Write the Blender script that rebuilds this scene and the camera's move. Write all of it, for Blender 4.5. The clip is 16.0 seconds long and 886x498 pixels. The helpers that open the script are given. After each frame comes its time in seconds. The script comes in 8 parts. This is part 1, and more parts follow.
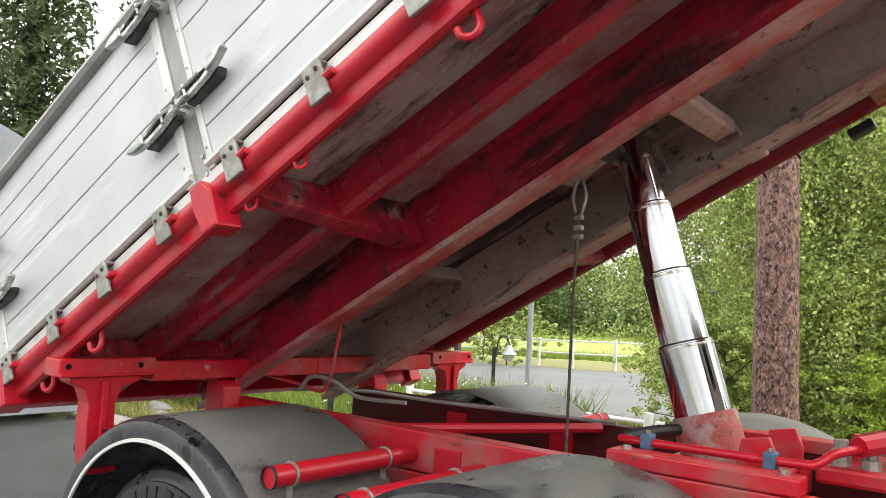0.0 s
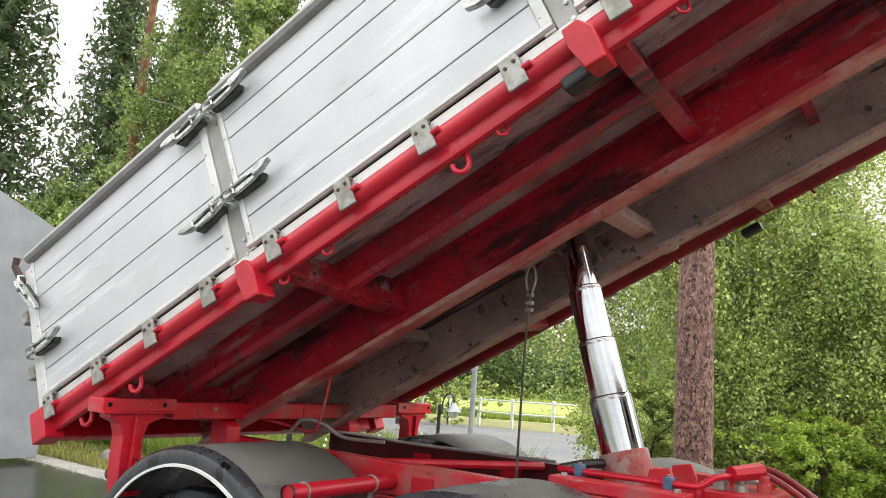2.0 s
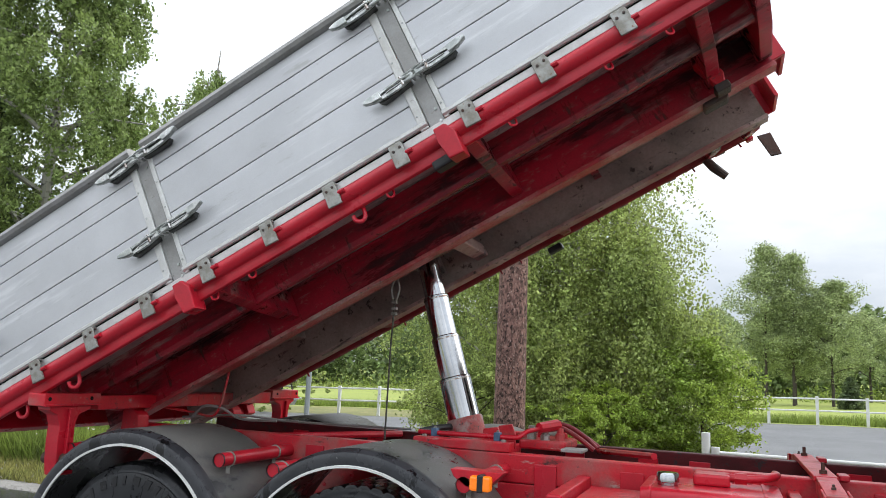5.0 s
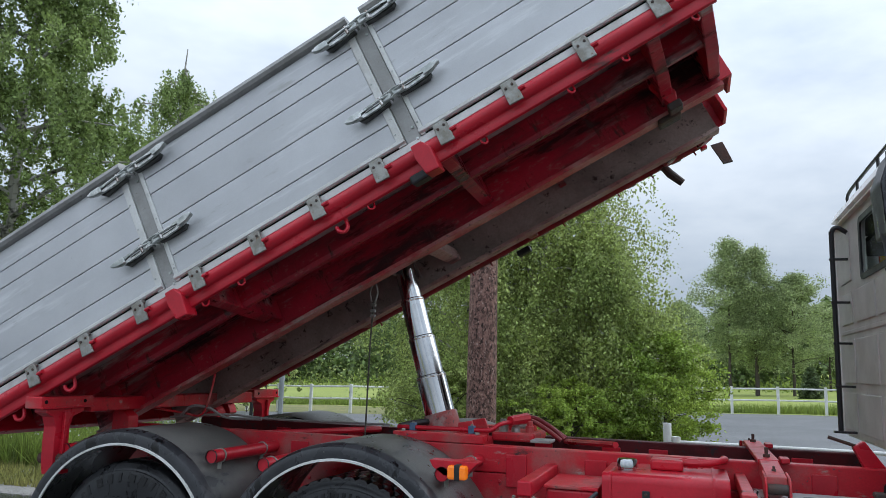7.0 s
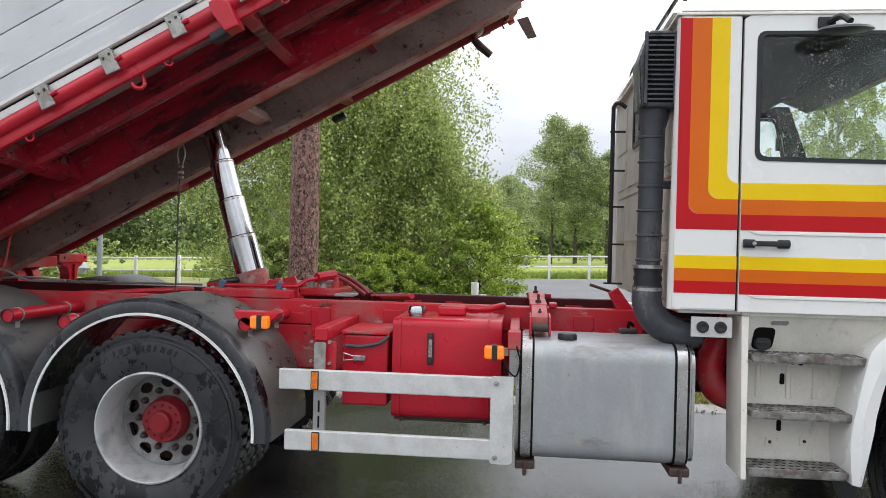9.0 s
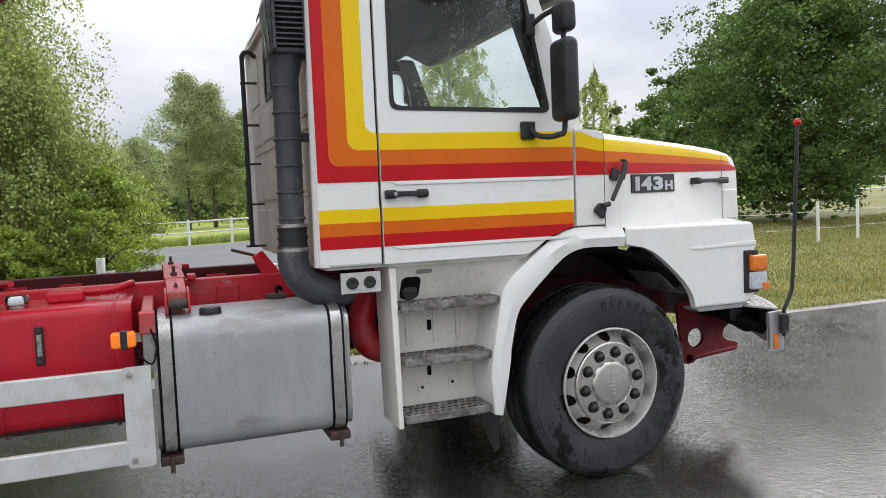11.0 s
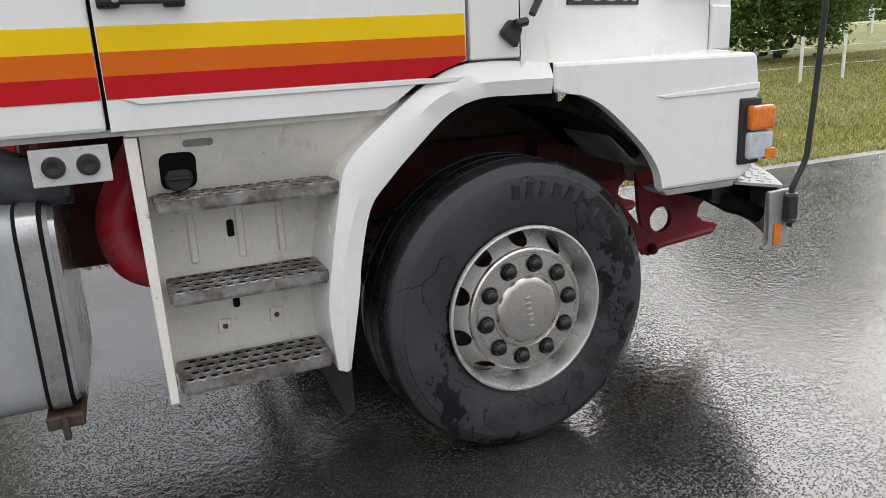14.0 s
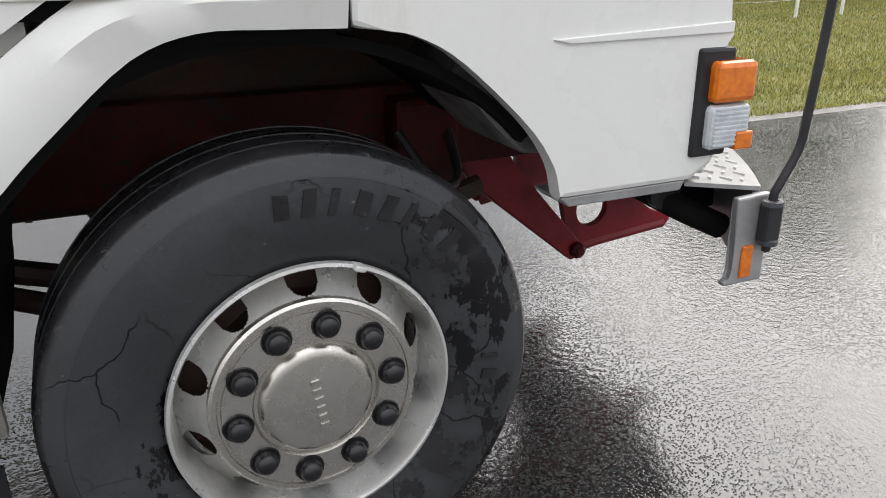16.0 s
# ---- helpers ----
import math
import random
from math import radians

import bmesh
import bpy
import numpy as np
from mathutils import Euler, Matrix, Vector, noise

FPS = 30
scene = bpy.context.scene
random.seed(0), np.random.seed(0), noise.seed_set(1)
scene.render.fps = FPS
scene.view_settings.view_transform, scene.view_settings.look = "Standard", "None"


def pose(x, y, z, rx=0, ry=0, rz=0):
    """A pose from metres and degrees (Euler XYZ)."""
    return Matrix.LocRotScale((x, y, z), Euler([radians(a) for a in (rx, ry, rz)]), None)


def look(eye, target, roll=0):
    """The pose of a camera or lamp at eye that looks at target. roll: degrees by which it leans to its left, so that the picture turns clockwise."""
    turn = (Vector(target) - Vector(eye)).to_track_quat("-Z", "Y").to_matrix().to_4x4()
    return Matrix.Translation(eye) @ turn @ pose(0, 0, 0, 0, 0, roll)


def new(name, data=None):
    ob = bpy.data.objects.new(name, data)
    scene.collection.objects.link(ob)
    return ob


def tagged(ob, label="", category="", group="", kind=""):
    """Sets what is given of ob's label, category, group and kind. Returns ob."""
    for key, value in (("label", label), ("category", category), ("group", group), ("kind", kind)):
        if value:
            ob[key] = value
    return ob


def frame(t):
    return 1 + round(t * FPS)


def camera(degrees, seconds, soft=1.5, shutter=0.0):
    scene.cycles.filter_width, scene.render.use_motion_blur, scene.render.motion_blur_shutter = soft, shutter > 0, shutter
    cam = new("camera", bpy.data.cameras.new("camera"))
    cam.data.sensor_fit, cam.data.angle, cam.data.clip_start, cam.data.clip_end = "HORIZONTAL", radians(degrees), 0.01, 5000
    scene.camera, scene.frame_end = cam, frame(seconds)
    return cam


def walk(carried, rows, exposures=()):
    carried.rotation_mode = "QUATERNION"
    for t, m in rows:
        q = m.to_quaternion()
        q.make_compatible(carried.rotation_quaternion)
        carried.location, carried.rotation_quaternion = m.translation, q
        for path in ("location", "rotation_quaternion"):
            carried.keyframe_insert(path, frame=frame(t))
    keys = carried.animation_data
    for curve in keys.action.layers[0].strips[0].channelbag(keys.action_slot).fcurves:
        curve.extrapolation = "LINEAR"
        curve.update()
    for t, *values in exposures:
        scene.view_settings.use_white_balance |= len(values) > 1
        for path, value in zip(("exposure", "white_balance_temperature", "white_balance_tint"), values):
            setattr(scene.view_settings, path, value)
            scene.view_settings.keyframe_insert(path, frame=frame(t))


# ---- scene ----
cam = camera(60.8, 16.0, soft=0.85)
PATH = [
    (0, (-3.176, -2.715, 1.646), (-4.421, -1.158, 1.809), 2.9),
    (0.5, (-3.077, -2.799, 1.637), (-4.304, -1.235, 1.858), 3.2),
    (1, (-2.939, -2.935, 1.648), (-4.146, -1.362, 1.909), 3.7),
    (1.5, (-2.878, -3.182, 1.63), (-4.047, -1.587, 1.927), 4.1),
    (2, (-2.849, -3.428, 1.619), (-3.968, -1.803, 1.943), 4.4),
    (2.5, (-2.794, -3.641, 1.612), (-3.852, -1.975, 1.937), 4.4),
    (3, (-2.758, -3.848, 1.615), (-3.728, -2.129, 1.94), 3.9),
    (3.5, (-2.749, -4.07, 1.6), (-3.634, -2.306, 1.926), 3.4),
    (4, (-2.713, -4.271, 1.603), (-3.518, -2.47, 1.931), 3.0),
    (4.5, (-2.625, -4.42, 1.609), (-3.372, -2.593, 1.929), 2.8),
    (6.8, (-2.532, -4.872, 1.619), (-3.156, -3.0, 1.942), 1.8),
    (7, (-2.518, -4.862, 1.624), (-3.143, -2.988, 1.935), 1.7),
    (7.5, (-2.507, -4.895, 1.622), (-3.111, -3.007, 1.884), 1.7),
    (8, (-2.458, -4.976, 1.577), (-3.015, -3.065, 1.77), 1.7),
    (8.5, (-2.337, -5.039, 1.553), (-2.789, -3.092, 1.631), 1.6),
    (9, (-2.275, -5.026, 1.548), (-2.483, -3.037, 1.536), 1.4),
    (9.5, (-2.244, -4.991, 1.547), (-2.123, -2.995, 1.512), 1.1),
    (10, (-2.246, -4.924, 1.546), (-1.797, -2.976, 1.515), 0.6),
    (10.2, (-2.268, -4.897, 1.55), (-1.711, -2.976, 1.516), 0.2),
    (12.3, (-1.959, -4.167, 1.516), (-1.215, -2.338, 1.2), -2.6),
    (12.5, (-1.886, -4.066, 1.508), (-1.145, -2.24, 1.167), -2.8),
    (13, (-1.642, -3.882, 1.487), (-0.923, -2.058, 1.091), -2.9),
    (13.5, (-1.414, -3.681, 1.473), (-0.699, -1.874, 1.003), -2.8),
    (14, (-1.201, -3.444, 1.448), (-0.469, -1.66, 0.917), -2.9),
    (14.5, (-0.984, -3.258, 1.423), (-0.241, -1.499, 0.829), -2.6),
    (15, (-0.759, -3.052, 1.414), (-0.008, -1.317, 0.76), -2.2),
    (15.5, (-0.558, -2.812, 1.392), (0.198, -1.095, 0.7), -1.5),
    (16, (-0.292, -2.597, 1.381), (0.453, -0.887, 0.66), -0.5),
]
EXPOSURES = [(0.0, 0.86, 7200, 9), (2.0, 0.76, 7100, 10), (3.5, 0.52, 6850, 10), (4.7, 0.30, 6600, 10), (6.8, -0.34, 5950, 8), (7.5, -0.34, 5950, 8), (8.5, -0.02, 6400, 11), (9.2, 0.27, 6650, 12), (10.2, 0.10, 6650, 12), (12.3, 0.06, 6700, 12), (14.0, 0.06, 6800, 13), (16.0, 0.12, 6850, 13)]
walk(cam, [(t, look(eye, target, roll)) for t, eye, target, roll in PATH], EXPOSURES)

# ---------------------------------------------------------------- world and light
world = bpy.data.worlds.new("overcast_sky")
scene.world = world
world.use_nodes = True
wn, wl = world.node_tree.nodes, world.node_tree.links
wn.clear()
w_out = wn.new("ShaderNodeOutputWorld")
w_bg = wn.new("ShaderNodeBackground")
w_sky = wn.new("ShaderNodeTexSky")
w_sky.sky_type, w_sky.sun_disc = "NISHITA", False
w_sky.sun_elevation, w_sky.sun_rotation = radians(36), radians(57)
w_co = wn.new("ShaderNodeTexCoord")
w_map = wn.new("ShaderNodeMapping")
w_map.inputs["Scale"].default_value = (1.0, 1.0, 2.6)
w_noise = wn.new("ShaderNodeTexNoise")
w_noise.inputs["Scale"].default_value, w_noise.inputs["Detail"].default_value = 2.3, 7.0
w_noise.inputs["Roughness"].default_value = 0.55
w_ramp = wn.new("ShaderNodeValToRGB")
w_ramp.color_ramp.elements[0].position, w_ramp.color_ramp.elements[0].color = 0.34, (7.2, 8.1, 9.4, 1)
w_ramp.color_ramp.elements[1].position, w_ramp.color_ramp.elements[1].color = 0.66, (12.6, 13.0, 13.5, 1)
w_mix = wn.new("ShaderNodeMix")
w_mix.data_type = "RGBA"
w_mix.inputs[0].default_value = 0.92
wl.new(w_co.outputs["Generated"], w_map.inputs["Vector"])
wl.new(w_map.outputs["Vector"], w_noise.inputs["Vector"])
wl.new(w_noise.outputs["Fac"], w_ramp.inputs["Fac"])
wl.new(w_sky.outputs["Color"], w_mix.inputs[6])
wl.new(w_ramp.outputs["Color"], w_mix.inputs[7])
# overcast sky: nearly three times as bright overhead as at the horizon
w_sep = wn.new("ShaderNodeSeparateXYZ")
wl.new(w_co.outputs["Generated"], w_sep.inputs["Vector"])
w_lum = wn.new("ShaderNodeMapRange")
w_lum.inputs["From Min"].default_value, w_lum.inputs["From Max"].default_value = 0.0, 1.0
w_lum.inputs["To Min"].default_value, w_lum.inputs["To Max"].default_value = 0.060, 0.200
wl.new(w_sep.outputs["Z"], w_lum.inputs["Value"])
wl.new(w_mix.outputs[2], w_bg.inputs["Color"])
# the unseen sky towards minus y is brightened, added to fill the near side
w_side = wn.new("ShaderNodeMapRange")
w_side.inputs["From Min"].default_value, w_side.inputs["From Max"].default_value = -1.0, 0.5
w_side.inputs["To Min"].default_value, w_side.inputs["To Max"].default_value = 1.14, 1.0
wl.new(w_sep.outputs["Y"], w_side.inputs["Value"])
w_mul = wn.new("ShaderNodeMath")
w_mul.operation = "MULTIPLY"
wl.new(w_lum.outputs["Result"], w_mul.inputs[0])
wl.new(w_side.outputs["Result"], w_mul.inputs[1])
wl.new(w_mul.outputs["Value"], w_bg.inputs["Strength"])
wl.new(w_bg.outputs["Background"], w_out.inputs["Surface"])
sun = new("sun", bpy.data.lights.new("sun", "SUN"))
sun.data.energy, sun.data.angle, sun.data.color = 1.45, radians(50), (1.0, 0.98, 0.94)
sun.matrix_world = look((22, 14, 19), (0, 0, 0))


# ---------------------------------------------------------------- helpers for shapes
def part(name, bm, material, parent=None, label="", m=None, smooth=False):
    """One mesh object from a bmesh, under a thing or a part."""
    if m is not None:
        bm.transform(m)
    data = bpy.data.meshes.new(name)
    bmesh.ops.recalc_face_normals(bm, faces=bm.faces)
    bm.to_mesh(data)
    bm.free()
    if smooth:
        data.polygons.foreach_set("use_smooth", [True] * len(data.polygons))
        data.set_sharp_from_angle(angle=radians(38))
    for mat in material if isinstance(material, (list, tuple)) else (material,):
        data.materials.append(mat)
    ob = new(name, data)
    if parent is not None:
        ob.parent = parent
    if label:
        ob["label"] = label
    return ob


def move(x, y, z):
    return Matrix.Translation((x, y, z))


def box(bm, x0, x1, y0, y1, z0, z1, bevel=0.0, m=None, seg=2):
    g = bmesh.ops.create_cube(bm, size=1.0)["verts"]
    for v in g:
        v.co = Vector((x0 + (v.co.x + 0.5) * (x1 - x0), y0 + (v.co.y + 0.5) * (y1 - y0), z0 + (v.co.z + 0.5) * (z1 - z0)))
    if m is not None:
        bmesh.ops.transform(bm, matrix=m, verts=g)
    if bevel:
        es = list({e for v in g for e in v.link_edges})
        bmesh.ops.bevel(bm, geom=es, offset=bevel, segments=seg, profile=0.5, affect="EDGES")


def boxed(*a, bevel=0.0, m=None, seg=2):
    bm = bmesh.new()
    box(bm, *a, bevel=bevel, m=m, seg=seg)
    return bm


def prism(bm, pts, y0, y1, bevel=0.0, m=None):
    """A polygon in x and z, drawn out from y0 to y1."""
    a = [bm.verts.new((x, y0, z)) for x, z in pts]
    b = [bm.verts.new((x, y1, z)) for x, z in pts]
    n = len(pts)
    bm.faces.new(a)
    bm.faces.new(b[::-1])
    for i in range(n):
        bm.faces.new((a[i], b[i], b[(i + 1) % n], a[(i + 1) % n]))
    if m is not None:
        bmesh.ops.transform(bm, matrix=m, verts=a + b)
    if bevel:
        es = list({e for v in a + b for e in v.link_edges})
        bmesh.ops.bevel(bm, geom=es, offset=bevel, segments=2, profile=0.5, affect="EDGES")


def prismed(pts, y0, y1, bevel=0.0):
    bm = bmesh.new()
    prism(bm, pts, y0, y1, bevel)
    return bm


def tube(bm, pts, r, sides=10, caps=True):
    """A round bar along a line of points; r is one radius or one for each point."""
    pts = [Vector(p) for p in pts]
    rs = r if isinstance(r, (list, tuple)) else [r] * len(pts)
    rings, up = [], None
    for i, p in enumerate(pts):
        d = (pts[min(i + 1, len(pts) - 1)] - pts[max(i - 1, 0)]).normalized()
        if up is None:
            up = Vector((0, 0, 1)) if abs(d.z) < 0.9 else Vector((1, 0, 0))
        sx = d.cross(up).normalized()
        up = sx.cross(d).normalized()
        rings.append([bm.verts.new(p + rs[i] * (math.cos(k * math.tau / sides) * sx + math.sin(k * math.tau / sides) * up)) for k in range(sides)])
    for a, b in zip(rings, rings[1:]):
        for k in range(sides):
            bm.faces.new((a[k], a[(k + 1) % sides], b[(k + 1) % sides], b[k]))
    if caps:
        bm.faces.new(rings[0][::-1])
        bm.faces.new(rings[-1])


def framed(pts, x0, x1):
    """An outline in y and z, given thickness along x."""
    bm = bmesh.new()
    a, b = ([bm.verts.new((x, y, z)) for y, z in pts] for x in (x0, x1))
    bm.faces.new(a)
    bm.faces.new(b[::-1])
    for i in range(len(pts)):
        j = (i + 1) % len(pts)
        bm.faces.new((a[i], b[i], b[j], a[j]))
    bmesh.ops.recalc_face_normals(bm, faces=bm.faces)
    bmesh.ops.bevel(bm, geom=list(bm.edges), offset=0.003, segments=1, affect="EDGES")
    return bm


def tubed(pts, r, sides=10, caps=True):
    bm = bmesh.new()
    tube(bm, pts, r, sides, caps)
    return bm


def curve_pts(pts, n=8):
    """A smooth line through the points."""
    pts = [Vector(p) for p in pts]
    ext = [2 * pts[0] - pts[1], *pts, 2 * pts[-1] - pts[-2]]
    out = []
    for i in range(1, len(ext) - 2):
        p0, p1, p2, p3 = ext[i - 1:i + 3]
        for k in range(n):
            t = k / n
            out.append(0.5 * (2 * p1 + (p2 - p0) * t + (2 * p0 - 5 * p1 + 4 * p2 - p3) * t * t + (3 * p1 - p0 - 3 * p2 + p3) * t ** 3))
    out.append(pts[-1])
    return out


def lathe(bm, prof, seg=64, a0=0.0, a1=360.0):
    """A profile of (radius, y) turned about the y axis."""
    full = abs(a1 - a0) >= 360
    n = seg if full else seg + 1
    rings = []
    for r, y in prof:
        rings.append([bm.verts.new((r * math.cos(radians(a0 + (a1 - a0) * k / seg)), y, r * math.sin(radians(a0 + (a1 - a0) * k / seg)))) for k in range(n)])
    for a, b in zip(rings, rings[1:]):
        for k in range(seg):
            j = (k + 1) % n
            bm.faces.new((a[k], a[j], b[j], b[k]))
    return rings


def lathed(prof, seg=64, a0=0.0, a1=360.0, m=None):
    bm = bmesh.new()
    lathe(bm, prof, seg, a0, a1)
    if m is not None:
        bm.transform(m)
    return bm


def arc(cx, cz, r, a0, a1, n):
    return [(cx + r * math.cos(radians(a0 + (a1 - a0) * k / n)), cz + r * math.sin(radians(a0 + (a1 - a0) * k / n))) for k in range(n + 1)]


# ---------------------------------------------------------------- materials
def material(name, base, second=None, scale=6.0, cover=0.5, blur=0.18, rough=0.5, rough2=None, metal=0.0, grain=0.06, grain_scale=90.0,
             bump=0.0, bump_scale=60.0, stretch=(1, 1, 1), coat=0.0, spots=None, spot_scale=14.0, spot_at=0.66, random_v=0.0, spec=0.5, ior=1.45, translucent=0.0, stains=(), turn=0.0, cracks=None):
    """A surface of two colours in large patches, with fine grain, small spots and relief."""
    m = bpy.data.materials.new(name)
    m.use_nodes = True
    n, k = m.node_tree.nodes, m.node_tree.links
    b = n["Principled BSDF"]
    co, mp = n.new("ShaderNodeTexCoord"), n.new("ShaderNodeMapping")
    mp.inputs["Scale"].default_value = stretch
    k.new(co.outputs["Object"], mp.inputs["Vector"])
    wet_masks = []

    def stain(colour, tone, scale, at, width, pull, gloss):
        """Stains drawn out along the axes of a part that is turned about y."""
        mq = n.new("ShaderNodeMapping")
        mq.vector_type = "TEXTURE"
        mq.inputs["Rotation"].default_value = (0, radians(turn), 0)
        mq.inputs["Scale"].default_value = pull
        k.new(co.outputs["Object"], mq.inputs["Vector"])
        t = n.new("ShaderNodeTexNoise")
        t.inputs["Scale"].default_value, t.inputs["Detail"].default_value, t.inputs["Roughness"].default_value = scale, 9.0, 0.68
        k.new(mq.outputs["Vector"], t.inputs["Vector"])
        mask = step(t.outputs["Fac"], at, width)
        if gloss:
            wet_masks.append((mask, gloss))
        return blend(mask, colour, tone)

    def tex(sc, detail, rgh=0.6):
        t = n.new("ShaderNodeTexNoise")
        t.inputs["Scale"].default_value, t.inputs["Detail"].default_value, t.inputs["Roughness"].default_value = sc, detail, rgh
        k.new(mp.outputs["Vector"], t.inputs["Vector"])
        return t

    def step(src, at, width):
        r = n.new("ShaderNodeMapRange")
        r.interpolation_type = "SMOOTHSTEP"
        r.inputs["From Min"].default_value, r.inputs["From Max"].default_value = at - width, at + width
        k.new(src, r.inputs["Value"])
        return r.outputs["Result"]

    def blend(fac, a, c, how="MIX"):
        x = n.new("ShaderNodeMix")
        x.data_type, x.blend_type = "RGBA", how
        for sock, val in ((x.inputs[0], fac), (x.inputs[6], a), (x.inputs[7], c)):
            if isinstance(val, (tuple, list)):
                sock.default_value = (*val, 1)
            elif isinstance(val, float):
                sock.default_value = val
            else:
                k.new(val, sock)
        return x.outputs[2]

    second = second or tuple(0.8 * c for c in base)
    big = tex(scale, 8.0)
    patch = step(big.outputs["Fac"], cover, blur)
    colour = blend(patch, second, base)
    if spots:
        dots = tex(spot_scale, 5.0, 0.7)
        colour = blend(step(dots.outputs["Fac"], spot_at, 0.05), colour, spots)
    for tone, s_scale, s_at, s_width, pull, gloss in stains:
        colour = stain(colour, tone, s_scale, s_at, s_width, pull, gloss)
    if cracks:
        warp = tex(7.0, 3.0)
        add = n.new("ShaderNodeVectorMath")
        add.operation = "MULTIPLY_ADD"
        add.inputs[1].default_value = (0.10, 0.10, 0.10)
        k.new(warp.outputs["Color"], add.inputs[0])
        k.new(mp.outputs["Vector"], add.inputs[2])
        vo = n.new("ShaderNodeTexVoronoi")
        vo.feature = "DISTANCE_TO_EDGE"
        vo.inputs["Scale"].default_value = cracks
        k.new(add.outputs["Vector"], vo.inputs["Vector"])
        line = n.new("ShaderNodeMapRange")
        line.inputs["From Min"].default_value, line.inputs["From Max"].default_value = 0.003, 0.011
        line.inputs["To Min"].default_value, line.inputs["To Max"].default_value = 1.0, 0.0
        k.new(vo.outputs["Distance"], line.inputs["Value"])
        some = tex(2.3, 2.0)
        mul = n.new("ShaderNodeMath")
        mul.operation = "MULTIPLY"
        k.new(line.outputs["Result"], mul.inputs[0])
        k.new(step(some.outputs["Fac"], 0.49, 0.05), mul.inputs[1])
        colour = blend(mul.outputs["Value"], colour, (0.006, 0.006, 0.007))
        wet_masks.append((mul.outputs["Value"], 0.12))
    if grain:
        g = tex(grain_scale, 3.0)
        lo, hi = 1 - grain * 2, 1 + grain * 2
        gr = n.new("ShaderNodeMapRange")
        gr.inputs["To Min"].default_value, gr.inputs["To Max"].default_value = lo, hi
        k.new(g.outputs["Fac"], gr.inputs["Value"])
        cb = n.new("ShaderNodeCombineColor")
        for i in range(3):
            k.new(gr.outputs["Result"], cb.inputs[i])
        colour = blend(1.0, colour, cb.outputs["Color"], "MULTIPLY")
    if random_v:
        oi = n.new("ShaderNodeObjectInfo")
        hsv = n.new("ShaderNodeHueSaturation")
        rr = n.new("ShaderNodeMapRange")
        rr.inputs["To Min"].default_value, rr.inputs["To Max"].default_value = 1 - random_v, 1 + random_v
        k.new(oi.outputs["Random"], rr.inputs["Value"])
        k.new(rr.outputs["Result"], hsv.inputs["Value"])
        k.new(colour, hsv.inputs["Color"])
        colour = hsv.outputs["Color"]
    k.new(colour, b.inputs["Base Color"])
    if rough2 is None:
        b.inputs["Roughness"].default_value = rough
    else:
        rm = n.new("ShaderNodeMapRange")
        rm.inputs["To Min"].default_value, rm.inputs["To Max"].default_value = rough2, rough
        k.new(patch, rm.inputs["Value"])
        k.new(rm.outputs["Result"], b.inputs["Roughness"])
    for mask, gloss in wet_masks:
        wr = n.new("ShaderNodeMix")
        k.new(mask, wr.inputs[0])
        if b.inputs["Roughness"].links:
            k.new(b.inputs["Roughness"].links[0].from_socket, wr.inputs[2])
        else:
            wr.inputs[2].default_value = b.inputs["Roughness"].default_value
        wr.inputs[3].default_value = gloss
        k.new(wr.outputs[0], b.inputs["Roughness"])
    b.inputs["Metallic"].default_value = metal
    b.inputs["Coat Weight"].default_value = coat
    b.inputs["Coat Roughness"].default_value = 0.06
    b.inputs["IOR"].default_value = ior
    b.inputs["Specular IOR Level"].default_value = spec
    if bump:
        bt = tex(bump_scale, 6.0, 0.65)
        bp = n.new("ShaderNodeBump")
        bp.inputs["Strength"].default_value, bp.inputs["Distance"].default_value = bump, 0.02
        k.new(bt.outputs["Fac"], bp.inputs["Height"])
        k.new(bp.outputs["Normal"], b.inputs["Normal"])
    if translucent:
        tr = n.new("ShaderNodeBsdfTranslucent")
        k.new(colour, tr.inputs["Color"])
        ms = n.new("ShaderNodeMixShader")
        ms.inputs[0].default_value = translucent
        k.new(b.outputs["BSDF"], ms.inputs[1])
        k.new(tr.outputs["BSDF"], ms.inputs[2])
        k.new(ms.outputs["Shader"], n["Material Output"].inputs["Surface"])
    return m


RED = material("red_paint", (0.51, 0.011, 0.027), (0.40, 0.009, 0.021), 5, 0.45, 0.2, 0.27, 0.42, bump=0.07, bump_scale=55, spots=(0.15, 0.05, 0.04), spot_scale=44, spot_at=0.69, grain=0.08, stains=[((0.10, 0.035, 0.03), 9, 0.67, 0.05, (3, 1, 1), 0.5)], turn=-27.6)
RED_WORN = material("worn_red_paint", (0.52, 0.011, 0.024), (0.36, 0.10, 0.09), 3.4, 0.42, 0.10, 0.36, 0.66, bump=0.14, bump_scale=80, spots=(0.06, 0.05, 0.05), spot_scale=26, spot_at=0.65, grain=0.1, stains=[((0.40, 0.30, 0.26), 14, 0.66, 0.06, (3, 1, 1), 0.0), ((0.05, 0.02, 0.018), 6, 0.66, 0.04, (2, 1, 1), 0.3)])
CUP = material("worn_brown_cylinder_base", (0.30, 0.20, 0.18), (0.33, 0.06, 0.055), 9, 0.50, 0.08, 0.45, 0.6, bump=0.2, bump_scale=80, grain=0.15, spots=(0.07, 0.05, 0.045), spot_scale=30, spot_at=0.62)
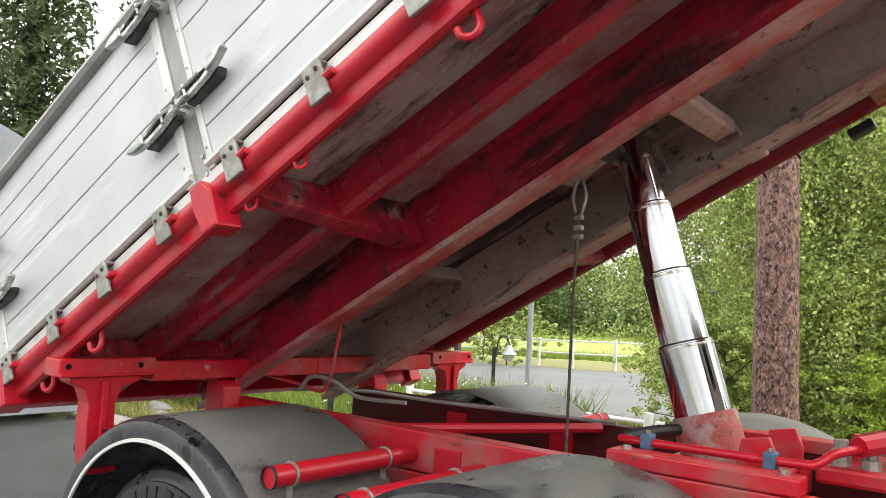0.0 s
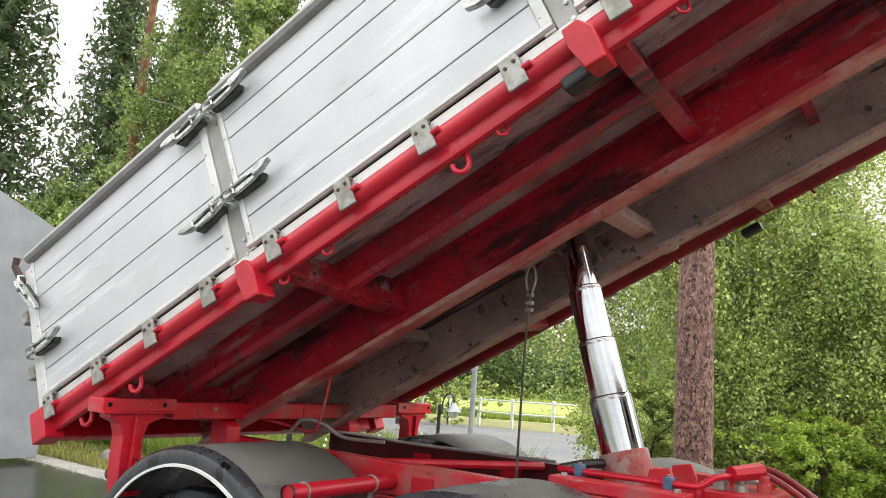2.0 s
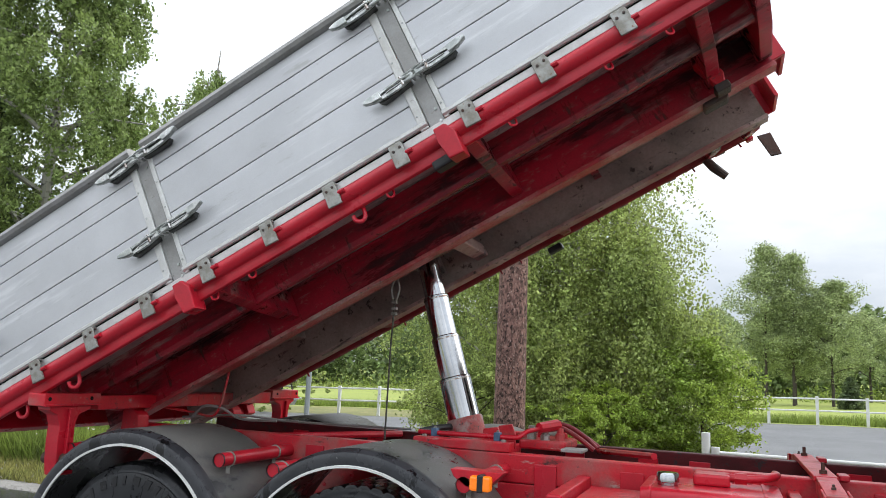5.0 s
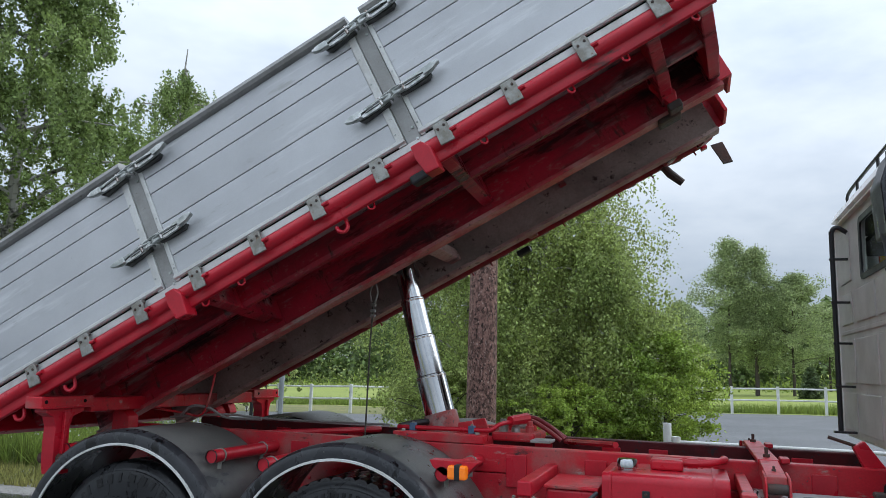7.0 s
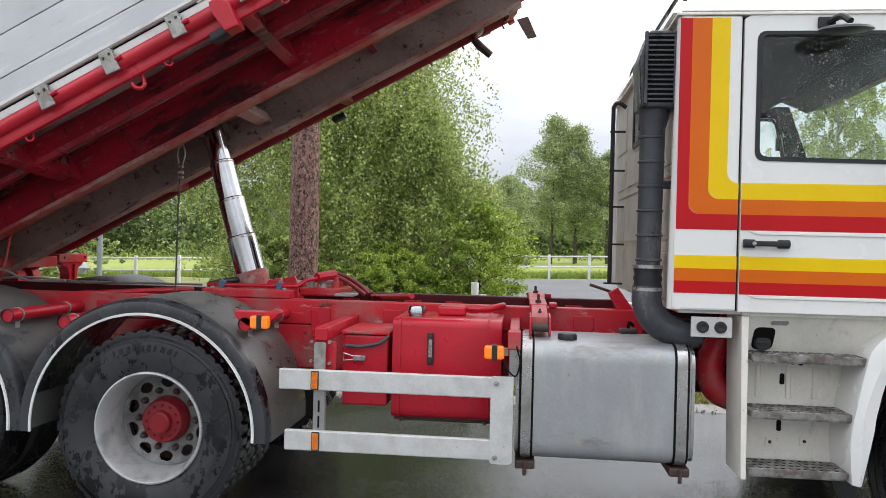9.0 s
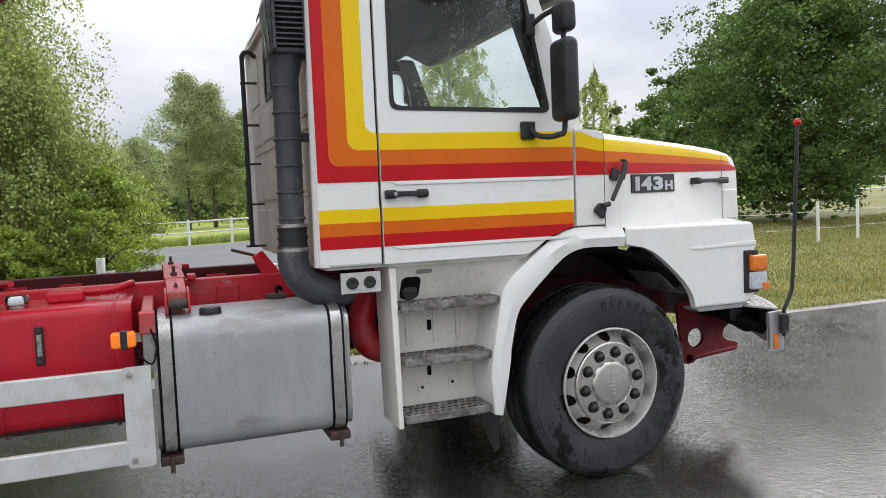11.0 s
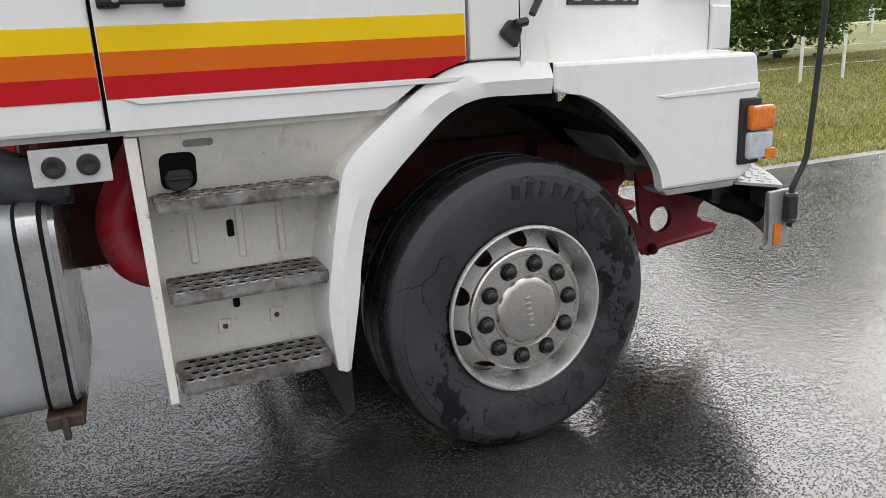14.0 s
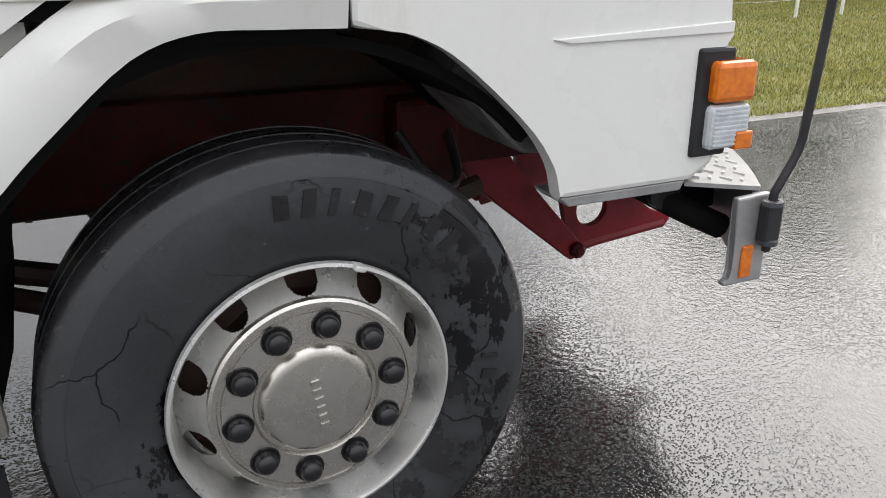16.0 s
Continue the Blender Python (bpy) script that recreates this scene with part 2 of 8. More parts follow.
# dark red of tow brackets and hubs; also stands for shaded red body parts
RED_DARK = material("dark_and_shaded_red_paint", (0.25, 0.009, 0.016), (0.16, 0.011, 0.015), 6, 0.45, 0.15, 0.42, 0.6, bump=0.12, bump_scale=70, spots=(0.05, 0.03, 0.03), spot_scale=26, spot_at=0.66, grain=0.1)
# near-black red: grime plus the shade of recessed and far parts, in the colour
RED_SHADED = material("grimy_shaded_red_paint", (0.085, 0.006, 0.009), (0.04, 0.008, 0.008), 5, 0.45, 0.15, 0.5, 0.7, bump=0.15, bump_scale=70, spots=(0.025, 0.02, 0.02), spot_scale=20, spot_at=0.6, spec=0.3)
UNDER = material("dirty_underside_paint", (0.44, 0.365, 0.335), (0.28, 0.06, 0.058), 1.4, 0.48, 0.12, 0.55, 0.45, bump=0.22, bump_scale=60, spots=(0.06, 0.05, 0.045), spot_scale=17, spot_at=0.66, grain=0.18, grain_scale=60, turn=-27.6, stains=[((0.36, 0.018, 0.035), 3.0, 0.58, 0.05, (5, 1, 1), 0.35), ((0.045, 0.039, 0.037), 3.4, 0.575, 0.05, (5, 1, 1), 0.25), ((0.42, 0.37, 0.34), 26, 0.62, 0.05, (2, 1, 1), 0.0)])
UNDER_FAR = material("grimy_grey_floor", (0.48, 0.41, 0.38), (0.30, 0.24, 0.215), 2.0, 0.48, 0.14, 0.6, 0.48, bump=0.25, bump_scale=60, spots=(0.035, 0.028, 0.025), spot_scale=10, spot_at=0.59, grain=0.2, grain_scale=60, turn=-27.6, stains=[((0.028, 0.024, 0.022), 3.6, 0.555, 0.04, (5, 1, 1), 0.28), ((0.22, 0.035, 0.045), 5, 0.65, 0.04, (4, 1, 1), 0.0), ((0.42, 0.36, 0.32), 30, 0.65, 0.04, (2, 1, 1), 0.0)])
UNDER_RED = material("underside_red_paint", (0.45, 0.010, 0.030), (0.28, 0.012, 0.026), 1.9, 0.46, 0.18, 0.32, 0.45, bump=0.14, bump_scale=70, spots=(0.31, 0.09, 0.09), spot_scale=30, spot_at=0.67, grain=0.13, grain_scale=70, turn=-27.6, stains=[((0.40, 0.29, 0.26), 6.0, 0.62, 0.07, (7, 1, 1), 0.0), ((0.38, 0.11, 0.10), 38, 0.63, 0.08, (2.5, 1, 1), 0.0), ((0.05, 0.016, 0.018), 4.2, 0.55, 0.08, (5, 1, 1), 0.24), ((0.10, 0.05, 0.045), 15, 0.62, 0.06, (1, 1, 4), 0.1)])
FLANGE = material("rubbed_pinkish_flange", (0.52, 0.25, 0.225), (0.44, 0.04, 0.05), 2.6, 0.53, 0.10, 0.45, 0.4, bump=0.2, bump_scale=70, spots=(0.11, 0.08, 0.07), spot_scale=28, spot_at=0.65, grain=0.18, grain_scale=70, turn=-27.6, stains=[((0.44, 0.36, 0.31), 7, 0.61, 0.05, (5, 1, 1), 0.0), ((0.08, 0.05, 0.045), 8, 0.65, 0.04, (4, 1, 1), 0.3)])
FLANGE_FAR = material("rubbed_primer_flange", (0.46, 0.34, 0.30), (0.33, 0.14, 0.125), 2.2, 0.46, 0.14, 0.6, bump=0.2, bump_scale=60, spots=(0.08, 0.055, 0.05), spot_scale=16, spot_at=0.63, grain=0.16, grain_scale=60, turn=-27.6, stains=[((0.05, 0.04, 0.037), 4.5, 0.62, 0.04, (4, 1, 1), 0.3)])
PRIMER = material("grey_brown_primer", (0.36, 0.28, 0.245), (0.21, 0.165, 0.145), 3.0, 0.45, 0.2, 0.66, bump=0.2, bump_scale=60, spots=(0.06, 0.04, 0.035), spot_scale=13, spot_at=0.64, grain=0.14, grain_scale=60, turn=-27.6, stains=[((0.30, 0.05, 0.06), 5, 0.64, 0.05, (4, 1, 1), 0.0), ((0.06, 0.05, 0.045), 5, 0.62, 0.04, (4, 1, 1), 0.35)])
OLD_STEEL = material("oily_old_steel", (0.06, 0.052, 0.047), (0.09, 0.05, 0.038), 9, 0.55, 0.15, 0.5, 0.65, metal=0.3, bump=0.2, bump_scale=90, grain=0.12)
ALU = material("aluminium_board", (0.58, 0.585, 0.595), (0.50, 0.505, 0.515), 2.6, 0.5, 0.3, 0.38, 0.50, metal=0.35, grain=0.04, grain_scale=170, bump=0.05, bump_scale=7, random_v=0.05, spots=(0.40, 0.40, 0.39), spot_scale=30, spot_at=0.71, turn=-27.6, stains=[((0.66, 0.665, 0.67), 9, 0.62, 0.08, (9, 1, 1), 0.0), ((0.42, 0.42, 0.41), 12, 0.66, 0.05, (5, 1, 1), 0.0), ((0.12, 0.11, 0.10), 42, 0.735, 0.02, (1, 1, 1), 0.0)])
ALU_TRIM = material("bright_aluminium_trim", (0.66, 0.66, 0.64), (0.52, 0.51, 0.48), 8, 0.45, 0.2, 0.38, 0.5, metal=0.3, bump=0.05, bump_scale=60, grain=0.07, spots=(0.25, 0.22, 0.18), spot_scale=40, spot_at=0.70)
ALU_DULL = material("dull_aluminium_profile", (0.36, 0.355, 0.345), (0.27, 0.265, 0.25), 6, 0.5, 0.2, 0.5, metal=0.4, bump=0.08, grain=0.09, spots=(0.17, 0.15, 0.13), spot_scale=30, spot_at=0.66)
GALV = material("galvanised_steel", (0.38, 0.375, 0.35), (0.25, 0.235, 0.20), 18, 0.5, 0.16, 0.45, 0.6, metal=0.5, bump=0.12, bump_scale=80, grain=0.1, spots=(0.20, 0.10, 0.05), spot_scale=34, spot_at=0.66)
STEEL = material("worn_zinc_steel", (0.58, 0.59, 0.57), (0.34, 0.36, 0.34), 22, 0.5, 0.14, 0.26, 0.4, metal=0.85, bump=0.10, grain=0.1)
STEEL_DARK = material("dark_greasy_steel", (0.11, 0.11, 0.105), (0.05, 0.05, 0.048), 25, 0.5, 0.15, 0.4, metal=0.7, bump=0.12)
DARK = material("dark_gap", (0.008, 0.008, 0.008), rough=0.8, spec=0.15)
CHROME = material("wet_chrome", (0.50, 0.51, 0.52), (0.40, 0.405, 0.41), 4, rough=0.06, rough2=0.13, metal=1.0, grain=0.01, bump=0.006, bump_scale=25)
CHROME_OLD = material("dull_chrome_edge", (0.5, 0.49, 0.47), (0.25, 0.2, 0.17), 30, 0.5, 0.1, 0.25, metal=0.9)
WHITE = material("white_cab_paint", (0.80, 0.795, 0.765), (0.75, 0.74, 0.70), 1.6, 0.5, 0.3, 0.24, 0.32, coat=0.4, grain=0.015, spots=(0.55, 0.50, 0.42), spot_scale=30, spot_at=0.745, stains=[((0.64, 0.61, 0.55), 3, 0.68, 0.1, (1, 1, 4), 0.0)])
WHITE_OLD = material("scuffed_white_paint", (0.82, 0.785, 0.705), (0.69, 0.665, 0.59), 5, 0.42, 0.2, 0.4, 0.58, bump=0.07, spots=(0.24, 0.17, 0.12), spot_scale=24, spot_at=0.71, stains=[((0.50, 0.44, 0.34), 6, 0.65, 0.08, (1, 1, 4), 0.0)])
CAB_GREY = material("grey_cab_rear_paint", (0.62, 0.59, 0.56), (0.52, 0.49, 0.46), 4, rough=0.45, bump=0.05, grain=0.05, spots=(0.35, 0.31, 0.27), spot_scale=18, spot_at=0.68)
YELLOW = material("yellow_stripe_paint", (0.84, 0.57, 0.002), (0.80, 0.53, 0.002), 3, rough=0.30, coat=0.0, spec=0.28, grain=0.015)
ORANGE = material("orange_stripe_paint", (0.68, 0.135, 0.004), (0.63, 0.12, 0.004), 3, rough=0.30, coat=0.0, spec=0.28, grain=0.015)
STRIPE_RED = material("red_stripe_paint", (0.52, 0.005, 0.010), (0.46, 0.005, 0.009), 3, rough=0.30, coat=0.0, spec=0.28, grain=0.015)
PLASTIC = material("black_plastic", (0.018, 0.018, 0.019), (0.032, 0.032, 0.034), 8, 0.5, 0.2, 0.36, 0.55, bump=0.06, bump_scale=120, spec=0.4)
GREY_PLASTIC = material("faded_grey_plastic", (0.038, 0.041, 0.048), (0.068, 0.072, 0.080), 5, 0.5, 0.2, 0.38, 0.55, bump=0.08, bump_scale=90, grain=0.12, spots=(0.13, 0.12, 0.11), spot_scale=40, spot_at=0.68, stains=[((0.15, 0.145, 0.135), 7, 0.63, 0.06, (1, 1, 3), 0.0), ((0.014, 0.014, 0.015), 5, 0.60, 0.05, (1, 1, 2.5), 0.1)])
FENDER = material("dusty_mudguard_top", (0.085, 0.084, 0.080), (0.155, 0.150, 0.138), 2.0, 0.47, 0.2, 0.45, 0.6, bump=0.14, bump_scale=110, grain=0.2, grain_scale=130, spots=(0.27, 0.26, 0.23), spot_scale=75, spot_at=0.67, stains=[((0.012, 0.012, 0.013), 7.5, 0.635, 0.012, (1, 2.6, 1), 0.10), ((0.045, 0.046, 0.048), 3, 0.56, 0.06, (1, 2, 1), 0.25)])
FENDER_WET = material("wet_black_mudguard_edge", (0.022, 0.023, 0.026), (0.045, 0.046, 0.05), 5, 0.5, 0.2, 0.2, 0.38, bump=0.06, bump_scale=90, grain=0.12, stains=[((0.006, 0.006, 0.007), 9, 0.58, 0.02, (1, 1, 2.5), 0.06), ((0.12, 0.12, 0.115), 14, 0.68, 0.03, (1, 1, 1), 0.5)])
RUBBER = material("damp_tyre_rubber", (0.030, 0.031, 0.033), (0.047, 0.048, 0.050), 4, 0.48, 0.2, 0.5, 0.66, bump=0.07, bump_scale=130, grain=0.1, spec=0.4, cracks=4.2, stains=[((0.006, 0.006, 0.007), 4.2, 0.555, 0.012, (1, 1, 1.6), 0.10), ((0.02, 0.02, 0.021), 2.4, 0.57, 0.06, (1, 1, 1), 0.2), ((0.13, 0.13, 0.13), 40, 0.69, 0.03, (1, 1, 1), 0.0)])
RUBBER_WET = material("wet_black_rubber", (0.010, 0.010, 0.011), (0.018, 0.018, 0.019), 6, rough=0.18, rough2=0.4, bump=0.08, grain=0.1, stains=[((0.05, 0.05, 0.05), 30, 0.64, 0.04, (1, 1, 1), 0.5)])
RIM = material("silver_rim_paint", (0.64, 0.635, 0.615), (0.50, 0.485, 0.45), 8, 0.42, 0.2, 0.26, 0.42, metal=0.55, bump=0.04, grain=0.05, spots=(0.26, 0.21, 0.15), spot_scale=28, spot_at=0.68)
RIM_DIRTY = material("dirty_rear_rim", (0.50, 0.50, 0.49), (0.27, 0.262, 0.25), 5, 0.42, 0.14, 0.36, 0.55, metal=0.4, bump=0.06, grain=0.08, spots=(0.12, 0.10, 0.08), spot_scale=22, spot_at=0.68)
# dirt, plus the shade deep inside the rim, put into the colour
RIM_DEEP = material("dirty_shaded_grey", (0.27, 0.265, 0.255), (0.12, 0.115, 0.11), 7, 0.5, 0.16, 0.5, 0.65, metal=0.3, bump=0.1, grain=0.12)
STAINLESS = material("brushed_wheel_cover", (0.62, 0.59, 0.545), (0.50, 0.475, 0.43), 14, 0.45, 0.25, 0.22, 0.36, metal=0.95, bump=0.03, grain=0.06)
NUT = material("black_nut_cap", (0.012, 0.012, 0.013), rough=0.25, grain=0)
TANK = material("grey_metal_tank", (0.42, 0.435, 0.445), (0.34, 0.345, 0.345), 2.8, 0.5, 0.28, 0.36, 0.5, metal=0.45, bump=0.05, bump_scale=30, grain=0.06, spots=(0.48, 0.41, 0.32), spot_scale=12, spot_at=0.66, stains=[((0.47, 0.465, 0.45), 5, 0.60, 0.14, (1, 1, 4), 0.0), ((0.26, 0.25, 0.235), 4, 0.62, 0.06, (3, 1, 1), 0.0), ((0.16, 0.14, 0.12), 34, 0.70, 0.03, (1, 1, 2), 0.0)])
STRAP = material("steel_tank_strap", (0.46, 0.455, 0.44), (0.27, 0.25, 0.225), 6, 0.40, 0.2, 0.24, 0.42, metal=0.8, grain=0.08, spots=(0.20, 0.10, 0.05), spot_scale=26, spot_at=0.68)
TREAD = material("worn_step_grating", (0.31, 0.30, 0.285), (0.14, 0.12, 0.105), 16, 0.5, 0.14, 0.4, 0.6, metal=0.5, bump=0.15, spots=(0.12, 0.06, 0.035), spot_scale=28, spot_at=0.66, grain=0.1)
LAMP_ON = material("lit_amber_lens", (0.80, 0.20, 0.008), (0.70, 0.15, 0.006), 60, rough=0.2, coat=0.5)
LAMP_ON.node_tree.nodes["Principled BSDF"].inputs["Emission Color"].default_value = (1.0, 0.22, 0.01, 1)
LAMP_ON.node_tree.nodes["Principled BSDF"].inputs["Emission Strength"].default_value = 0.4
AMBER = material("amber_lens", (0.80, 0.20, 0.008), (0.62, 0.13, 0.006), 40, rough=0.15, coat=0.6)
CLEAR_LENS = material("clear_ribbed_lens", (0.62, 0.64, 0.66), (0.50, 0.52, 0.54), 30, rough=0.14, coat=0.5)
BLUE = material("blue_pipe_clamp", (0.07, 0.14, 0.24), (0.05, 0.10, 0.17), 30, rough=0.5)
BADGE = material("light_badge_paint", (0.62, 0.63, 0.63), rough=0.3, metal=0.3)
LEATHER = material("dark_cab_lining", (0.016, 0.015, 0.0145), (0.03, 0.024, 0.02), 8, rough=0.8, spec=0.2)
WIRE = material("steel_rope", (0.15, 0.145, 0.12), (0.08, 0.08, 0.07), 60, rough=0.5, metal=0.6, bump=0.4, bump_scale=300)
SILVER = material("silver_bumper_paint", (0.42, 0.42, 0.42), (0.34, 0.335, 0.33), 9, rough=0.38, metal=0.5, bump=0.03)
FENCE_WHITE = material("white_fence_paint", (0.78, 0.78, 0.75), (0.64, 0.64, 0.60), 3, rough=0.5, bump=0.05)
MAST = material("galvanised_mast", (0.38, 0.40, 0.42), (0.31, 0.33, 0.35), 4, rough=0.5, metal=0.4)
TARP = material("grey_tarpaulin", (0.25, 0.265, 0.285), (0.20, 0.21, 0.23), 2, rough=0.55, bump=0.25, bump_scale=7)
BARK = material("pine_bark", (0.27, 0.15, 0.122), (0.125, 0.070, 0.057), 24, 0.5, 0.07, 0.9, bump=1.0, bump_scale=30, stretch=(1, 1, 0.6), spots=(0.46, 0.34, 0.29), spot_scale=46, spot_at=0.61, grain=0.25, grain_scale=60, stains=[((0.035, 0.020, 0.016), 30, 0.56, 0.03, (1, 1, 1.3), 0.0)])
BARK_RED = material("orange_pine_bark", (0.30, 0.15, 0.07), (0.16, 0.08, 0.045), 7, 0.5, 0.1, 0.85, bump=0.6, bump_scale=20, stretch=(1, 1, 0.4))
BARK_BIRCH = material("birch_bark", (0.42, 0.40, 0.36), (0.06, 0.055, 0.05), 5, 0.42, 0.08, 0.7, bump=0.3, stretch=(1, 1, 1.6))
BARK_DARK = material("dark_branch_bark", (0.075, 0.06, 0.05), rough=0.85, bump=0.4)
ROCK = material("lichen_rock", (0.22, 0.21, 0.20), (0.12, 0.115, 0.11), 3, rough=0.8, bump=0.6, bump_scale=12)


def leaf_material(name, base, second):
    m = material(name, base, second, 0.7, 0.5, 0.25, 0.5, grain=0.12, grain_scale=14, translucent=0.38, spec=0.35)
    n, k = m.node_tree.nodes, m.node_tree.links
    geo = n.new("ShaderNodeNewGeometry")
    hsv = n.new("ShaderNodeHueSaturation")
    mr = n.new("ShaderNodeMapRange")
    mr.inputs["To Min"].default_value, mr.inputs["To Max"].default_value = 0.5, 1.6
    k.new(geo.outputs["Random Per Island"], mr.inputs["Value"])
    k.new(mr.outputs["Result"], hsv.inputs["Value"])
    b = n["Principled BSDF"]
    src = b.inputs["Base Color"].links[0].from_socket
    k.new(src, hsv.inputs["Color"])
    k.new(hsv.outputs["Color"], b.inputs["Base Color"])
    for nd in n:
        if nd.type == "BSDF_TRANSLUCENT":
            k.new(hsv.outputs["Color"], nd.inputs["Color"])
    return m


LEAF_BIRCH = leaf_material("birch_leaves", (0.44, 0.50, 0.165), (0.295, 0.365, 0.12))
# birch leaf colour with shade painted in, for the trees at the rear
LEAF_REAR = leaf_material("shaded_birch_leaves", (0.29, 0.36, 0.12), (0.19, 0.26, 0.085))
LEAF_BUSH = leaf_material("willow_leaves", (0.36, 0.45, 0.08), (0.24, 0.34, 0.065))
LEAF_DARK = leaf_material("dark_broad_leaves", (0.13, 0.21, 0.05), (0.085, 0.15, 0.038))
LEAF_FAR = leaf_material("far_leaves", (0.20, 0.26, 0.095), (0.135, 0.19, 0.075))
LEAF_FIELD = leaf_material("field_tree_leaves", (0.38, 0.44, 0.21), (0.28, 0.34, 0.16))
NEEDLE = leaf_material("spruce_needles", (0.13, 0.165, 0.07), (0.08, 0.115, 0.055))
BLADE = leaf_material("grass_blades", (0.33, 0.30, 0.10), (0.22, 0.235, 0.07))
WEED = leaf_material("field_weeds", (0.24, 0.30, 0.06), (0.17, 0.23, 0.05))


def glass_material():
    m = bpy.data.materials.new("rain_dotted_glass")
    m.use_nodes = True
    n, k = m.node_tree.nodes, m.node_tree.links
    n.remove(n["Principled BSDF"])
    out = n["Material Output"]
    tr, gl, mx = n.new("ShaderNodeBsdfTransparent"), n.new("ShaderNodeBsdfGlossy"), n.new("ShaderNodeMixShader")
    tr.inputs["Color"].default_value = (0.93, 0.96, 0.95, 1)
    gl.inputs["Roughness"].default_value = 0.02
    co, vo = n.new("ShaderNodeTexCoord"), n.new("ShaderNodeTexVoronoi")
    vo.inputs["Scale"].default_value = 85.0
    k.new(co.outputs["Object"], vo.inputs["Vector"])
    drop = n.new("ShaderNodeMapRange")
    drop.inputs["From Min"].default_value, drop.inputs["From Max"].default_value = 0.09, 0.15
    drop.inputs["To Min"].default_value, drop.inputs["To Max"].default_value = 1.0, 0.0
    k.new(vo.outputs["Distance"], drop.inputs["Value"])
    bp = n.new("ShaderNodeBump")
    bp.inputs["Strength"].default_value, bp.inputs["Distance"].default_value = 0.9, 0.004
    k.new(drop.outputs["Result"], bp.inputs["Height"])
    k.new(bp.outputs["Normal"], gl.inputs["Normal"])
    add = n.new("ShaderNodeMath")
    add.operation, add.use_clamp = "MULTIPLY_ADD", True
    k.new(drop.outputs["Result"], add.inputs[0])
    add.inputs[1].default_value, add.inputs[2].default_value = 0.62, 0.022
    k.new(add.outputs["Value"], mx.inputs[0])
    k.new(tr.outputs["BSDF"], mx.inputs[1])
    k.new(gl.outputs["BSDF"], mx.inputs[2])
    k.new(mx.outputs["Shader"], out.inputs["Surface"])
    return m


GLASS = glass_material()
WATER = bpy.data.materials.new("water_drops")
WATER.use_nodes = True
wb = WATER.node_tree.nodes["Principled BSDF"]
wb.inputs["Roughness"].default_value, wb.inputs["IOR"].default_value, wb.inputs["Transmission Weight"].default_value = 0.08, 1.33, 0.45
# whitish base paints in the sky glint that clear drops would refract
wb.inputs["Base Color"].default_value = (0.9, 0.92, 0.93, 1)


def asphalt_material():
    """Dark asphalt with a rough film of rain water that lies in uneven patches."""
    m = material("wet_asphalt", (0.036, 0.0355, 0.035), (0.020, 0.020, 0.020), 1.3, 0.5, 0.2, 0.3, grain=0.4, grain_scale=120, spots=(0.17, 0.165, 0.155), spot_scale=120, spot_at=0.66)
    n, k = m.node_tree.nodes, m.node_tree.links
    b = n["Principled BSDF"]
    co = n.new("ShaderNodeTexCoord")
    patch, fine, mid = n.new("ShaderNodeTexNoise"), n.new("ShaderNodeTexVoronoi"), n.new("ShaderNodeTexNoise")
    patch.inputs["Scale"].default_value, patch.inputs["Detail"].default_value = 0.75, 5.0
    fine.inputs["Scale"].default_value = 104.0
    mid.inputs["Scale"].default_value, mid.inputs["Detail"].default_value = 28.0, 5.0
    for t in (patch, fine, mid):
        k.new(co.outputs["Object"], t.inputs["Vector"])
    wet = n.new("ShaderNodeMapRange")
    wet.interpolation_type = "SMOOTHSTEP"
    wet.inputs["From Min"].default_value, wet.inputs["From Max"].default_value = 0.40, 0.62
    k.new(patch.outputs["Fac"], wet.inputs["Value"])
    rg = n.new("ShaderNodeMapRange")
    rg.inputs["To Min"].default_value, rg.inputs["To Max"].default_value = 0.10, 0.03
    k.new(wet.outputs["Result"], rg.inputs["Value"])
    k.new(rg.outputs["Result"], b.inputs["Roughness"])
    st = n.new("ShaderNodeMapRange")
    st.inputs["To Min"].default_value, st.inputs["To Max"].default_value = 0.58, 0.22
    k.new(wet.outputs["Result"], st.inputs["Value"])
    bp = n.new("ShaderNodeBump")
    bp.inputs["Distance"].default_value = 0.0031
    k.new(st.outputs["Result"], bp.inputs["Strength"])
    stone = n.new("ShaderNodeMapRange")
    stone.interpolation_type = "SMOOTHSTEP"
    stone.inputs["From Min"].default_value, stone.inputs["From Max"].default_value = 0.10, 0.52
    stone.inputs["To Min"].default_value, stone.inputs["To Max"].default_value = 1.0, 0.0
    k.new(fine.outputs["Distance"], stone.inputs["Value"])
    k.new(stone.outputs["Result"], bp.inputs["Height"])
    bp2 = n.new("ShaderNodeBump")
    bp2.inputs["Strength"].default_value, bp2.inputs["Distance"].default_value = 0.23, 0.01
    k.new(mid.outputs["Fac"], bp2.inputs["Height"])
    k.new(bp.outputs["Normal"], bp2.inputs["Normal"])
    k.new(bp2.outputs["Normal"], b.inputs["Normal"])
    b.inputs["Specular IOR Level"].default_value = 1.0
    b.inputs["IOR"].default_value = 1.53
    return m


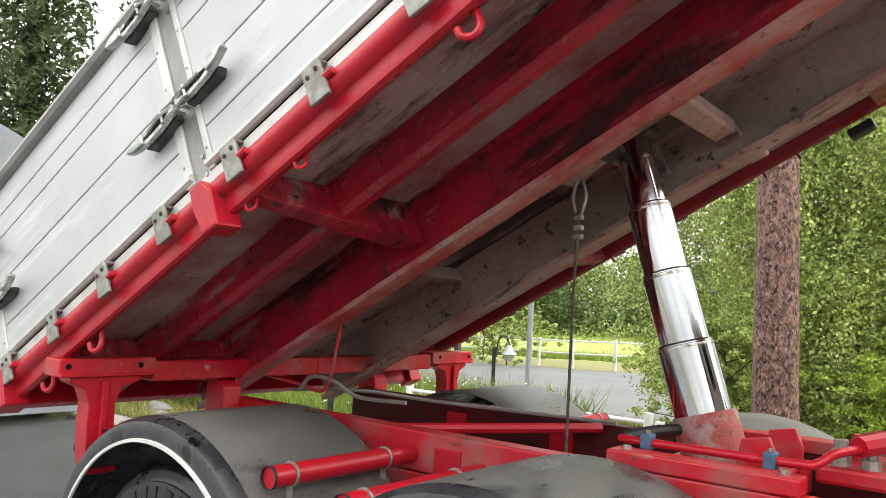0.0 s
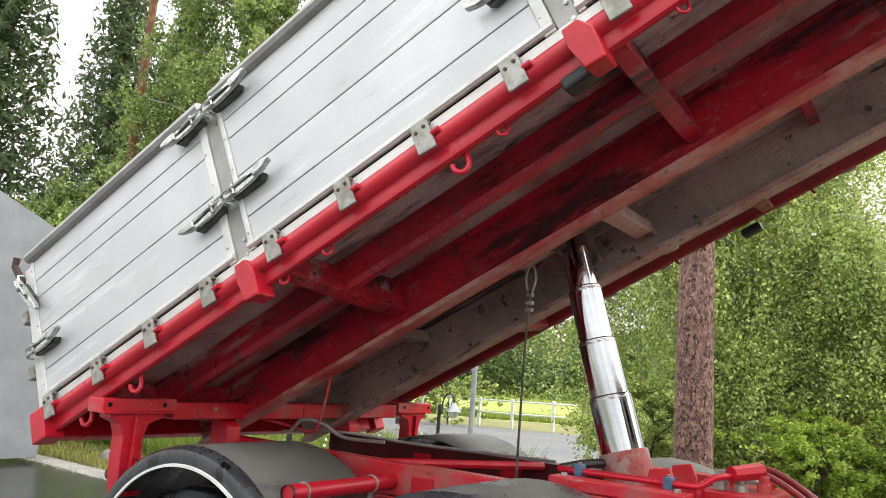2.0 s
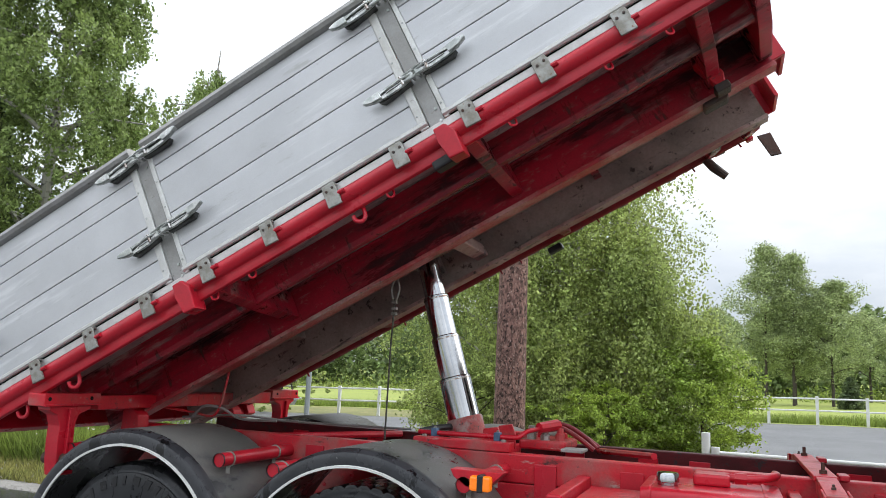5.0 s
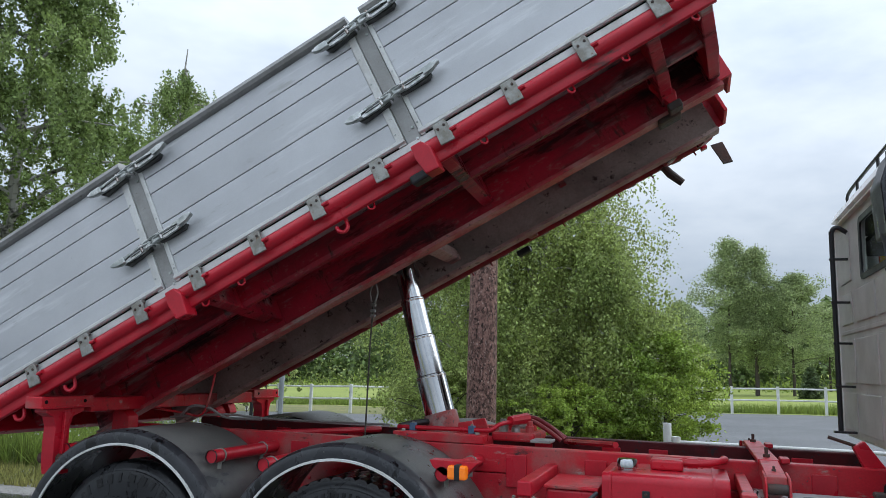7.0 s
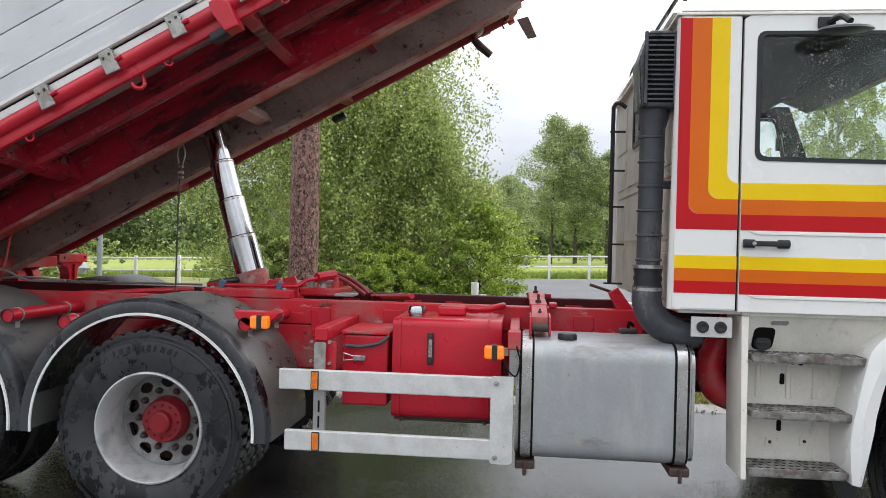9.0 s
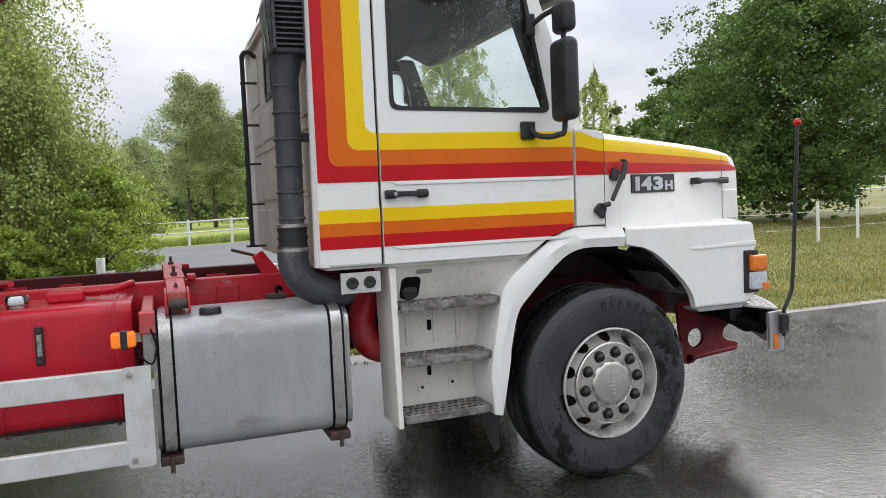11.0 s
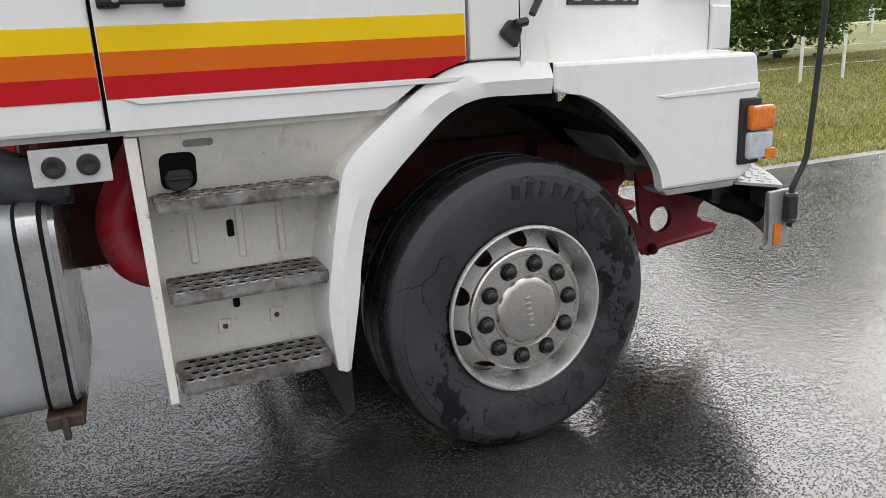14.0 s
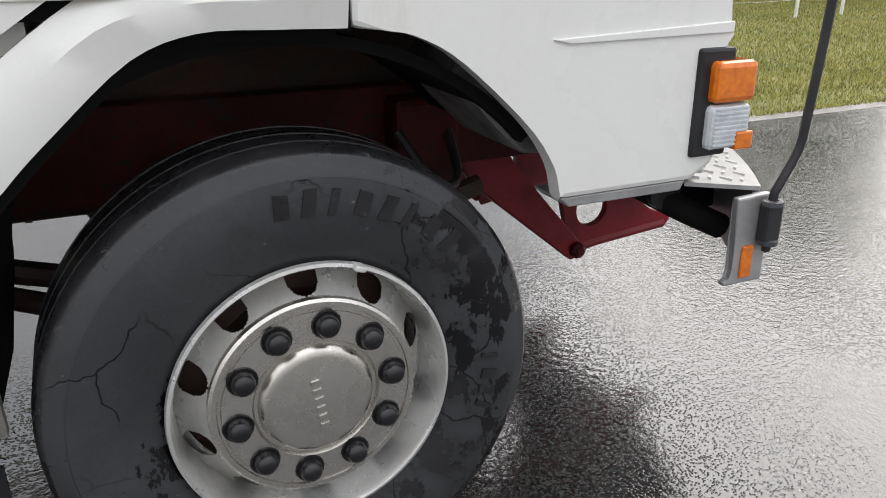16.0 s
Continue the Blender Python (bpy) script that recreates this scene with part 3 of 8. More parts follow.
ASPHALT = asphalt_material()
GRAVEL = material("damp_grey_gravel", (0.16, 0.16, 0.16), (0.105, 0.105, 0.107), 0.5, 0.5, 0.3, 0.6, grain=0.3, grain_scale=40, bump=0.5, bump_scale=30, spots=(0.30, 0.30, 0.31), spot_scale=60, spot_at=0.64)
STONES = material("pale_gravel_edge", (0.36, 0.34, 0.31), (0.24, 0.225, 0.205), 3, 0.5, 0.2, 0.7, grain=0.3, grain_scale=50, bump=0.8, bump_scale=35, spots=(0.12, 0.12, 0.10), spot_scale=12, spot_at=0.62)
LAWN = material("short_lawn", (0.225, 0.215, 0.07), (0.145, 0.155, 0.05), 0.5, 0.5, 0.25, 0.85, grain=0.3, grain_scale=34, bump=0.7, bump_scale=25, spots=(0.30, 0.25, 0.11), spot_scale=3.0, spot_at=0.60)
FIELD = material("hay_field", (0.31, 0.345, 0.07), (0.23, 0.28, 0.06), 0.08, 0.5, 0.25, 0.9, grain=0.2, grain_scale=6, bump=0.5, bump_scale=8)


# ---------------------------------------------------------------- the truck: x ahead, near side at minus y
truck = tagged(new("tipper_truck"), "white and red tipper truck with raised aluminium body on wet asphalt", "truck")


def ray_to(poly, c, a):
    """How far the edge of a polygon lies from c in the direction a."""
    dx, dz = math.cos(a), math.sin(a)
    best = None
    for (x0, z0), (x1, z1) in zip(poly, poly[1:] + poly[:1]):
        ex, ez = x1 - x0, z1 - z0
        den = dx * ez - dz * ex
        if abs(den) < 1e-9:
            continue
        t = ((x0 - c[0]) * ez - (z0 - c[1]) * ex) / den
        s = ((x0 - c[0]) * dz - (z0 - c[1]) * dx) / den
        if t > 0 and -1e-6 <= s <= 1 + 1e-6 and (best is None or t < best):
            best = t
    return best


def holed(outer, inner, c, y0, y1):
    """A plate with an opening: both outlines are seen whole from c."""
    bm = bmesh.new()
    angles = sorted({round(math.atan2(z - c[1], x - c[0]), 5) for x, z in outer + inner} | {round(-math.pi + math.tau * k / 48, 5) for k in range(48)})
    loops = []
    for poly in (outer, inner):
        for y in (y0, y1):
            loops.append([bm.verts.new((c[0] + ray_to(poly, c, a) * math.cos(a), y, c[1] + ray_to(poly, c, a) * math.sin(a))) for a in angles])
    of, ob_, nf, nb = loops
    n = len(angles)
    for i in range(n):
        j = (i + 1) % n
        bm.faces.new((of[i], of[j], nf[j], nf[i]))
        bm.faces.new((ob_[j], ob_[i], nb[i], nb[j]))
        bm.faces.new((of[j], of[i], ob_[i], ob_[j]))
        bm.faces.new((nf[i], nf[j], nb[j], nb[i]))
    return bm


def rounded(pts, r, n=5):
    """A polygon with rounded corners."""
    out = []
    for i, p in enumerate(pts):
        p, a, b = Vector(p), Vector(pts[i - 1]), Vector(pts[(i + 1) % len(pts)])
        u, v = (a - p).normalized() * r, (b - p).normalized() * r
        for k in range(n + 1):
            t = k / n
            q = (1 - t) ** 2 * (p + u) + 2 * t * (1 - t) * p + t * t * (p + v)
            out.append((q.x, q.y))
    return out


MIRROR = Matrix.Diagonal((1, -1, 1, 1))


# ---- wheels
def wet_tread(bm):
    """The tread is wet and black, the sidewalls are drier."""
    for f in bm.faces:
        c = f.calc_center_median()
        f.material_index = 1 if math.hypot(c.x, c.z) > 0.506 else 0
    return bm


def tyre_mesh(width, lugs, seg=96):
    """A tyre round the y axis, its outer face at y = 0, with sidewall ribs and either ribs or blocks in the tread."""
    bm = bmesh.new()
    w = width
    side = [(0.292, 0.045), (0.296, 0.018), (0.312, 0.008), (0.345, -0.004), (0.40, -0.016), (0.44, -0.016), (0.470, -0.010), (0.473, -0.004), (0.488, 0.002), (0.492, 0.008), (0.508, 0.014)]
    back = [(r, w - y) for r, y in reversed(side)]
    if not lugs:
        tread = [(0.519, 0.028)]
        for a in (0.075, 0.15, 0.225):
            y = a * w / 0.30
            tread += [(0.526, y - 0.007), (0.514, y - 0.005), (0.514, y + 0.005), (0.526, y + 0.007)]
        lathe(bm, side + tread + [(0.519, w - 0.028)] + back, seg)
        return wet_tread(bm)
    n = 4 * 46
    rows = [(r, y, None) for r, y in side]
    bands = ((0.017, 0.080, 0), (0.090, 0.140, 2), (w - 0.140, w - 0.090, 1), (w - 0.080, w - 0.017, 3))
    for y0, y1, ph in bands:
        rows += [(0.511, y0 - 0.003, None), (0.526, y0, ph), (0.527, y1, ph), (0.511, y1 + 0.003, None)]
    rows += [(r, y, None) for r, y in back]
    rings = []
    for r, y, ph in rows:
        ring = []
        for k in range(n):
            rr = r if ph is None or (k + ph) % 4 < 3 else 0.512
            ring.append(bm.verts.new((rr * math.cos(math.tau * k / n), y, rr * math.sin(math.tau * k / n))))
        rings.append(ring)
    for a, b in zip(rings, rings[1:]):
        for k in range(n):
            bm.faces.new((a[k], a[(k + 1) % n], b[(k + 1) % n], b[k]))
    return wet_tread(bm)


def disc_with_holes(bm, r0, y0, r1, y1, holes, hr, rmid, seg=240, rows=14):
    """A ring between two radii with round vents left open."""
    per = seg / holes
    grid = []
    for i in range(rows + 1):
        t = i / rows
        r, y = r0 + (r1 - r0) * t, y0 + (y1 - y0) * t
        grid.append([bm.verts.new((r * math.cos(math.tau * k / seg), y, r * math.sin(math.tau * k / seg))) for k in range(seg)])
    for i in range(rows):
        r = r0 + (r1 - r0) * (i + 0.5) / rows
        for k in range(seg):
            off = ((k + 0.5) % per) - per / 2
            arcl = off / seg * math.tau * rmid
            if (arcl / hr) ** 2 + ((r - rmid) / (hr * 0.78)) ** 2 < 1:
                continue
            j = (k + 1) % seg
            bm.faces.new((grid[i][k], grid[i][j], grid[i + 1][j], grid[i + 1][k]))


BARS = ([(0.1, 0), (0.8, 0), (1, 1), (0.3, 1)], [(0.1, 0), (0.5, 0), (0.7, 1), (0.3, 1)], [(0.1, 0.1), (0.9, 0.0), (1, 0.9), (0.25, 1)])


def letters_on_wall(parent, m, a0, a1, r, count, high, y):
    """Raised blocks in place of the maker's lettering on a sidewall."""
    wd = abs(radians(a1 - a0)) * r / count * 0.68
    for k in range(count):
        a = radians(a0 + (a1 - a0) * (k + 0.5) / count)
        bm = prismed([(r - high / 2 + high * v, wd * (0.5 - u)) for u, v in BARS[(k * 7 + count) % 3]], y - 0.0035, y + 0.004)
        part("sidewall_bar", bm, RUBBER_WET, parent, "", m @ Matrix.Rotation(-a, 4, "Y"))


def nut_mesh(r=0.025, high=0.032):
    bm = bmesh.new()
    lathe(bm, [(r * 1.3, 0.0), (r * 1.22, -0.005), (r * 1.04, -0.004), (r, -0.008), (r * 0.95, -high * 0.6), (r * 0.72, -high * 0.88), (r * 0.4, -high * 0.98), (0.0005, -high)], 16)
    return bm


def front_wheel(y_side):
    m = move(0.008, -1.248, 0.527) @ Matrix.Rotation(radians(2.0), 4, "Z")
    if y_side > 0:
        m = MIRROR @ move(0.008, -1.248, 0.527)
    w = part("wheel", lathed([(0.302, 0.004), (0.300, -0.006), (0.293, -0.008), (0.288, 0.0), (0.284, 0.03), (0.278, 0.06), (0.275, 0.10), (0.270, 0.16)], 96, m=m), RIM, truck, "silver steel front wheel with vent holes", smooth=True)
    part("tyre", tyre_mesh(0.30, False), (RUBBER, RUBBER_WET), w, "damp black road tyre with worn sidewall", m, smooth=True)
    letters_on_wall(w, m, 100, 42, 0.428, 8, 0.052, -0.0155)
    letters_on_wall(w, m, 4, -20, 0.40, 4, 0.04, -0.0155)
    letters_on_wall(w, m, -30, -42, 0.41, 3, 0.022, -0.0155)
    bm = bmesh.new()
    disc_with_holes(bm, 0.276, 0.095, 0.220, 0.018, 10, 0.034, 0.2495, 480, 26)
    part("wheel_disc", bm, RIM, w, "", m, smooth=True)
    part("brake_drum", lathed([(0.266, 0.15), (0.23, 0.13), (0.05, 0.12), (0.001, 0.12)], 40, m=m), OLD_STEEL, w, "rusty dark brake drum", smooth=True)
    part("wheel_cover", lathed([(0.222, 0.020), (0.222, 0.004), (0.216, -0.001), (0.206, -0.001), (0.204, 0.003), (0.198, 0.003), (0.196, -0.001), (0.136, -0.002), (0.131, 0.004), (0.124, 0.004), (0.119, -0.008), (0.112, -0.013), (0.10, -0.015), (0.001, -0.016)], 80, m=m), STAINLESS, w, "brushed stainless wheel cover with ten nut caps", smooth=True)
    bm = bmesh.new()
    for k in range(6):
        box(bm, -0.010, 0.010, -0.0185, -0.015, 0.053 - 0.021 * k - 0.013, 0.053 - 0.021 * k, bevel=0.002)
    part("maker_mark", bm, STAINLESS, w, "raised plain bars on the hub cover", m @ Matrix.Rotation(radians(-8), 4, "Y"))
    for k in range(10):
        a = radians(80 - 36 * k)
        part("nut_cap", nut_mesh(), NUT, w, "", m @ move(0.1675 * math.cos(a), -0.001, 0.1675 * math.sin(a)), smooth=True)
    part("valve", boxed(-0.006, 0.006, -0.024, 0.01, -0.012, 0.012, bevel=0.003), ALU_TRIM, w, "", m @ Matrix.Rotation(radians(-70), 4, "Y") @ move(0.296, 0, 0))
    part("axle_hub", lathed([(0.20, 0.10), (0.20, 0.30), (0.10, 0.34), (0.09, 0.60)], 24, m=m), OLD_STEEL, w)
    return w


def rear_wheel(x, driven, y_side):
    m = move(x, -1.165, 0.522)
    if y_side > 0:
        m = MIRROR @ m
    w = part("wheel", lathed([(0.304, 0.012), (0.302, 0.0), (0.294, -0.003), (0.287, 0.004), (0.281, 0.05), (0.266, 0.075), (0.260, 0.25), (0.250, 0.265)], 96, m=m), RIM_DIRTY, truck, "dirty silver twin rear wheel with deep rim", smooth=True)
    part("tyre", tyre_mesh(0.29, driven), (RUBBER, RUBBER_WET), w, "black lug-tread drive tyre" if driven else "black ribbed tyre with wet patches", m, smooth=True)
    part("inner_tyre", tyre_mesh(0.29, driven, 64), (RUBBER, RUBBER_WET), w, "inner twin tyre", m @ move(0, 0.325, 0), smooth=True)
    if driven:
        letters_on_wall(w, m, 118, 66, 0.435, 10, 0.032, -0.0165)
        letters_on_wall(w, m, -14, -34, 0.42, 5, 0.024, -0.0165)
        letters_on_wall(w, m, 176, 156, 0.42, 3, 0.03, -0.0165)
    else:
        letters_on_wall(w, m, 132, 30, 0.43, 10, 0.05, -0.0165)
    bm = bmesh.new()
    disc_with_holes(bm, 0.257, 0.215, 0.130, 0.245, 10, 0.037, 0.210, 240, 20)
    part("wheel_disc", bm, RIM_DEEP, w, "", m, smooth=True)
    part("brake_drum", lathed([(0.25, 0.31), (0.20, 0.295), (0.001, 0.295)], 40, m=m), OLD_STEEL, w)
    for k in range(10):
        a = radians(72 - 36 * k)
        part("wheel_nut", nut_mesh(0.017, 0.035), OLD_STEEL, w, "", m @ move(0.1675 * math.cos(a), 0.238, 0.1675 * math.sin(a)), smooth=True)
    if driven:
        hub = [(0.136, 0.266), (0.128, 0.23), (0.122, 0.18), (0.112, 0.165), (0.064, 0.160), (0.060, 0.128), (0.050, 0.120), (0.001, 0.120)]
    else:
        hub = [(0.136, 0.266), (0.118, 0.235), (0.098, 0.17), (0.090, 0.115), (0.078, 0.105), (0.001, 0.103)]
    h = part("axle_hub", lathed(hub, 40, m=m), RED_DARK, w, "red painted axle hub", smooth=True)
    if driven:
        for k in range(12):
            a = math.tau * k / 12
            part("hub_bolt", nut_mesh(0.007, 0.012), RED_DARK, w, "", m @ move(0.090 * math.cos(a), 0.164, 0.090 * math.sin(a)))
    return w


for ys in (-1, 1):
    front_wheel(ys)
for ax, drv in ((-4.25, True), (-5.60, False)):
    for ys in (-1, 1):
        rear_wheel(ax, drv, ys)
axle = part("front_axle", boxed(-0.06, 0.06, -0.95, 0.95, 0.42, 0.54, bevel=0.02), OLD_STEEL, truck)
for ax in (-4.25, -5.60):
    part("rear_axle", lathed([(0.11, -0.95), (0.11, -0.25), (0.24, -0.12), (0.24, 0.12), (0.11, 0.25), (0.11, 0.95)], 20, m=move(ax, 0, 0.522)), OLD_STEEL, truck, smooth=True)

# ---- rear mudguards with their support pipes
for ax in (-4.25, -5.60):
    for s in (-1, 1):
        m = move(ax, 0, 0.53) if s < 0 else MIRROR @ move(ax, 0, 0.53)
        prof = [(r_ - 0.015, y_) for r_, y_ in ((0.632, -1.248), (0.672, -1.252), (0.694, -1.244), (0.707, -1.222), (0.712, -1.19), (0.714, -0.90), (0.712, -0.57), (0.700, -0.55), (0.696, -0.57), (0.698, -1.19), (0.688, -1.224), (0.670, -1.234), (0.632, -1.236), (0.632, -1.248))]
        gm = lathed(prof, 64, -3, 183, m=m)
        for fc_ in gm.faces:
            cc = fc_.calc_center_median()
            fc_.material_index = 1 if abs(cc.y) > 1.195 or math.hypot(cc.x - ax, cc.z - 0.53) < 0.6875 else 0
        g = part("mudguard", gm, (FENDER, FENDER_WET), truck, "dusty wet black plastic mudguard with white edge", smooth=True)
        part("edge_trim", lathed([(0.608, -1.258), (0.619, -1.259), (0.621, -1.249), (0.608, -1.249), (0.608, -1.258)], 64, -3, 183, m=m), FENCE_WHITE, g, "thin white edge strip", smooth=True)
        for px in (0.52, -0.50):
            pz = 1.098 if px > 0 else 1.075
            t = part("support_pipe", tubed([(ax + px, s * 1.14, pz), (ax + px, s * 0.46, pz)], 0.036, 14), RED, truck, "red mudguard support pipe", smooth=True)
            part("pipe_end", lathed([(0.037, -0.012), (0.037, 0.0), (0.0005, 0.002)], 14, m=(move(ax + px, s * 1.14, pz) if s < 0 else move(ax + px, 1.14, pz) @ MIRROR)), PLASTIC, t)
            for cy in (0.62, 1.06):
                part("wire_clip", lathed([(0.036, -0.004), (0.042, -0.004), (0.042, 0.004), (0.036, 0.004)], 14, m=move(ax + px, s * cy, pz)), GALV, t)
                part("clip_tail", boxed(ax + px - 0.012, ax + px + 0.012, s * cy - 0.003, s * cy + 0.003, pz - 0.075, pz - 0.034), GALV, t)

# ---- frame
for s in (-1, 1):
    y = s * 0.42
    f = part("chassis_rail", boxed(-6.32, -1.30, y - 0.04, y + 0.04, 0.765, 1.030, bevel=0.006), RED_WORN, truck, "red steel chassis rail")
    # the rail is painted darker ahead, for the shade of the wheel well
    part("front_rail", boxed(-1.299, 0.95, y - 0.04, y + 0.04, 0.765, 1.030, bevel=0.006), RED_SHADED, f, "grimy red front rail, painted dark as in shade")
    # the far rail gets its shade from the darker paint
    sub = part("subframe_rail", boxed(-6.25, -1.55, y - 0.045, y + 0.045, 1.034, 1.186, bevel=0.008), RED_WORN if s < 0 else RED_SHADED, truck, "red subframe rail above the chassis")
    for k in range(26):
        bx = -6.05 + 0.175 * k
        part("rivet", lathed([(0.012, 0.0), (0.011, -0.006), (0.0005, -0.009)], 8, m=move(bx, y - 0.04, 0.92 if k % 2 else 0.985)), RED, f)
    for bx in (-5.5, -4.9, -3.5, -3.05, -2.75, -1.9):
        part("frame_bracket", boxed(bx - 0.06, bx + 0.06, y - 0.056, y - 0.041, 0.96, 1.14, bevel=0.004), RED, sub)
for cx in (-6.2, -5.3, -4.9, -3.2, -2.4, -1.75, 0.4):
    part("crossmember", boxed(cx - 0.05, cx + 0.05, -0.379, 0.379, 0.86 if cx < -1 else 0.80, 0.99, bevel=0.008), RED_WORN, truck)
part("diagonal_brace", tubed([(-5.25, -0.37, 1.16), (-4.7, 0.36, 1.17)], 0.022, 8), RED, truck)
part("diagonal_brace", tubed([(-3.35, 0.37, 1.16), (-2.95, -0.36, 1.22)], 0.018, 8), RED, truck)
part("rear_crossbar", boxed(-6.40, -6.30, -1.0, 1.0, 0.70, 0.86, bevel=0.012), RED, truck, "red rear crossbar")
part("cable_channel", boxed(-6.0, -1.75, 0.475, 0.50, 1.09, 1.170, bevel=0.003), DARK, truck, "black cable channel along the frame")
for k in range(7):
    part("channel_clip", boxed(-5.6 + 0.55 * k, -5.56 + 0.55 * k, 0.46, 0.50, 1.168, 1.178), ALU_DULL, truck)
part("air_line", tubed(curve_pts([(-6.1, -0.2, 1.22), (-5.7, -0.1, 1.25), (-5.4, 0.1, 1.22), (-4.6, 0.3, 1.21)]), 0.009, 6), ALU_DULL, truck)
part("prop_shaft", tubed([(-4.3, 0, 0.60), (-1.0, 0, 0.78)], 0.055, 14), OLD_STEEL, truck, smooth=True)

# cylinder bearing: raised rails, red base, trunnion plates
for s in (-1, 1):
    r = part("bearing_rail", boxed(-4.27, -3.70, s * 0.42 - 0.05, s * 0.42 + 0.05, 1.188, 1.238, bevel=0.006), RED_WORN, truck, "red raised bearing rail")
    for bx in (-4.22, -3.75):
        part("bolt", lathed([(0.014, 0), (0.014, 0.012), (0.0005, 0.014)], 6, m=move(bx, s * 0.42, 1.238) @ Matrix.Rotation(radians(90), 4, "X")), GALV, r)
part("bearing_cross", boxed(-4.25, -3.85, -0.37, 0.37, 1.05, 1.17, bevel=0.01), RED_WORN, truck)
for s in (-1, 1):
    part("trunnion_plate", prismed([(-3.97, 1.15), (-3.835, 1.15), (-3.835, 1.24), (-3.86, 1.30), (-3.945, 1.285)], s * 0.16 - 0.012, s * 0.16 + 0.012, bevel=0.004), RED_WORN, truck, "worn red trunnion plate")

# tipping cylinder, leaning back
CB, CD = Vector((-4.123, 0, 1.318)), Vector((-0.305, 0, 1.012)).normalized()
CM = Matrix.Translation(CB) @ CD.to_track_quat("Y", "Z").to_matrix().to_4x4()


def up_cyl(prof):
    """A lathe profile of (radius, height along the cylinder)."""
    return lathed(prof, 40, m=CM)


cyl = part("tipping_cylinder", up_cyl([(0.001, -0.22), (0.112, -0.22), (0.114, 0.0), (0.109, 0.012), (0.09, 0.014)]), CUP, truck, "telescopic chrome tipping cylinder on a worn red base", smooth=True)
h0 = -0.01
for r, h1 in ((0.101, 0.268), (0.090, 0.535), (0.081, 0.800), (0.069, 1.10)):
    part("cylinder_stage", up_cyl([(r, h0), (r, h1 - 0.012), (r - 0.002, h1 - 0.010), (r - 0.002, h1 - 0.006), (r, h1 - 0.004), (r - 0.003, h1), (r - 0.016, h1)]), CHROME, cyl, "mirror-bright chrome stage", smooth=True)
    part("wiper_ring", up_cyl([(r + 0.0012, h1 - 0.024), (r + 0.0015, h1 - 0.018), (r + 0.0012, h1 - 0.014)]), CHROME_OLD, cyl, smooth=True)
    h0 = h1 - 0.01
part("cylinder_eye", boxed(-0.06, 0.06, -0.10, 0.10, 1.06, 1.19, bevel=0.02, m=Matrix.Translation(CB) @ CD.to_track_quat("Z", "Y").to_matrix().to_4x4()), OLD_STEEL, cyl)

# hydraulic lines, clamps and valve block
pipe = part("hydraulic_pipe", tubed(curve_pts([(-4.30, -0.30, 1.250), (-4.18, -0.33, 1.254), (-3.76, -0.33, 1.258), (-3.69, -0.32, 1.264), (-3.645, -0.28, 1.296), (-3.56, -0.14, 1.313)], 6), 0.0135, 10), RED, truck, "red hydraulic pipe with blue clamps", smooth=True)
for bx in (-4.19, -3.81):
    part("pipe_clamp", boxed(bx - 0.018, bx + 0.018, -0.355, -0.305, 1.232, 1.282, bevel=0.005), BLUE, pipe, "faded blue clamp")
    part("clamp_bolt", lathed([(0.008, 0), (0.008, 0.010), (0.0005, 0.011)], 6, m=move(bx, -0.33, 1.282) @ Matrix.Rotation(radians(90), 4, "X")), GALV, pipe)
part("pipe_fitting", tubed([(-3.60, -0.21, 1.313), (-3.52, -0.08, 1.328)], [0.03, 0.034], 8), RED, pipe)
part("black_hose", tubed(curve_pts([(-4.30, -0.28, 1.250), (-4.24, -0.18, 1.268), (-4.15, -0.05, 1.278)], 5), 0.02, 8), PLASTIC, pipe)
valve = part("valve_block", boxed(-3.72, -3.45, -0.20, 0.18, 1.19, 1.243, bevel=0.012), RED_WORN, truck, "red hydraulic valve block with fittings and hoses")
for bx, by, bz in ((-3.66, -0.14, 0.05), (-3.58, -0.14, 0.03), (-3.50, -0.10, 0.04), (-3.64, 0.04, 0.05), (-3.52, 0.08, 0.03)):
    part("valve_fitting", lathed([(0.028, 0), (0.028, bz), (0.02, bz + 0.004), (0.02, bz + 0.03), (0.001, bz + 0.032)], 8, m=move(bx, by, 1.240) @ Matrix.Rotation(radians(90), 4, "X")), RED_WORN if by > -0.12 else GALV, valve)
for k, (dy, hz) in enumerate(((-0.10, 1.313), (0.02, 1.323), (0.10, 1.308))):
    part("hydraulic_hose", tubed(curve_pts([(-3.68, dy, 1.278), (-3.60, dy, hz), (-3.50, dy + 0.02, hz), (-3.40, dy + 0.03, hz - 0.05), (-3.31, dy + 0.03, 1.20)], 6), 0.014, 8), RED_DARK, valve, smooth=True)
part("white_tank_cap", lathed([(0.07, 0), (0.07, 0.05), (0.05, 0.07), (0.001, 0.075)], 20, m=move(-3.62, 0.30, 1.20) @ Matrix.Rotation(radians(90), 4, "X")), GALV, truck)
part("mount_plate", boxed(-3.44, -3.32, -0.38, -0.22, 1.206, 1.222, bevel=0.003), ALU_DULL, truck)

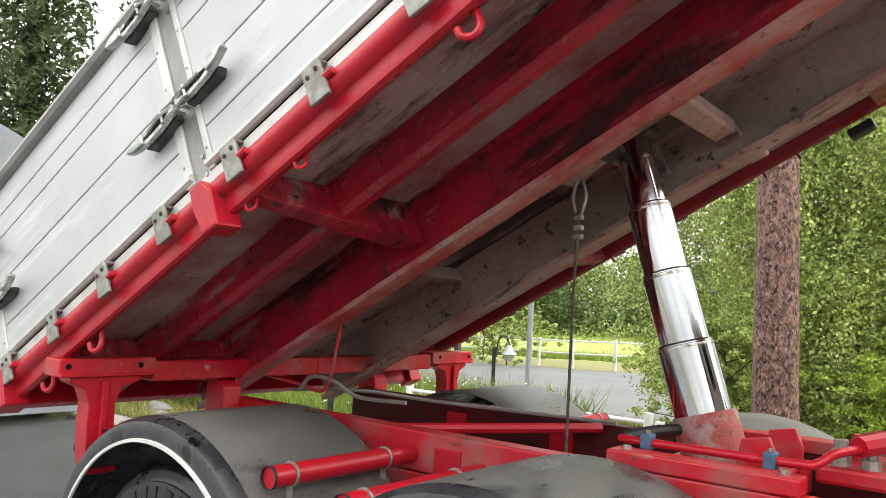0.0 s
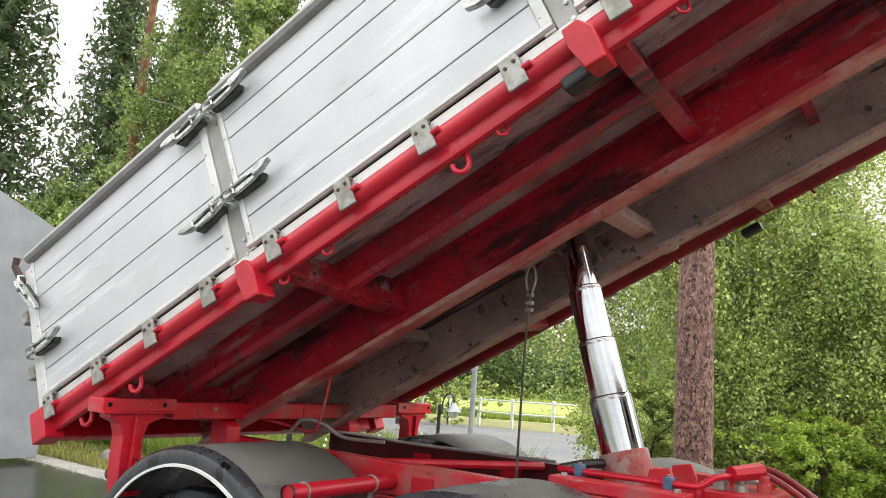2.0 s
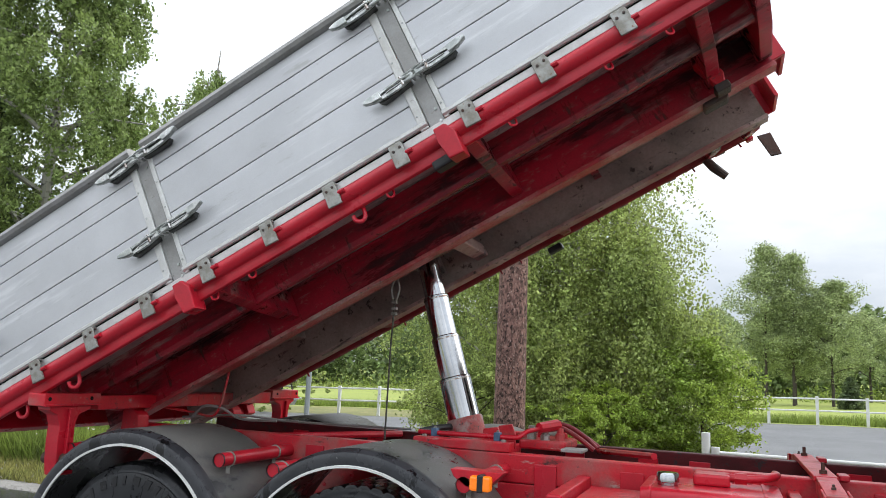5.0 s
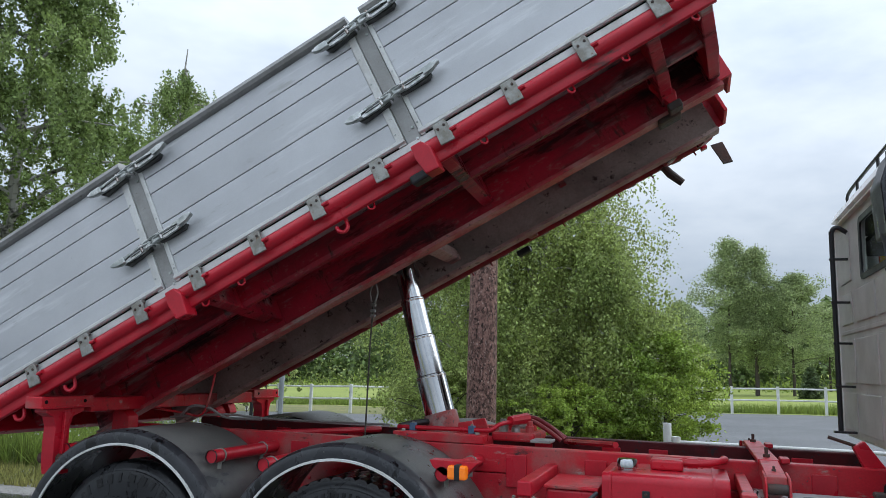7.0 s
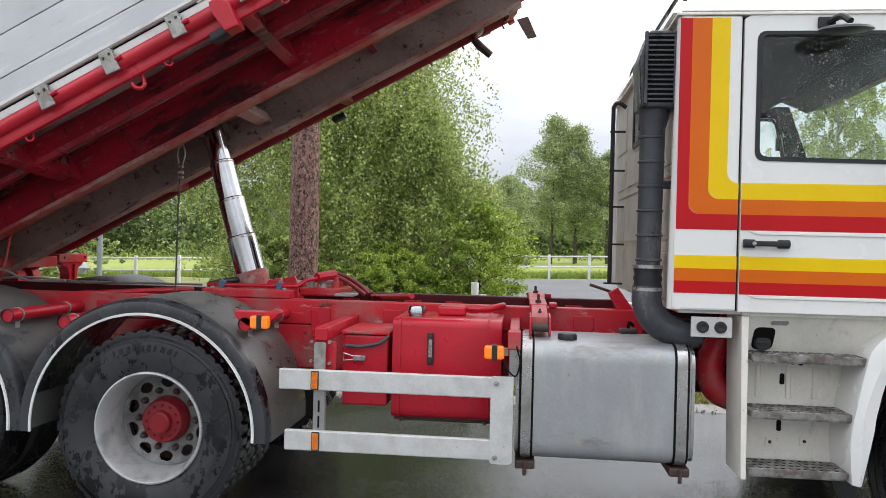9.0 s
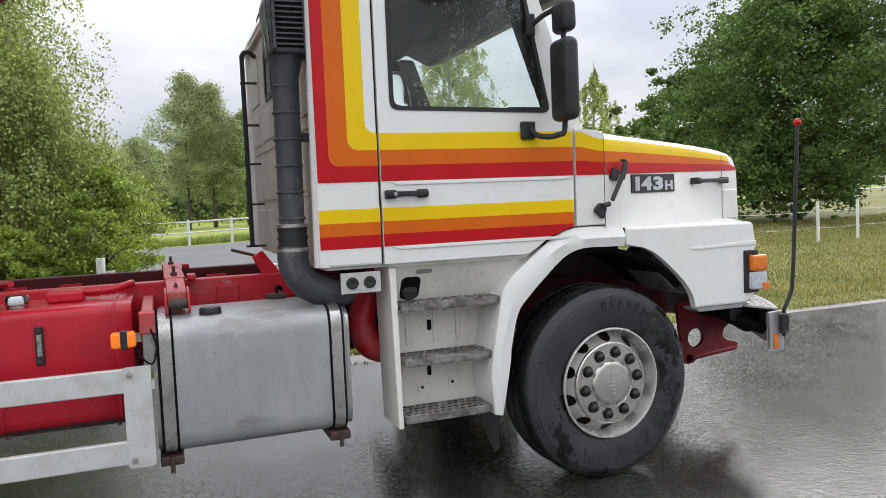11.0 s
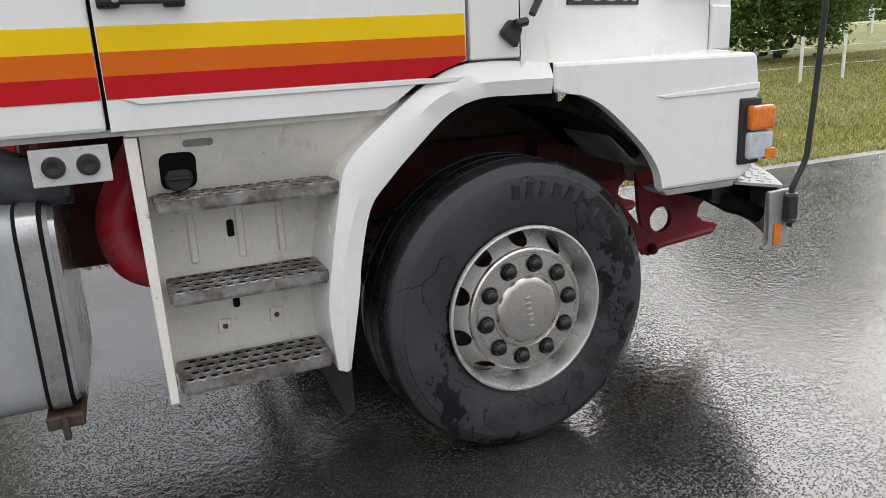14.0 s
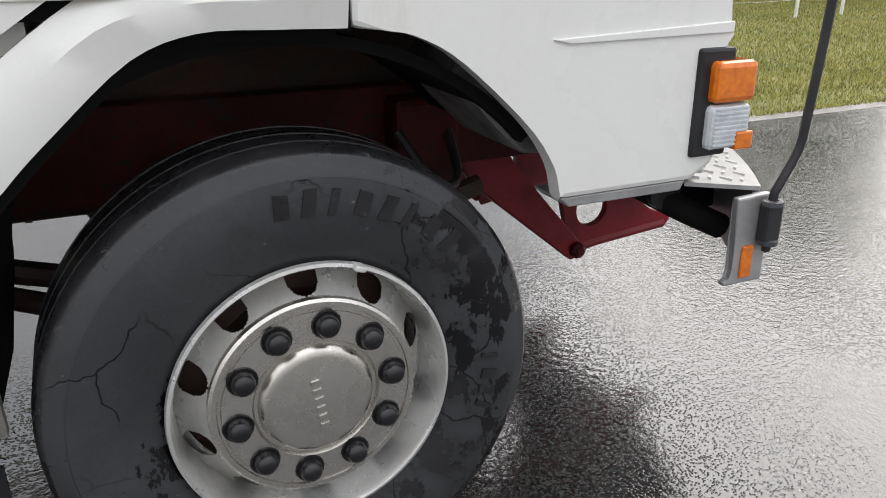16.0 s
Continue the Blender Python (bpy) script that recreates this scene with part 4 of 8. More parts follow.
# cross beam behind the cab and its end bracket
beam = part("body_rest_beam", boxed(-2.222, -2.118, -0.60, 0.60, 1.188, 1.214, bevel=0.006), RED_WORN, truck, "red body rest beam across the frame")
for s in (-1, 1):
    mm = None if s < 0 else MIRROR
    part("beam_end", framed([(-0.58, 1.135), (-0.58, 1.212), (-0.995, 1.176), (-1.0, 1.12), (-0.93, 1.105)], -2.214, -2.126), RED_WORN, beam, "", mm)
    for px in (-2.226, -2.125):
        part("fork_plate", framed([(-0.88, 1.19), (-1.035, 1.178), (-1.058, 1.15), (-1.062, 1.09), (-1.045, 1.078), (-0.98, 1.078), (-0.93, 1.10)], px, px + 0.011), RED_WORN, beam, "", mm)
    part("roller", tubed([(-2.213, s * 1.022, 1.125), (-2.126, s * 1.022, 1.125)], 0.024, 16), OLD_STEEL, beam, "worn dark roller", smooth=True)
    part("grease_nipple", lathed([(0.010, 0), (0.010, 0.010), (0.006, 0.012), (0.006, 0.022), (0.0005, 0.024)], 8, m=move(-2.17, s * 0.86, 1.187) @ Matrix.Rotation(radians(90), 4, "X")), OLD_STEEL, beam)
    part("bolt", lathed([(0.017, 0), (0.017, 0.016), (0.009, 0.018), (0.009, 0.05), (0.0005, 0.052)], 6, m=move(-2.17, s * 0.48, 1.214) @ Matrix.Rotation(radians(90), 4, "X")), OLD_STEEL, beam)
    part("frame_lug", boxed(-2.105, -2.06, s * 0.45 - 0.06, s * 0.45 + 0.06, 1.187, 1.215, bevel=0.006), RED, beam)

# ---- near-side equipment
# grey fuel tank
tank = part("fuel_tank", bmesh.new(), TANK, truck, "grey metal fuel tank with steel straps")
sec = rounded([(-1.215, 0.475), (-1.215, 1.072), (-0.60, 1.072), (-0.60, 0.475)], 0.10, 7)


def along_x(sec, x0, x1, taper=0.0):
    """A section in y and z drawn out along x, with pressed ends."""
    bm = bmesh.new()
    cy = sum(p[0] for p in sec) / len(sec)
    cz = sum(p[1] for p in sec) / len(sec)
    rings = []
    steps = [(x0, 1 - taper), (x0 + taper * 0.5, 1), (x1 - taper * 0.5, 1), (x1, 1 - taper)] if taper else [(x0, 1), (x1, 1)]
    for x, k in steps:
        rings.append([bm.verts.new((x, cy + (y - cy) * k, cz + (z - cz) * k)) for y, z in sec])
    for a, b in zip(rings, rings[1:]):
        for i in range(len(sec)):
            j = (i + 1) % len(sec)
            bm.faces.new((a[i], a[j], b[j], b[i]))
    bm.faces.new(rings[0])
    bm.faces.new(rings[-1][::-1])
    return bm


def grow(sec, d):
    cy = sum(p[0] for p in sec) / len(sec)
    cz = sum(p[1] for p in sec) / len(sec)
    return [(y + d * (1 if y > cy else -1), z + d * (1 if z > cz else -1)) for y, z in sec]


b2 = along_x(sec, -2.275, -1.425, 0.05)
b2.to_mesh(tank.data)
b2.free()
tank.data.polygons.foreach_set("use_smooth", [True] * len(tank.data.polygons))
tank.data.set_sharp_from_angle(angle=radians(30))
for bx, w in ((-2.235, 0.025), (-1.475, 0.025)):
    part("strap", along_x(grow(sec, 0.006), bx - w, bx + w), STRAP, tank, "worn steel strap", smooth=True)
    part("strap_rubber", along_x(grow(sec, 0.003), bx - w - 0.011, bx + w + 0.011), DARK, tank, smooth=True)
    part("strap_foot", boxed(bx - 0.05, bx + 0.05, -1.20, -0.5, 0.425, 0.468, bevel=0.008), OLD_STEEL, tank, "rusty strap foot")
    part("strap_bolt", tubed([(bx, -1.213, 0.47), (bx, -1.213, 0.40)], 0.010, 8), OLD_STEEL, tank)
for ex in (-2.281, -1.419):
    part("end_rim", along_x([(y, z) for y, z in grow(sec, -0.012)], ex - 0.008, ex + 0.008), STRAP, tank, smooth=True)
part("filler_cap", lathed([(0.046, -0.008), (0.05, 0.0), (0.05, 0.022), (0.044, 0.03), (0.001, 0.031)], 20, m=move(-2.03, -1.07, 1.073) @ Matrix.Rotation(radians(90), 4, "X")), PLASTIC, tank, "black filler cap", smooth=True)
part("tank_sender", boxed(-1.72, -1.62, -0.72, -0.64, 1.072, 1.10, bevel=0.01), OLD_STEEL, tank)
part("sender_lead", tubed(curve_pts([(-1.67, -0.68, 1.09), (-1.66, -0.66, 1.13), (-1.63, -0.6, 1.11)], 5), 0.010, 6), DARK, tank)
for bx in (-2.2, -1.5):
    part("tank_bracket", boxed(bx - 0.03, bx + 0.03, -0.60, -0.46, 0.50, 1.0, bevel=0.006), RED_WORN, tank)

# red oil tank
oil = part("oil_tank", along_x(rounded([(-1.02, 0.612), (-1.02, 1.148), (-0.52, 1.148), (-0.52, 0.612)], 0.045, 5), -2.955, -2.37, 0.02), RED, truck, "red hydraulic oil tank with sight gauge", smooth=True)
osec = rounded([(-1.02, 0.612), (-1.02, 1.148), (-0.52, 1.148), (-0.52, 0.612)], 0.045, 5)
for bx in (-2.915, -2.44):
    part("tank_seam", along_x(grow(osec, 0.004), bx - 0.006, bx + 0.006), RED, oil, smooth=True)
cap = part("chrome_cap", lathed([(0.046, 0), (0.046, 0.012), (0.050, 0.016), (0.050, 0.048), (0.044, 0.056), (0.001, 0.058)], 24, m=move(-2.845, -0.88, 1.149) @ Matrix.Rotation(radians(90), 4, "X")), CHROME, oil, "bright chrome filler cap", smooth=True)
gauge = part("sight_gauge", boxed(-2.765, -2.730, -1.034, -1.020, 0.905, 1.075, bevel=0.004), PLASTIC, oil, "black sight gauge with yellowed glass")
part("gauge_glass", boxed(-2.757, -2.738, -1.038, -1.033, 0.945, 1.04, bevel=0.002), STONES, oil)
for gz in (0.922, 1.058):
    part("gauge_screw", lathed([(0.008, 0), (0.007, -0.006), (0.0005, -0.007)], 8, m=move(-2.7475, -1.034, gz)), OLD_STEEL, oil)
flange = part("return_flange", boxed(-2.74, -2.58, -0.80, -0.64, 1.148, 1.20, bevel=0.012), RED, oil)
part("return_pipe", tubed(curve_pts([(-2.60, -0.72, 1.185), (-2.50, -0.72, 1.185), (-2.42, -0.70, 1.195), (-2.38, -0.62, 1.20), (-2.38, -0.47, 1.19)], 5), 0.019, 10), RED, oil, smooth=True)
part("pipe_nut", tubed([(-2.56, -0.72, 1.185), (-2.51, -0.72, 1.185)], 0.027, 6), RED, oil)
part("tank_shelf", boxed(-2.95, -2.38, -0.95, -0.46, 0.585, 0.610, bevel=0.004), OLD_STEEL, oil)
for bx in (-2.9, -2.45):
    part("tank_bolt", tubed([(bx, -1.0, 0.61), (bx, -1.0, 0.59)], 0.010, 6), OLD_STEEL, oil)

# red tool box with lid and buckle
tb = part("tool_box", boxed(-3.235, -2.985, -0.98, -0.55, 0.66, 1.045, bevel=0.012), RED, truck, "red steel tool box with strap and buckle")
part("lid", boxed(-3.245, -2.975, -0.99, -0.54, 1.048, 1.066, bevel=0.005), RED_WORN, tb, "dull red lid")
part("rubber_strap", tubed(curve_pts([(-3.215, -0.995, 0.985), (-3.12, -0.998, 0.985), (-3.03, -0.998, 1.005), (-2.978, -0.985, 1.045)], 5), 0.011, 6), GREY_PLASTIC, tb)
part("buckle", boxed(-3.175, -3.105, -1.0, -0.984, 0.905, 0.935, bevel=0.004), STEEL, tb, "zinc buckle")
part("buckle_wire", tubed([(-3.175, -0.996, 0.93), (-3.225, -0.996, 0.945), (-3.225, -0.996, 0.905), (-3.175, -0.996, 0.91)], 0.004, 6), STEEL, tb)
part("buckle_catch", boxed(-3.155, -3.12, -1.004, -0.996, 0.912, 0.928), STEEL, tb)

# side guard
guard = part("side_guard", boxed(-3.50, -2.405, -1.262, -1.232, 0.787, 0.892, bevel=0.006), ALU_TRIM, truck, "white-grey aluminium side guard rail")
part("lower_rail", boxed(-3.465, -2.405, -1.262, -1.232, 0.476, 0.580, bevel=0.006), ALU_TRIM, guard, "lower aluminium rail")
part("end_plate", prismed(rounded([(-2.412, 0.462), (-2.300, 0.462), (-2.300, 0.900), (-2.412, 0.900)], 0.018), -1.270, -1.264, bevel=0.0015), ALU_TRIM, guard)
part("end_plate_flange", boxed(-2.306, -2.300, -1.264, -1.19, 0.47, 0.895), ALU_TRIM, guard)
for gz in (0.495, 0.865):
    part("guard_bolt", lathed([(0.014, 0), (0.013, -0.008), (0.0005, -0.010)], 8, m=move(-2.385, -1.270, gz)), GALV, guard)
post = part("guard_post", boxed(-3.325, -3.265, -1.231, -1.195, 0.48, 0.786, bevel=0.004), ALU_DULL, guard, "slotted aluminium guard post")
for gz in (0.70, 0.62):
    part("post_slot", boxed(-3.300, -3.290, -1.233, -1.2305, gz - 0.03, gz + 0.03), DARK, guard)
part("hanger_plate", prismed(rounded([(-3.325, 0.885), (-3.265, 0.885), (-3.265, 1.03), (-3.325, 1.03)], 0.012), -1.235, -1.222, bevel=0.003), GALV, guard, "galvanised hanger plate")
part("hanger_arm", boxed(-3.33, -3.26, -1.215, -0.44, 1.035, 1.105, bevel=0.008), RED, guard, "red hanger arm")
part("hanger_gusset", prismed([(-3.33, 0.80), (-3.27, 0.78), (-3.22, 0.86), (-3.22, 1.03), (-3.33, 1.03)], -1.195, -1.18, bevel=0.004), RED_WORN, guard)
part("second_hanger", boxed(-2.328, -2.276, -1.20, -0.44, 1.065, 1.122, bevel=0.006), RED_WORN, guard, "red hanger arm")
part("second_plate", boxed(-2.326, -2.280, -1.222, -1.205, 0.86, 1.055, bevel=0.006), ALU_DULL, guard)
part("hanger_end", framed([(-1.19, 1.125), (-1.228, 1.118), (-1.230, 1.03), (-1.20, 1.02)], -2.334, -2.270), RED_WORN, guard)
for bx, gz in ((-3.345, 1.03), (-3.25, 1.03), (-3.345, 0.93), (-3.25, 0.92)):
    part("hanger_bolt", tubed([(bx, -1.225, gz), (bx, -1.2, gz)], 0.008, 6), GALV, guard)
for bx, gz in ((-3.31, 0.839), (-3.30, 0.528)):
    part("reflector_frame", boxed(bx - 0.021, bx + 0.021, -1.2685, -1.2625, gz - 0.048, gz + 0.048, bevel=0.003), PLASTIC, guard, "black reflector frame")
    part("reflector_lens", boxed(bx - 0.016, bx + 0.016, -1.2705, -1.2688, gz - 0.042, gz + 0.042), AMBER, guard, "amber side reflector")


def marker_lamp(x, y, z, parent):
    part("marker_lamp", boxed(x - 0.05, x + 0.05, y - 0.03, y + 0.02, z - 0.034, z + 0.034, bevel=0.012), LAMP_ON, parent, "lit amber side marker lamp")
    part("lamp_band", boxed(x - 0.012, x + 0.016, y - 0.036, y + 0.022, z - 0.039, z + 0.039, bevel=0.006), PLASTIC, parent, "black lamp band")


marker_lamp(-2.40, -1.235, 1.015, guard)
part("lamp_bracket", boxed(-2.40, -2.33, -1.215, -1.205, 0.995, 1.035), ALU_DULL, guard)
lampmount = part("lamp_plate", prismed([(-3.80, 1.165), (-3.55, 1.165), (-3.55, 1.155), (-3.62, 1.09), (-3.72, 1.09), (-3.78, 1.13)], -1.14, -1.04, bevel=0.003), RED, truck, "red lamp plate on the mudguard")
marker_lamp(-3.64, -1.16, 1.115, lampmount)
part("lamp_lead", tubed(curve_pts([(-2.36, -1.22, 0.99), (-2.33, -1.25, 0.93), (-2.29, -1.24, 0.90), (-2.27, -1.23, 0.97), (-2.29, -1.22, 1.06), (-2.26, -1.1, 1.12)], 6), 0.004, 6), DARK, guard)


# ---- cab
def rain_drops(n, seed):
    """Flat drops of water scattered over a side window, thicker on its upper rear part."""
    rng = np.random.default_rng(seed)
    verts, faces = [], []
    while len(verts) < n * 9:
        x, z = rng.uniform(-1.14, -0.34), rng.uniform(2.01, 2.585)
        if x > -0.345 - (z - 2.0) * 0.20 or noise.noise((x * 7, z * 7, 2.0)) < rng.uniform(-0.55, 0.45):
            continue
        r = 0.0013 + 0.0022 * rng.random() ** 2.2
        k = len(verts)
        for f, h in ((1.0, 0.0), (0.72, 0.5)):
            verts += [(x + r * f * dx, -1.2372 - r * h, z + r * f * dz * 1.15) for dx, dz in ((1, 0), (0, 1), (-1, 0), (0, -1))]
        verts.append((x, -1.2372 - r * 0.75, z))
        for q in range(4):
            p = (q + 1) % 4
            faces += [(k + q, k + p, k + 4 + p, k + 4 + q), (k + 4 + q, k + 4 + p, k + 8)]
    me = bpy.data.meshes.new("drops")
    me.from_pydata(verts, [], faces)
    bm = bmesh.new()
    bm.from_mesh(me)
    bpy.data.meshes.remove(me)
    return bm


Y0 = -1.25
FAR = move(0.16, 0, 0) @ MIRROR
door_out = [(-1.231, 1.258), (-0.470, 1.258), (-0.425, 1.280), (-0.345, 1.334), (-0.275, 1.370), (-0.190, 1.385), (-0.184, 1.89), (-0.447, 2.668), (-0.51, 2.69), (-1.20, 2.690), (-1.231, 2.672)]
win = rounded([(-1.172, 1.988), (-0.312, 1.975), (-0.440, 2.598), (-0.480, 2.612), (-1.172, 2.612)], 0.045, 4)
cab = part("cab_shell", boxed(-1.50, -0.40, -1.19, 1.19, 1.24, 1.29), WHITE, truck, "white conventional cab with yellow, orange and red stripes")
for s in (-1, 1):
    mm = None if s < 0 else MIRROR
    part("rear_side_panel", prismed([(-1.545, 1.258), (-1.241, 1.258), (-1.241, 2.69), (-1.528, 2.69)], -1.25, -1.20, bevel=0.012), WHITE, cab, "", mm)
    part("cowl_panel", prismed([(-0.174, 1.385), (0.0, 1.385), (0.0, 1.878), (-0.10, 1.892), (-0.174, 1.895)], -1.250, -1.18, bevel=0.006), WHITE, cab, "", mm)
    part("screen_pillar", prismed([(-0.172, 1.895), (-0.10, 1.89), (-0.385, 2.69), (-0.442, 2.69)], -1.215, -1.15, bevel=0.006), WHITE, cab, "", mm if s < 0 else FAR)
rear = part("cab_rear_wall", holed([(-1.19, 1.26), (1.19, 1.26), (1.19, 2.69), (-1.19, 2.69)], rounded([(-0.38, 2.25), (0.33, 2.25), (0.33, 2.61), (-0.38, 2.61)], 0.05), (0, 2.43), 0, 0.03), CAB_GREY, cab, "light grey cab rear wall with pressed panels", Matrix.Rotation(radians(90), 4, "Z") @ move(0, 1.492, 0))
for y0, y1 in ((-1.06, -0.72), (-0.62, -0.06), (0.0, 0.56), (0.66, 1.05)):
    for z0, z1 in ((1.99, 2.20), (1.60, 1.89), (1.29, 1.54)):
        part("pressed_panel", boxed(-1.5285, -1.520, y0, y1, z0, z1, bevel=0.007), CAB_GREY, cab)
for y0, y1 in ((-1.06, -0.55), (0.66, 1.05)):
    part("pressed_panel", boxed(-1.5285, -1.520, y0, y1, 2.27, 2.60, bevel=0.007), CAB_GREY, cab)
part("wall_seam", boxed(-1.527, -1.520, -1.12, 1.12, 1.925, 1.955, bevel=0.006), CAB_GREY, cab)
part("rear_window_seal", holed(rounded([(-0.40, 2.235), (0.35, 2.235), (0.35, 2.625), (-0.40, 2.625)], 0.055), rounded([(-0.36, 2.27), (0.31, 2.27), (0.31, 2.59), (-0.36, 2.59)], 0.045), (0, 2.43), 0, 0.012), PLASTIC, cab, "black window seal", Matrix.Rotation(radians(90), 4, "Z") @ move(0, 1.518, 0))
part("rear_glass", boxed(-1.512, -1.506, -0.39, 0.34, 2.24, 2.62), GLASS, cab)
for s in (-1, 1):
    part("corner_post", tubed([(-1.515, s * 1.205, 1.26), (-1.495, s * 1.205, 2.69)], 0.046, 14), WHITE, cab, smooth=True)
part("firewall", boxed(-0.22, -0.16, -1.18, 1.18, 1.29, 1.88), LEATHER, cab)
for s in (-1, 1):
    part("pillar_trim", prismed([(-0.235, 1.9), (-0.12, 1.9), (-0.40, 2.68), (-0.515, 2.68)], -1.15, -1.08, bevel=0.006), LEATHER, cab, "", None if s < 0 else FAR)
roof = boxed(-1.56, -0.36, -1.235, 1.235, 2.705, 2.822)
for v in roof.verts:
    if v.co.z > 2.8:
        v.co.x, v.co.y = -1.02 + (v.co.x + 0.96) * 0.84, v.co.y * 0.88
bmesh.ops.bevel(roof, geom=list(roof.edges), offset=0.035, segments=4, affect="EDGES")
part("roof", roof, WHITE, cab, "white rounded roof", smooth=True)
part("dashboard", boxed(-0.46, -0.17, -1.05, 1.05, 1.82, 2.035, bevel=0.03), LEATHER, cab, "dark dashboard")
part("roof_lining", boxed(-1.47, -0.40, -1.199, 1.199, 2.655, 2.689), LEATHER, cab)
part("gutter", boxed(-1.55, -0.36, -1.258, 1.258, 2.690, 2.704, bevel=0.003), WHITE_OLD, cab, "grey roof gutter")
part("windscreen", prismed([(-0.135, 1.90), (-0.130, 1.90), (-0.405, 2.68), (-0.410, 2.68)], -1.15, 1.15), GLASS, cab, "windscreen glass")
for s in (-1, 1):
    mm = None if s < 0 else FAR
    d = part("door", holed(door_out, win, (-0.75, 2.25), -1.25, -1.205), WHITE, truck, "white striped cab door with rain-dotted window", mm)
    part("window_seal", holed(win, rounded([(-1.150, 2.008), (-0.336, 1.996), (-0.456, 2.583), (-0.490, 2.594), (-1.150, 2.594)], 0.04, 4), (-0.75, 2.25), -1.254, -1.225), PLASTIC, d, "black window seal", mm)
    part("window_pane", prismed(win, -1.237, -1.232), GLASS, d, "rain-dotted side window", mm)
    part("raindrops", rain_drops(1700, 11 + s), WATER, d, "small raindrops on the glass", mm, smooth=True)
    part("door_gap", holed([(-1.247, 1.262), (-0.176, 1.30), (-0.176, 1.89), (-0.445, 2.684), (-1.247, 2.684)], [(-1.20, 1.31), (-0.20, 1.42), (-0.20, 1.88), (-0.47, 2.64), (-1.20, 2.64)], (-0.75, 2.1), -1.222, -1.200), DARK, d, "", mm)
    for rz in (1.648, 1.340):
        part("door_crease", prismed([(-1.19, rz), (-0.20, rz), (-0.23, rz - 0.016), (-1.15, rz - 0.016)], -1.256, -1.2495, bevel=0.002), WHITE, d, "", mm)
    part("door_handle", boxed(-1.218, -1.003, -1.285, -1.270, 1.576, 1.602, bevel=0.006), PLASTIC, d, "black door handle", mm)
    for hx in (-1.190, -1.03):
        part("handle_foot", boxed(hx - 0.028, hx + 0.028, -1.275, -1.250, 1.568, 1.609, bevel=0.006), PLASTIC, d, "", mm)
    part("handle_lock", lathed([(0.010, 0), (0.009, -0.004), (0.0005, -0.005)], 10, m=move(-1.172, -1.285, 1.589)), STEEL, d, "", mm)
    part("frame_trim", holed(door_out, win, (-0.75, 2.25), -1.2045, -1.198), LEATHER, d, "", mm)
    part("door_lining", holed([(-1.20, 1.30), (-0.30, 1.40), (-0.22, 1.86), (-0.26, 1.97), (-1.20, 1.99)], rounded([(-1.15, 1.32), (-0.4, 1.42), (-0.4, 1.5), (-1.15, 1.45)], 0.02, 2), (-0.75, 1.42), -1.1975, -1.185), LEATHER, d, "", mm)
    # painted stripes, rear panel and door
    ym = Y0 - 0.0022
    for mat, z0, z1, xa, xb in ((YELLOW, 1.800, 1.880, -1.385, -1.298), (ORANGE, 1.727, 1.800, -1.477, -1.385), (STRIPE_RED, 1.652, 1.727, -1.533, -1.477)):
        ro, ri = 0.055, 0.05
        if mat == STRIPE_RED:
            ro = 0.004
        pts = [(xa, 2.676), (xa, z0 + ro), *arc(xa + ro, z0 + ro, ro, 180, 270, 5), (-1.243, z0), (-1.243, z1), *arc(xb + ri, z1 + ri, ri, 270, 180, 5), (xb, 2.676)]
        part("corner_stripe", prismed(pts, ym, Y0 + 0.004), mat, cab, "", mm)
        part("door_stripe", prismed([(-1.229, z0), (-0.188, z0), (-0.188, z1), (-1.229, z1)], ym, Y0 + 0.004), mat, d, "", mm)
    for mat, z0, z1 in ((YELLOW, 1.462, 1.526), (ORANGE, 1.401, 1.462), (STRIPE_RED, 1.342, 1.401)):
        part("corner_stripe", prismed([(-1.536, z0), (-1.243, z0), (-1.243, z1), (-1.536, z1)], ym, Y0 + 0.004), mat, cab, "", mm)
        x1 = -0.193 if z0 > 1.38 else -0.325
        part("door_stripe", prismed([(-1.229, z0), (x1, z0), (-0.193, z0 if z0 > 1.38 else 1.388), (-0.193, z1), (-1.229, z1)], ym, Y0 + 0.004), mat, d, "", mm)
    # mirrors
    part("wing_mirror", boxed(-0.362, -0.278, -1.51, -1.33, 1.915, 2.315, bevel=0.036, seg=4), PLASTIC, d, "large black wing mirror", mm, smooth=True)
    part("wide_mirror", boxed(-0.345, -0.268, -1.48, -1.33, 2.345, 2.50, bevel=0.034, seg=4), PLASTIC, d, "small black wide-angle mirror", mm, smooth=True)
    part("mirror_arm", tubed(curve_pts([(-0.44, -1.25, 1.90), (-0.42, -1.33, 1.85), (-0.35, -1.40, 1.85), (-0.318, -1.41, 1.92), (-0.318, -1.41, 2.42), (-0.35, -1.33, 2.46), (-0.42, -1.24, 2.40)], 6), 0.014, 8), PLASTIC, d, "", mm, smooth=True)
    part("arm_bracket", boxed(-0.49, -0.41, -1.275, -1.250, 1.84, 1.93, bevel=0.008), PLASTIC, d, "", mm)
    part("arm_bracket", boxed(-0.44, -0.39, -1.27, -1.245, 2.36, 2.47, bevel=0.008), PLASTIC, d, "", mm)
    part("kerb_mirror", lathed([(0.001, 0.012), (0.09, 0.006), (0.118, -0.004), (0.112, -0.014), (0.07, -0.024), (0.001, -0.028)], 28, m=move(-0.82, -1.38, 2.575) @ Matrix.Rotation(radians(-82), 4, "X")), GREY_PLASTIC, d, "round grey kerb mirror", mm, smooth=True)
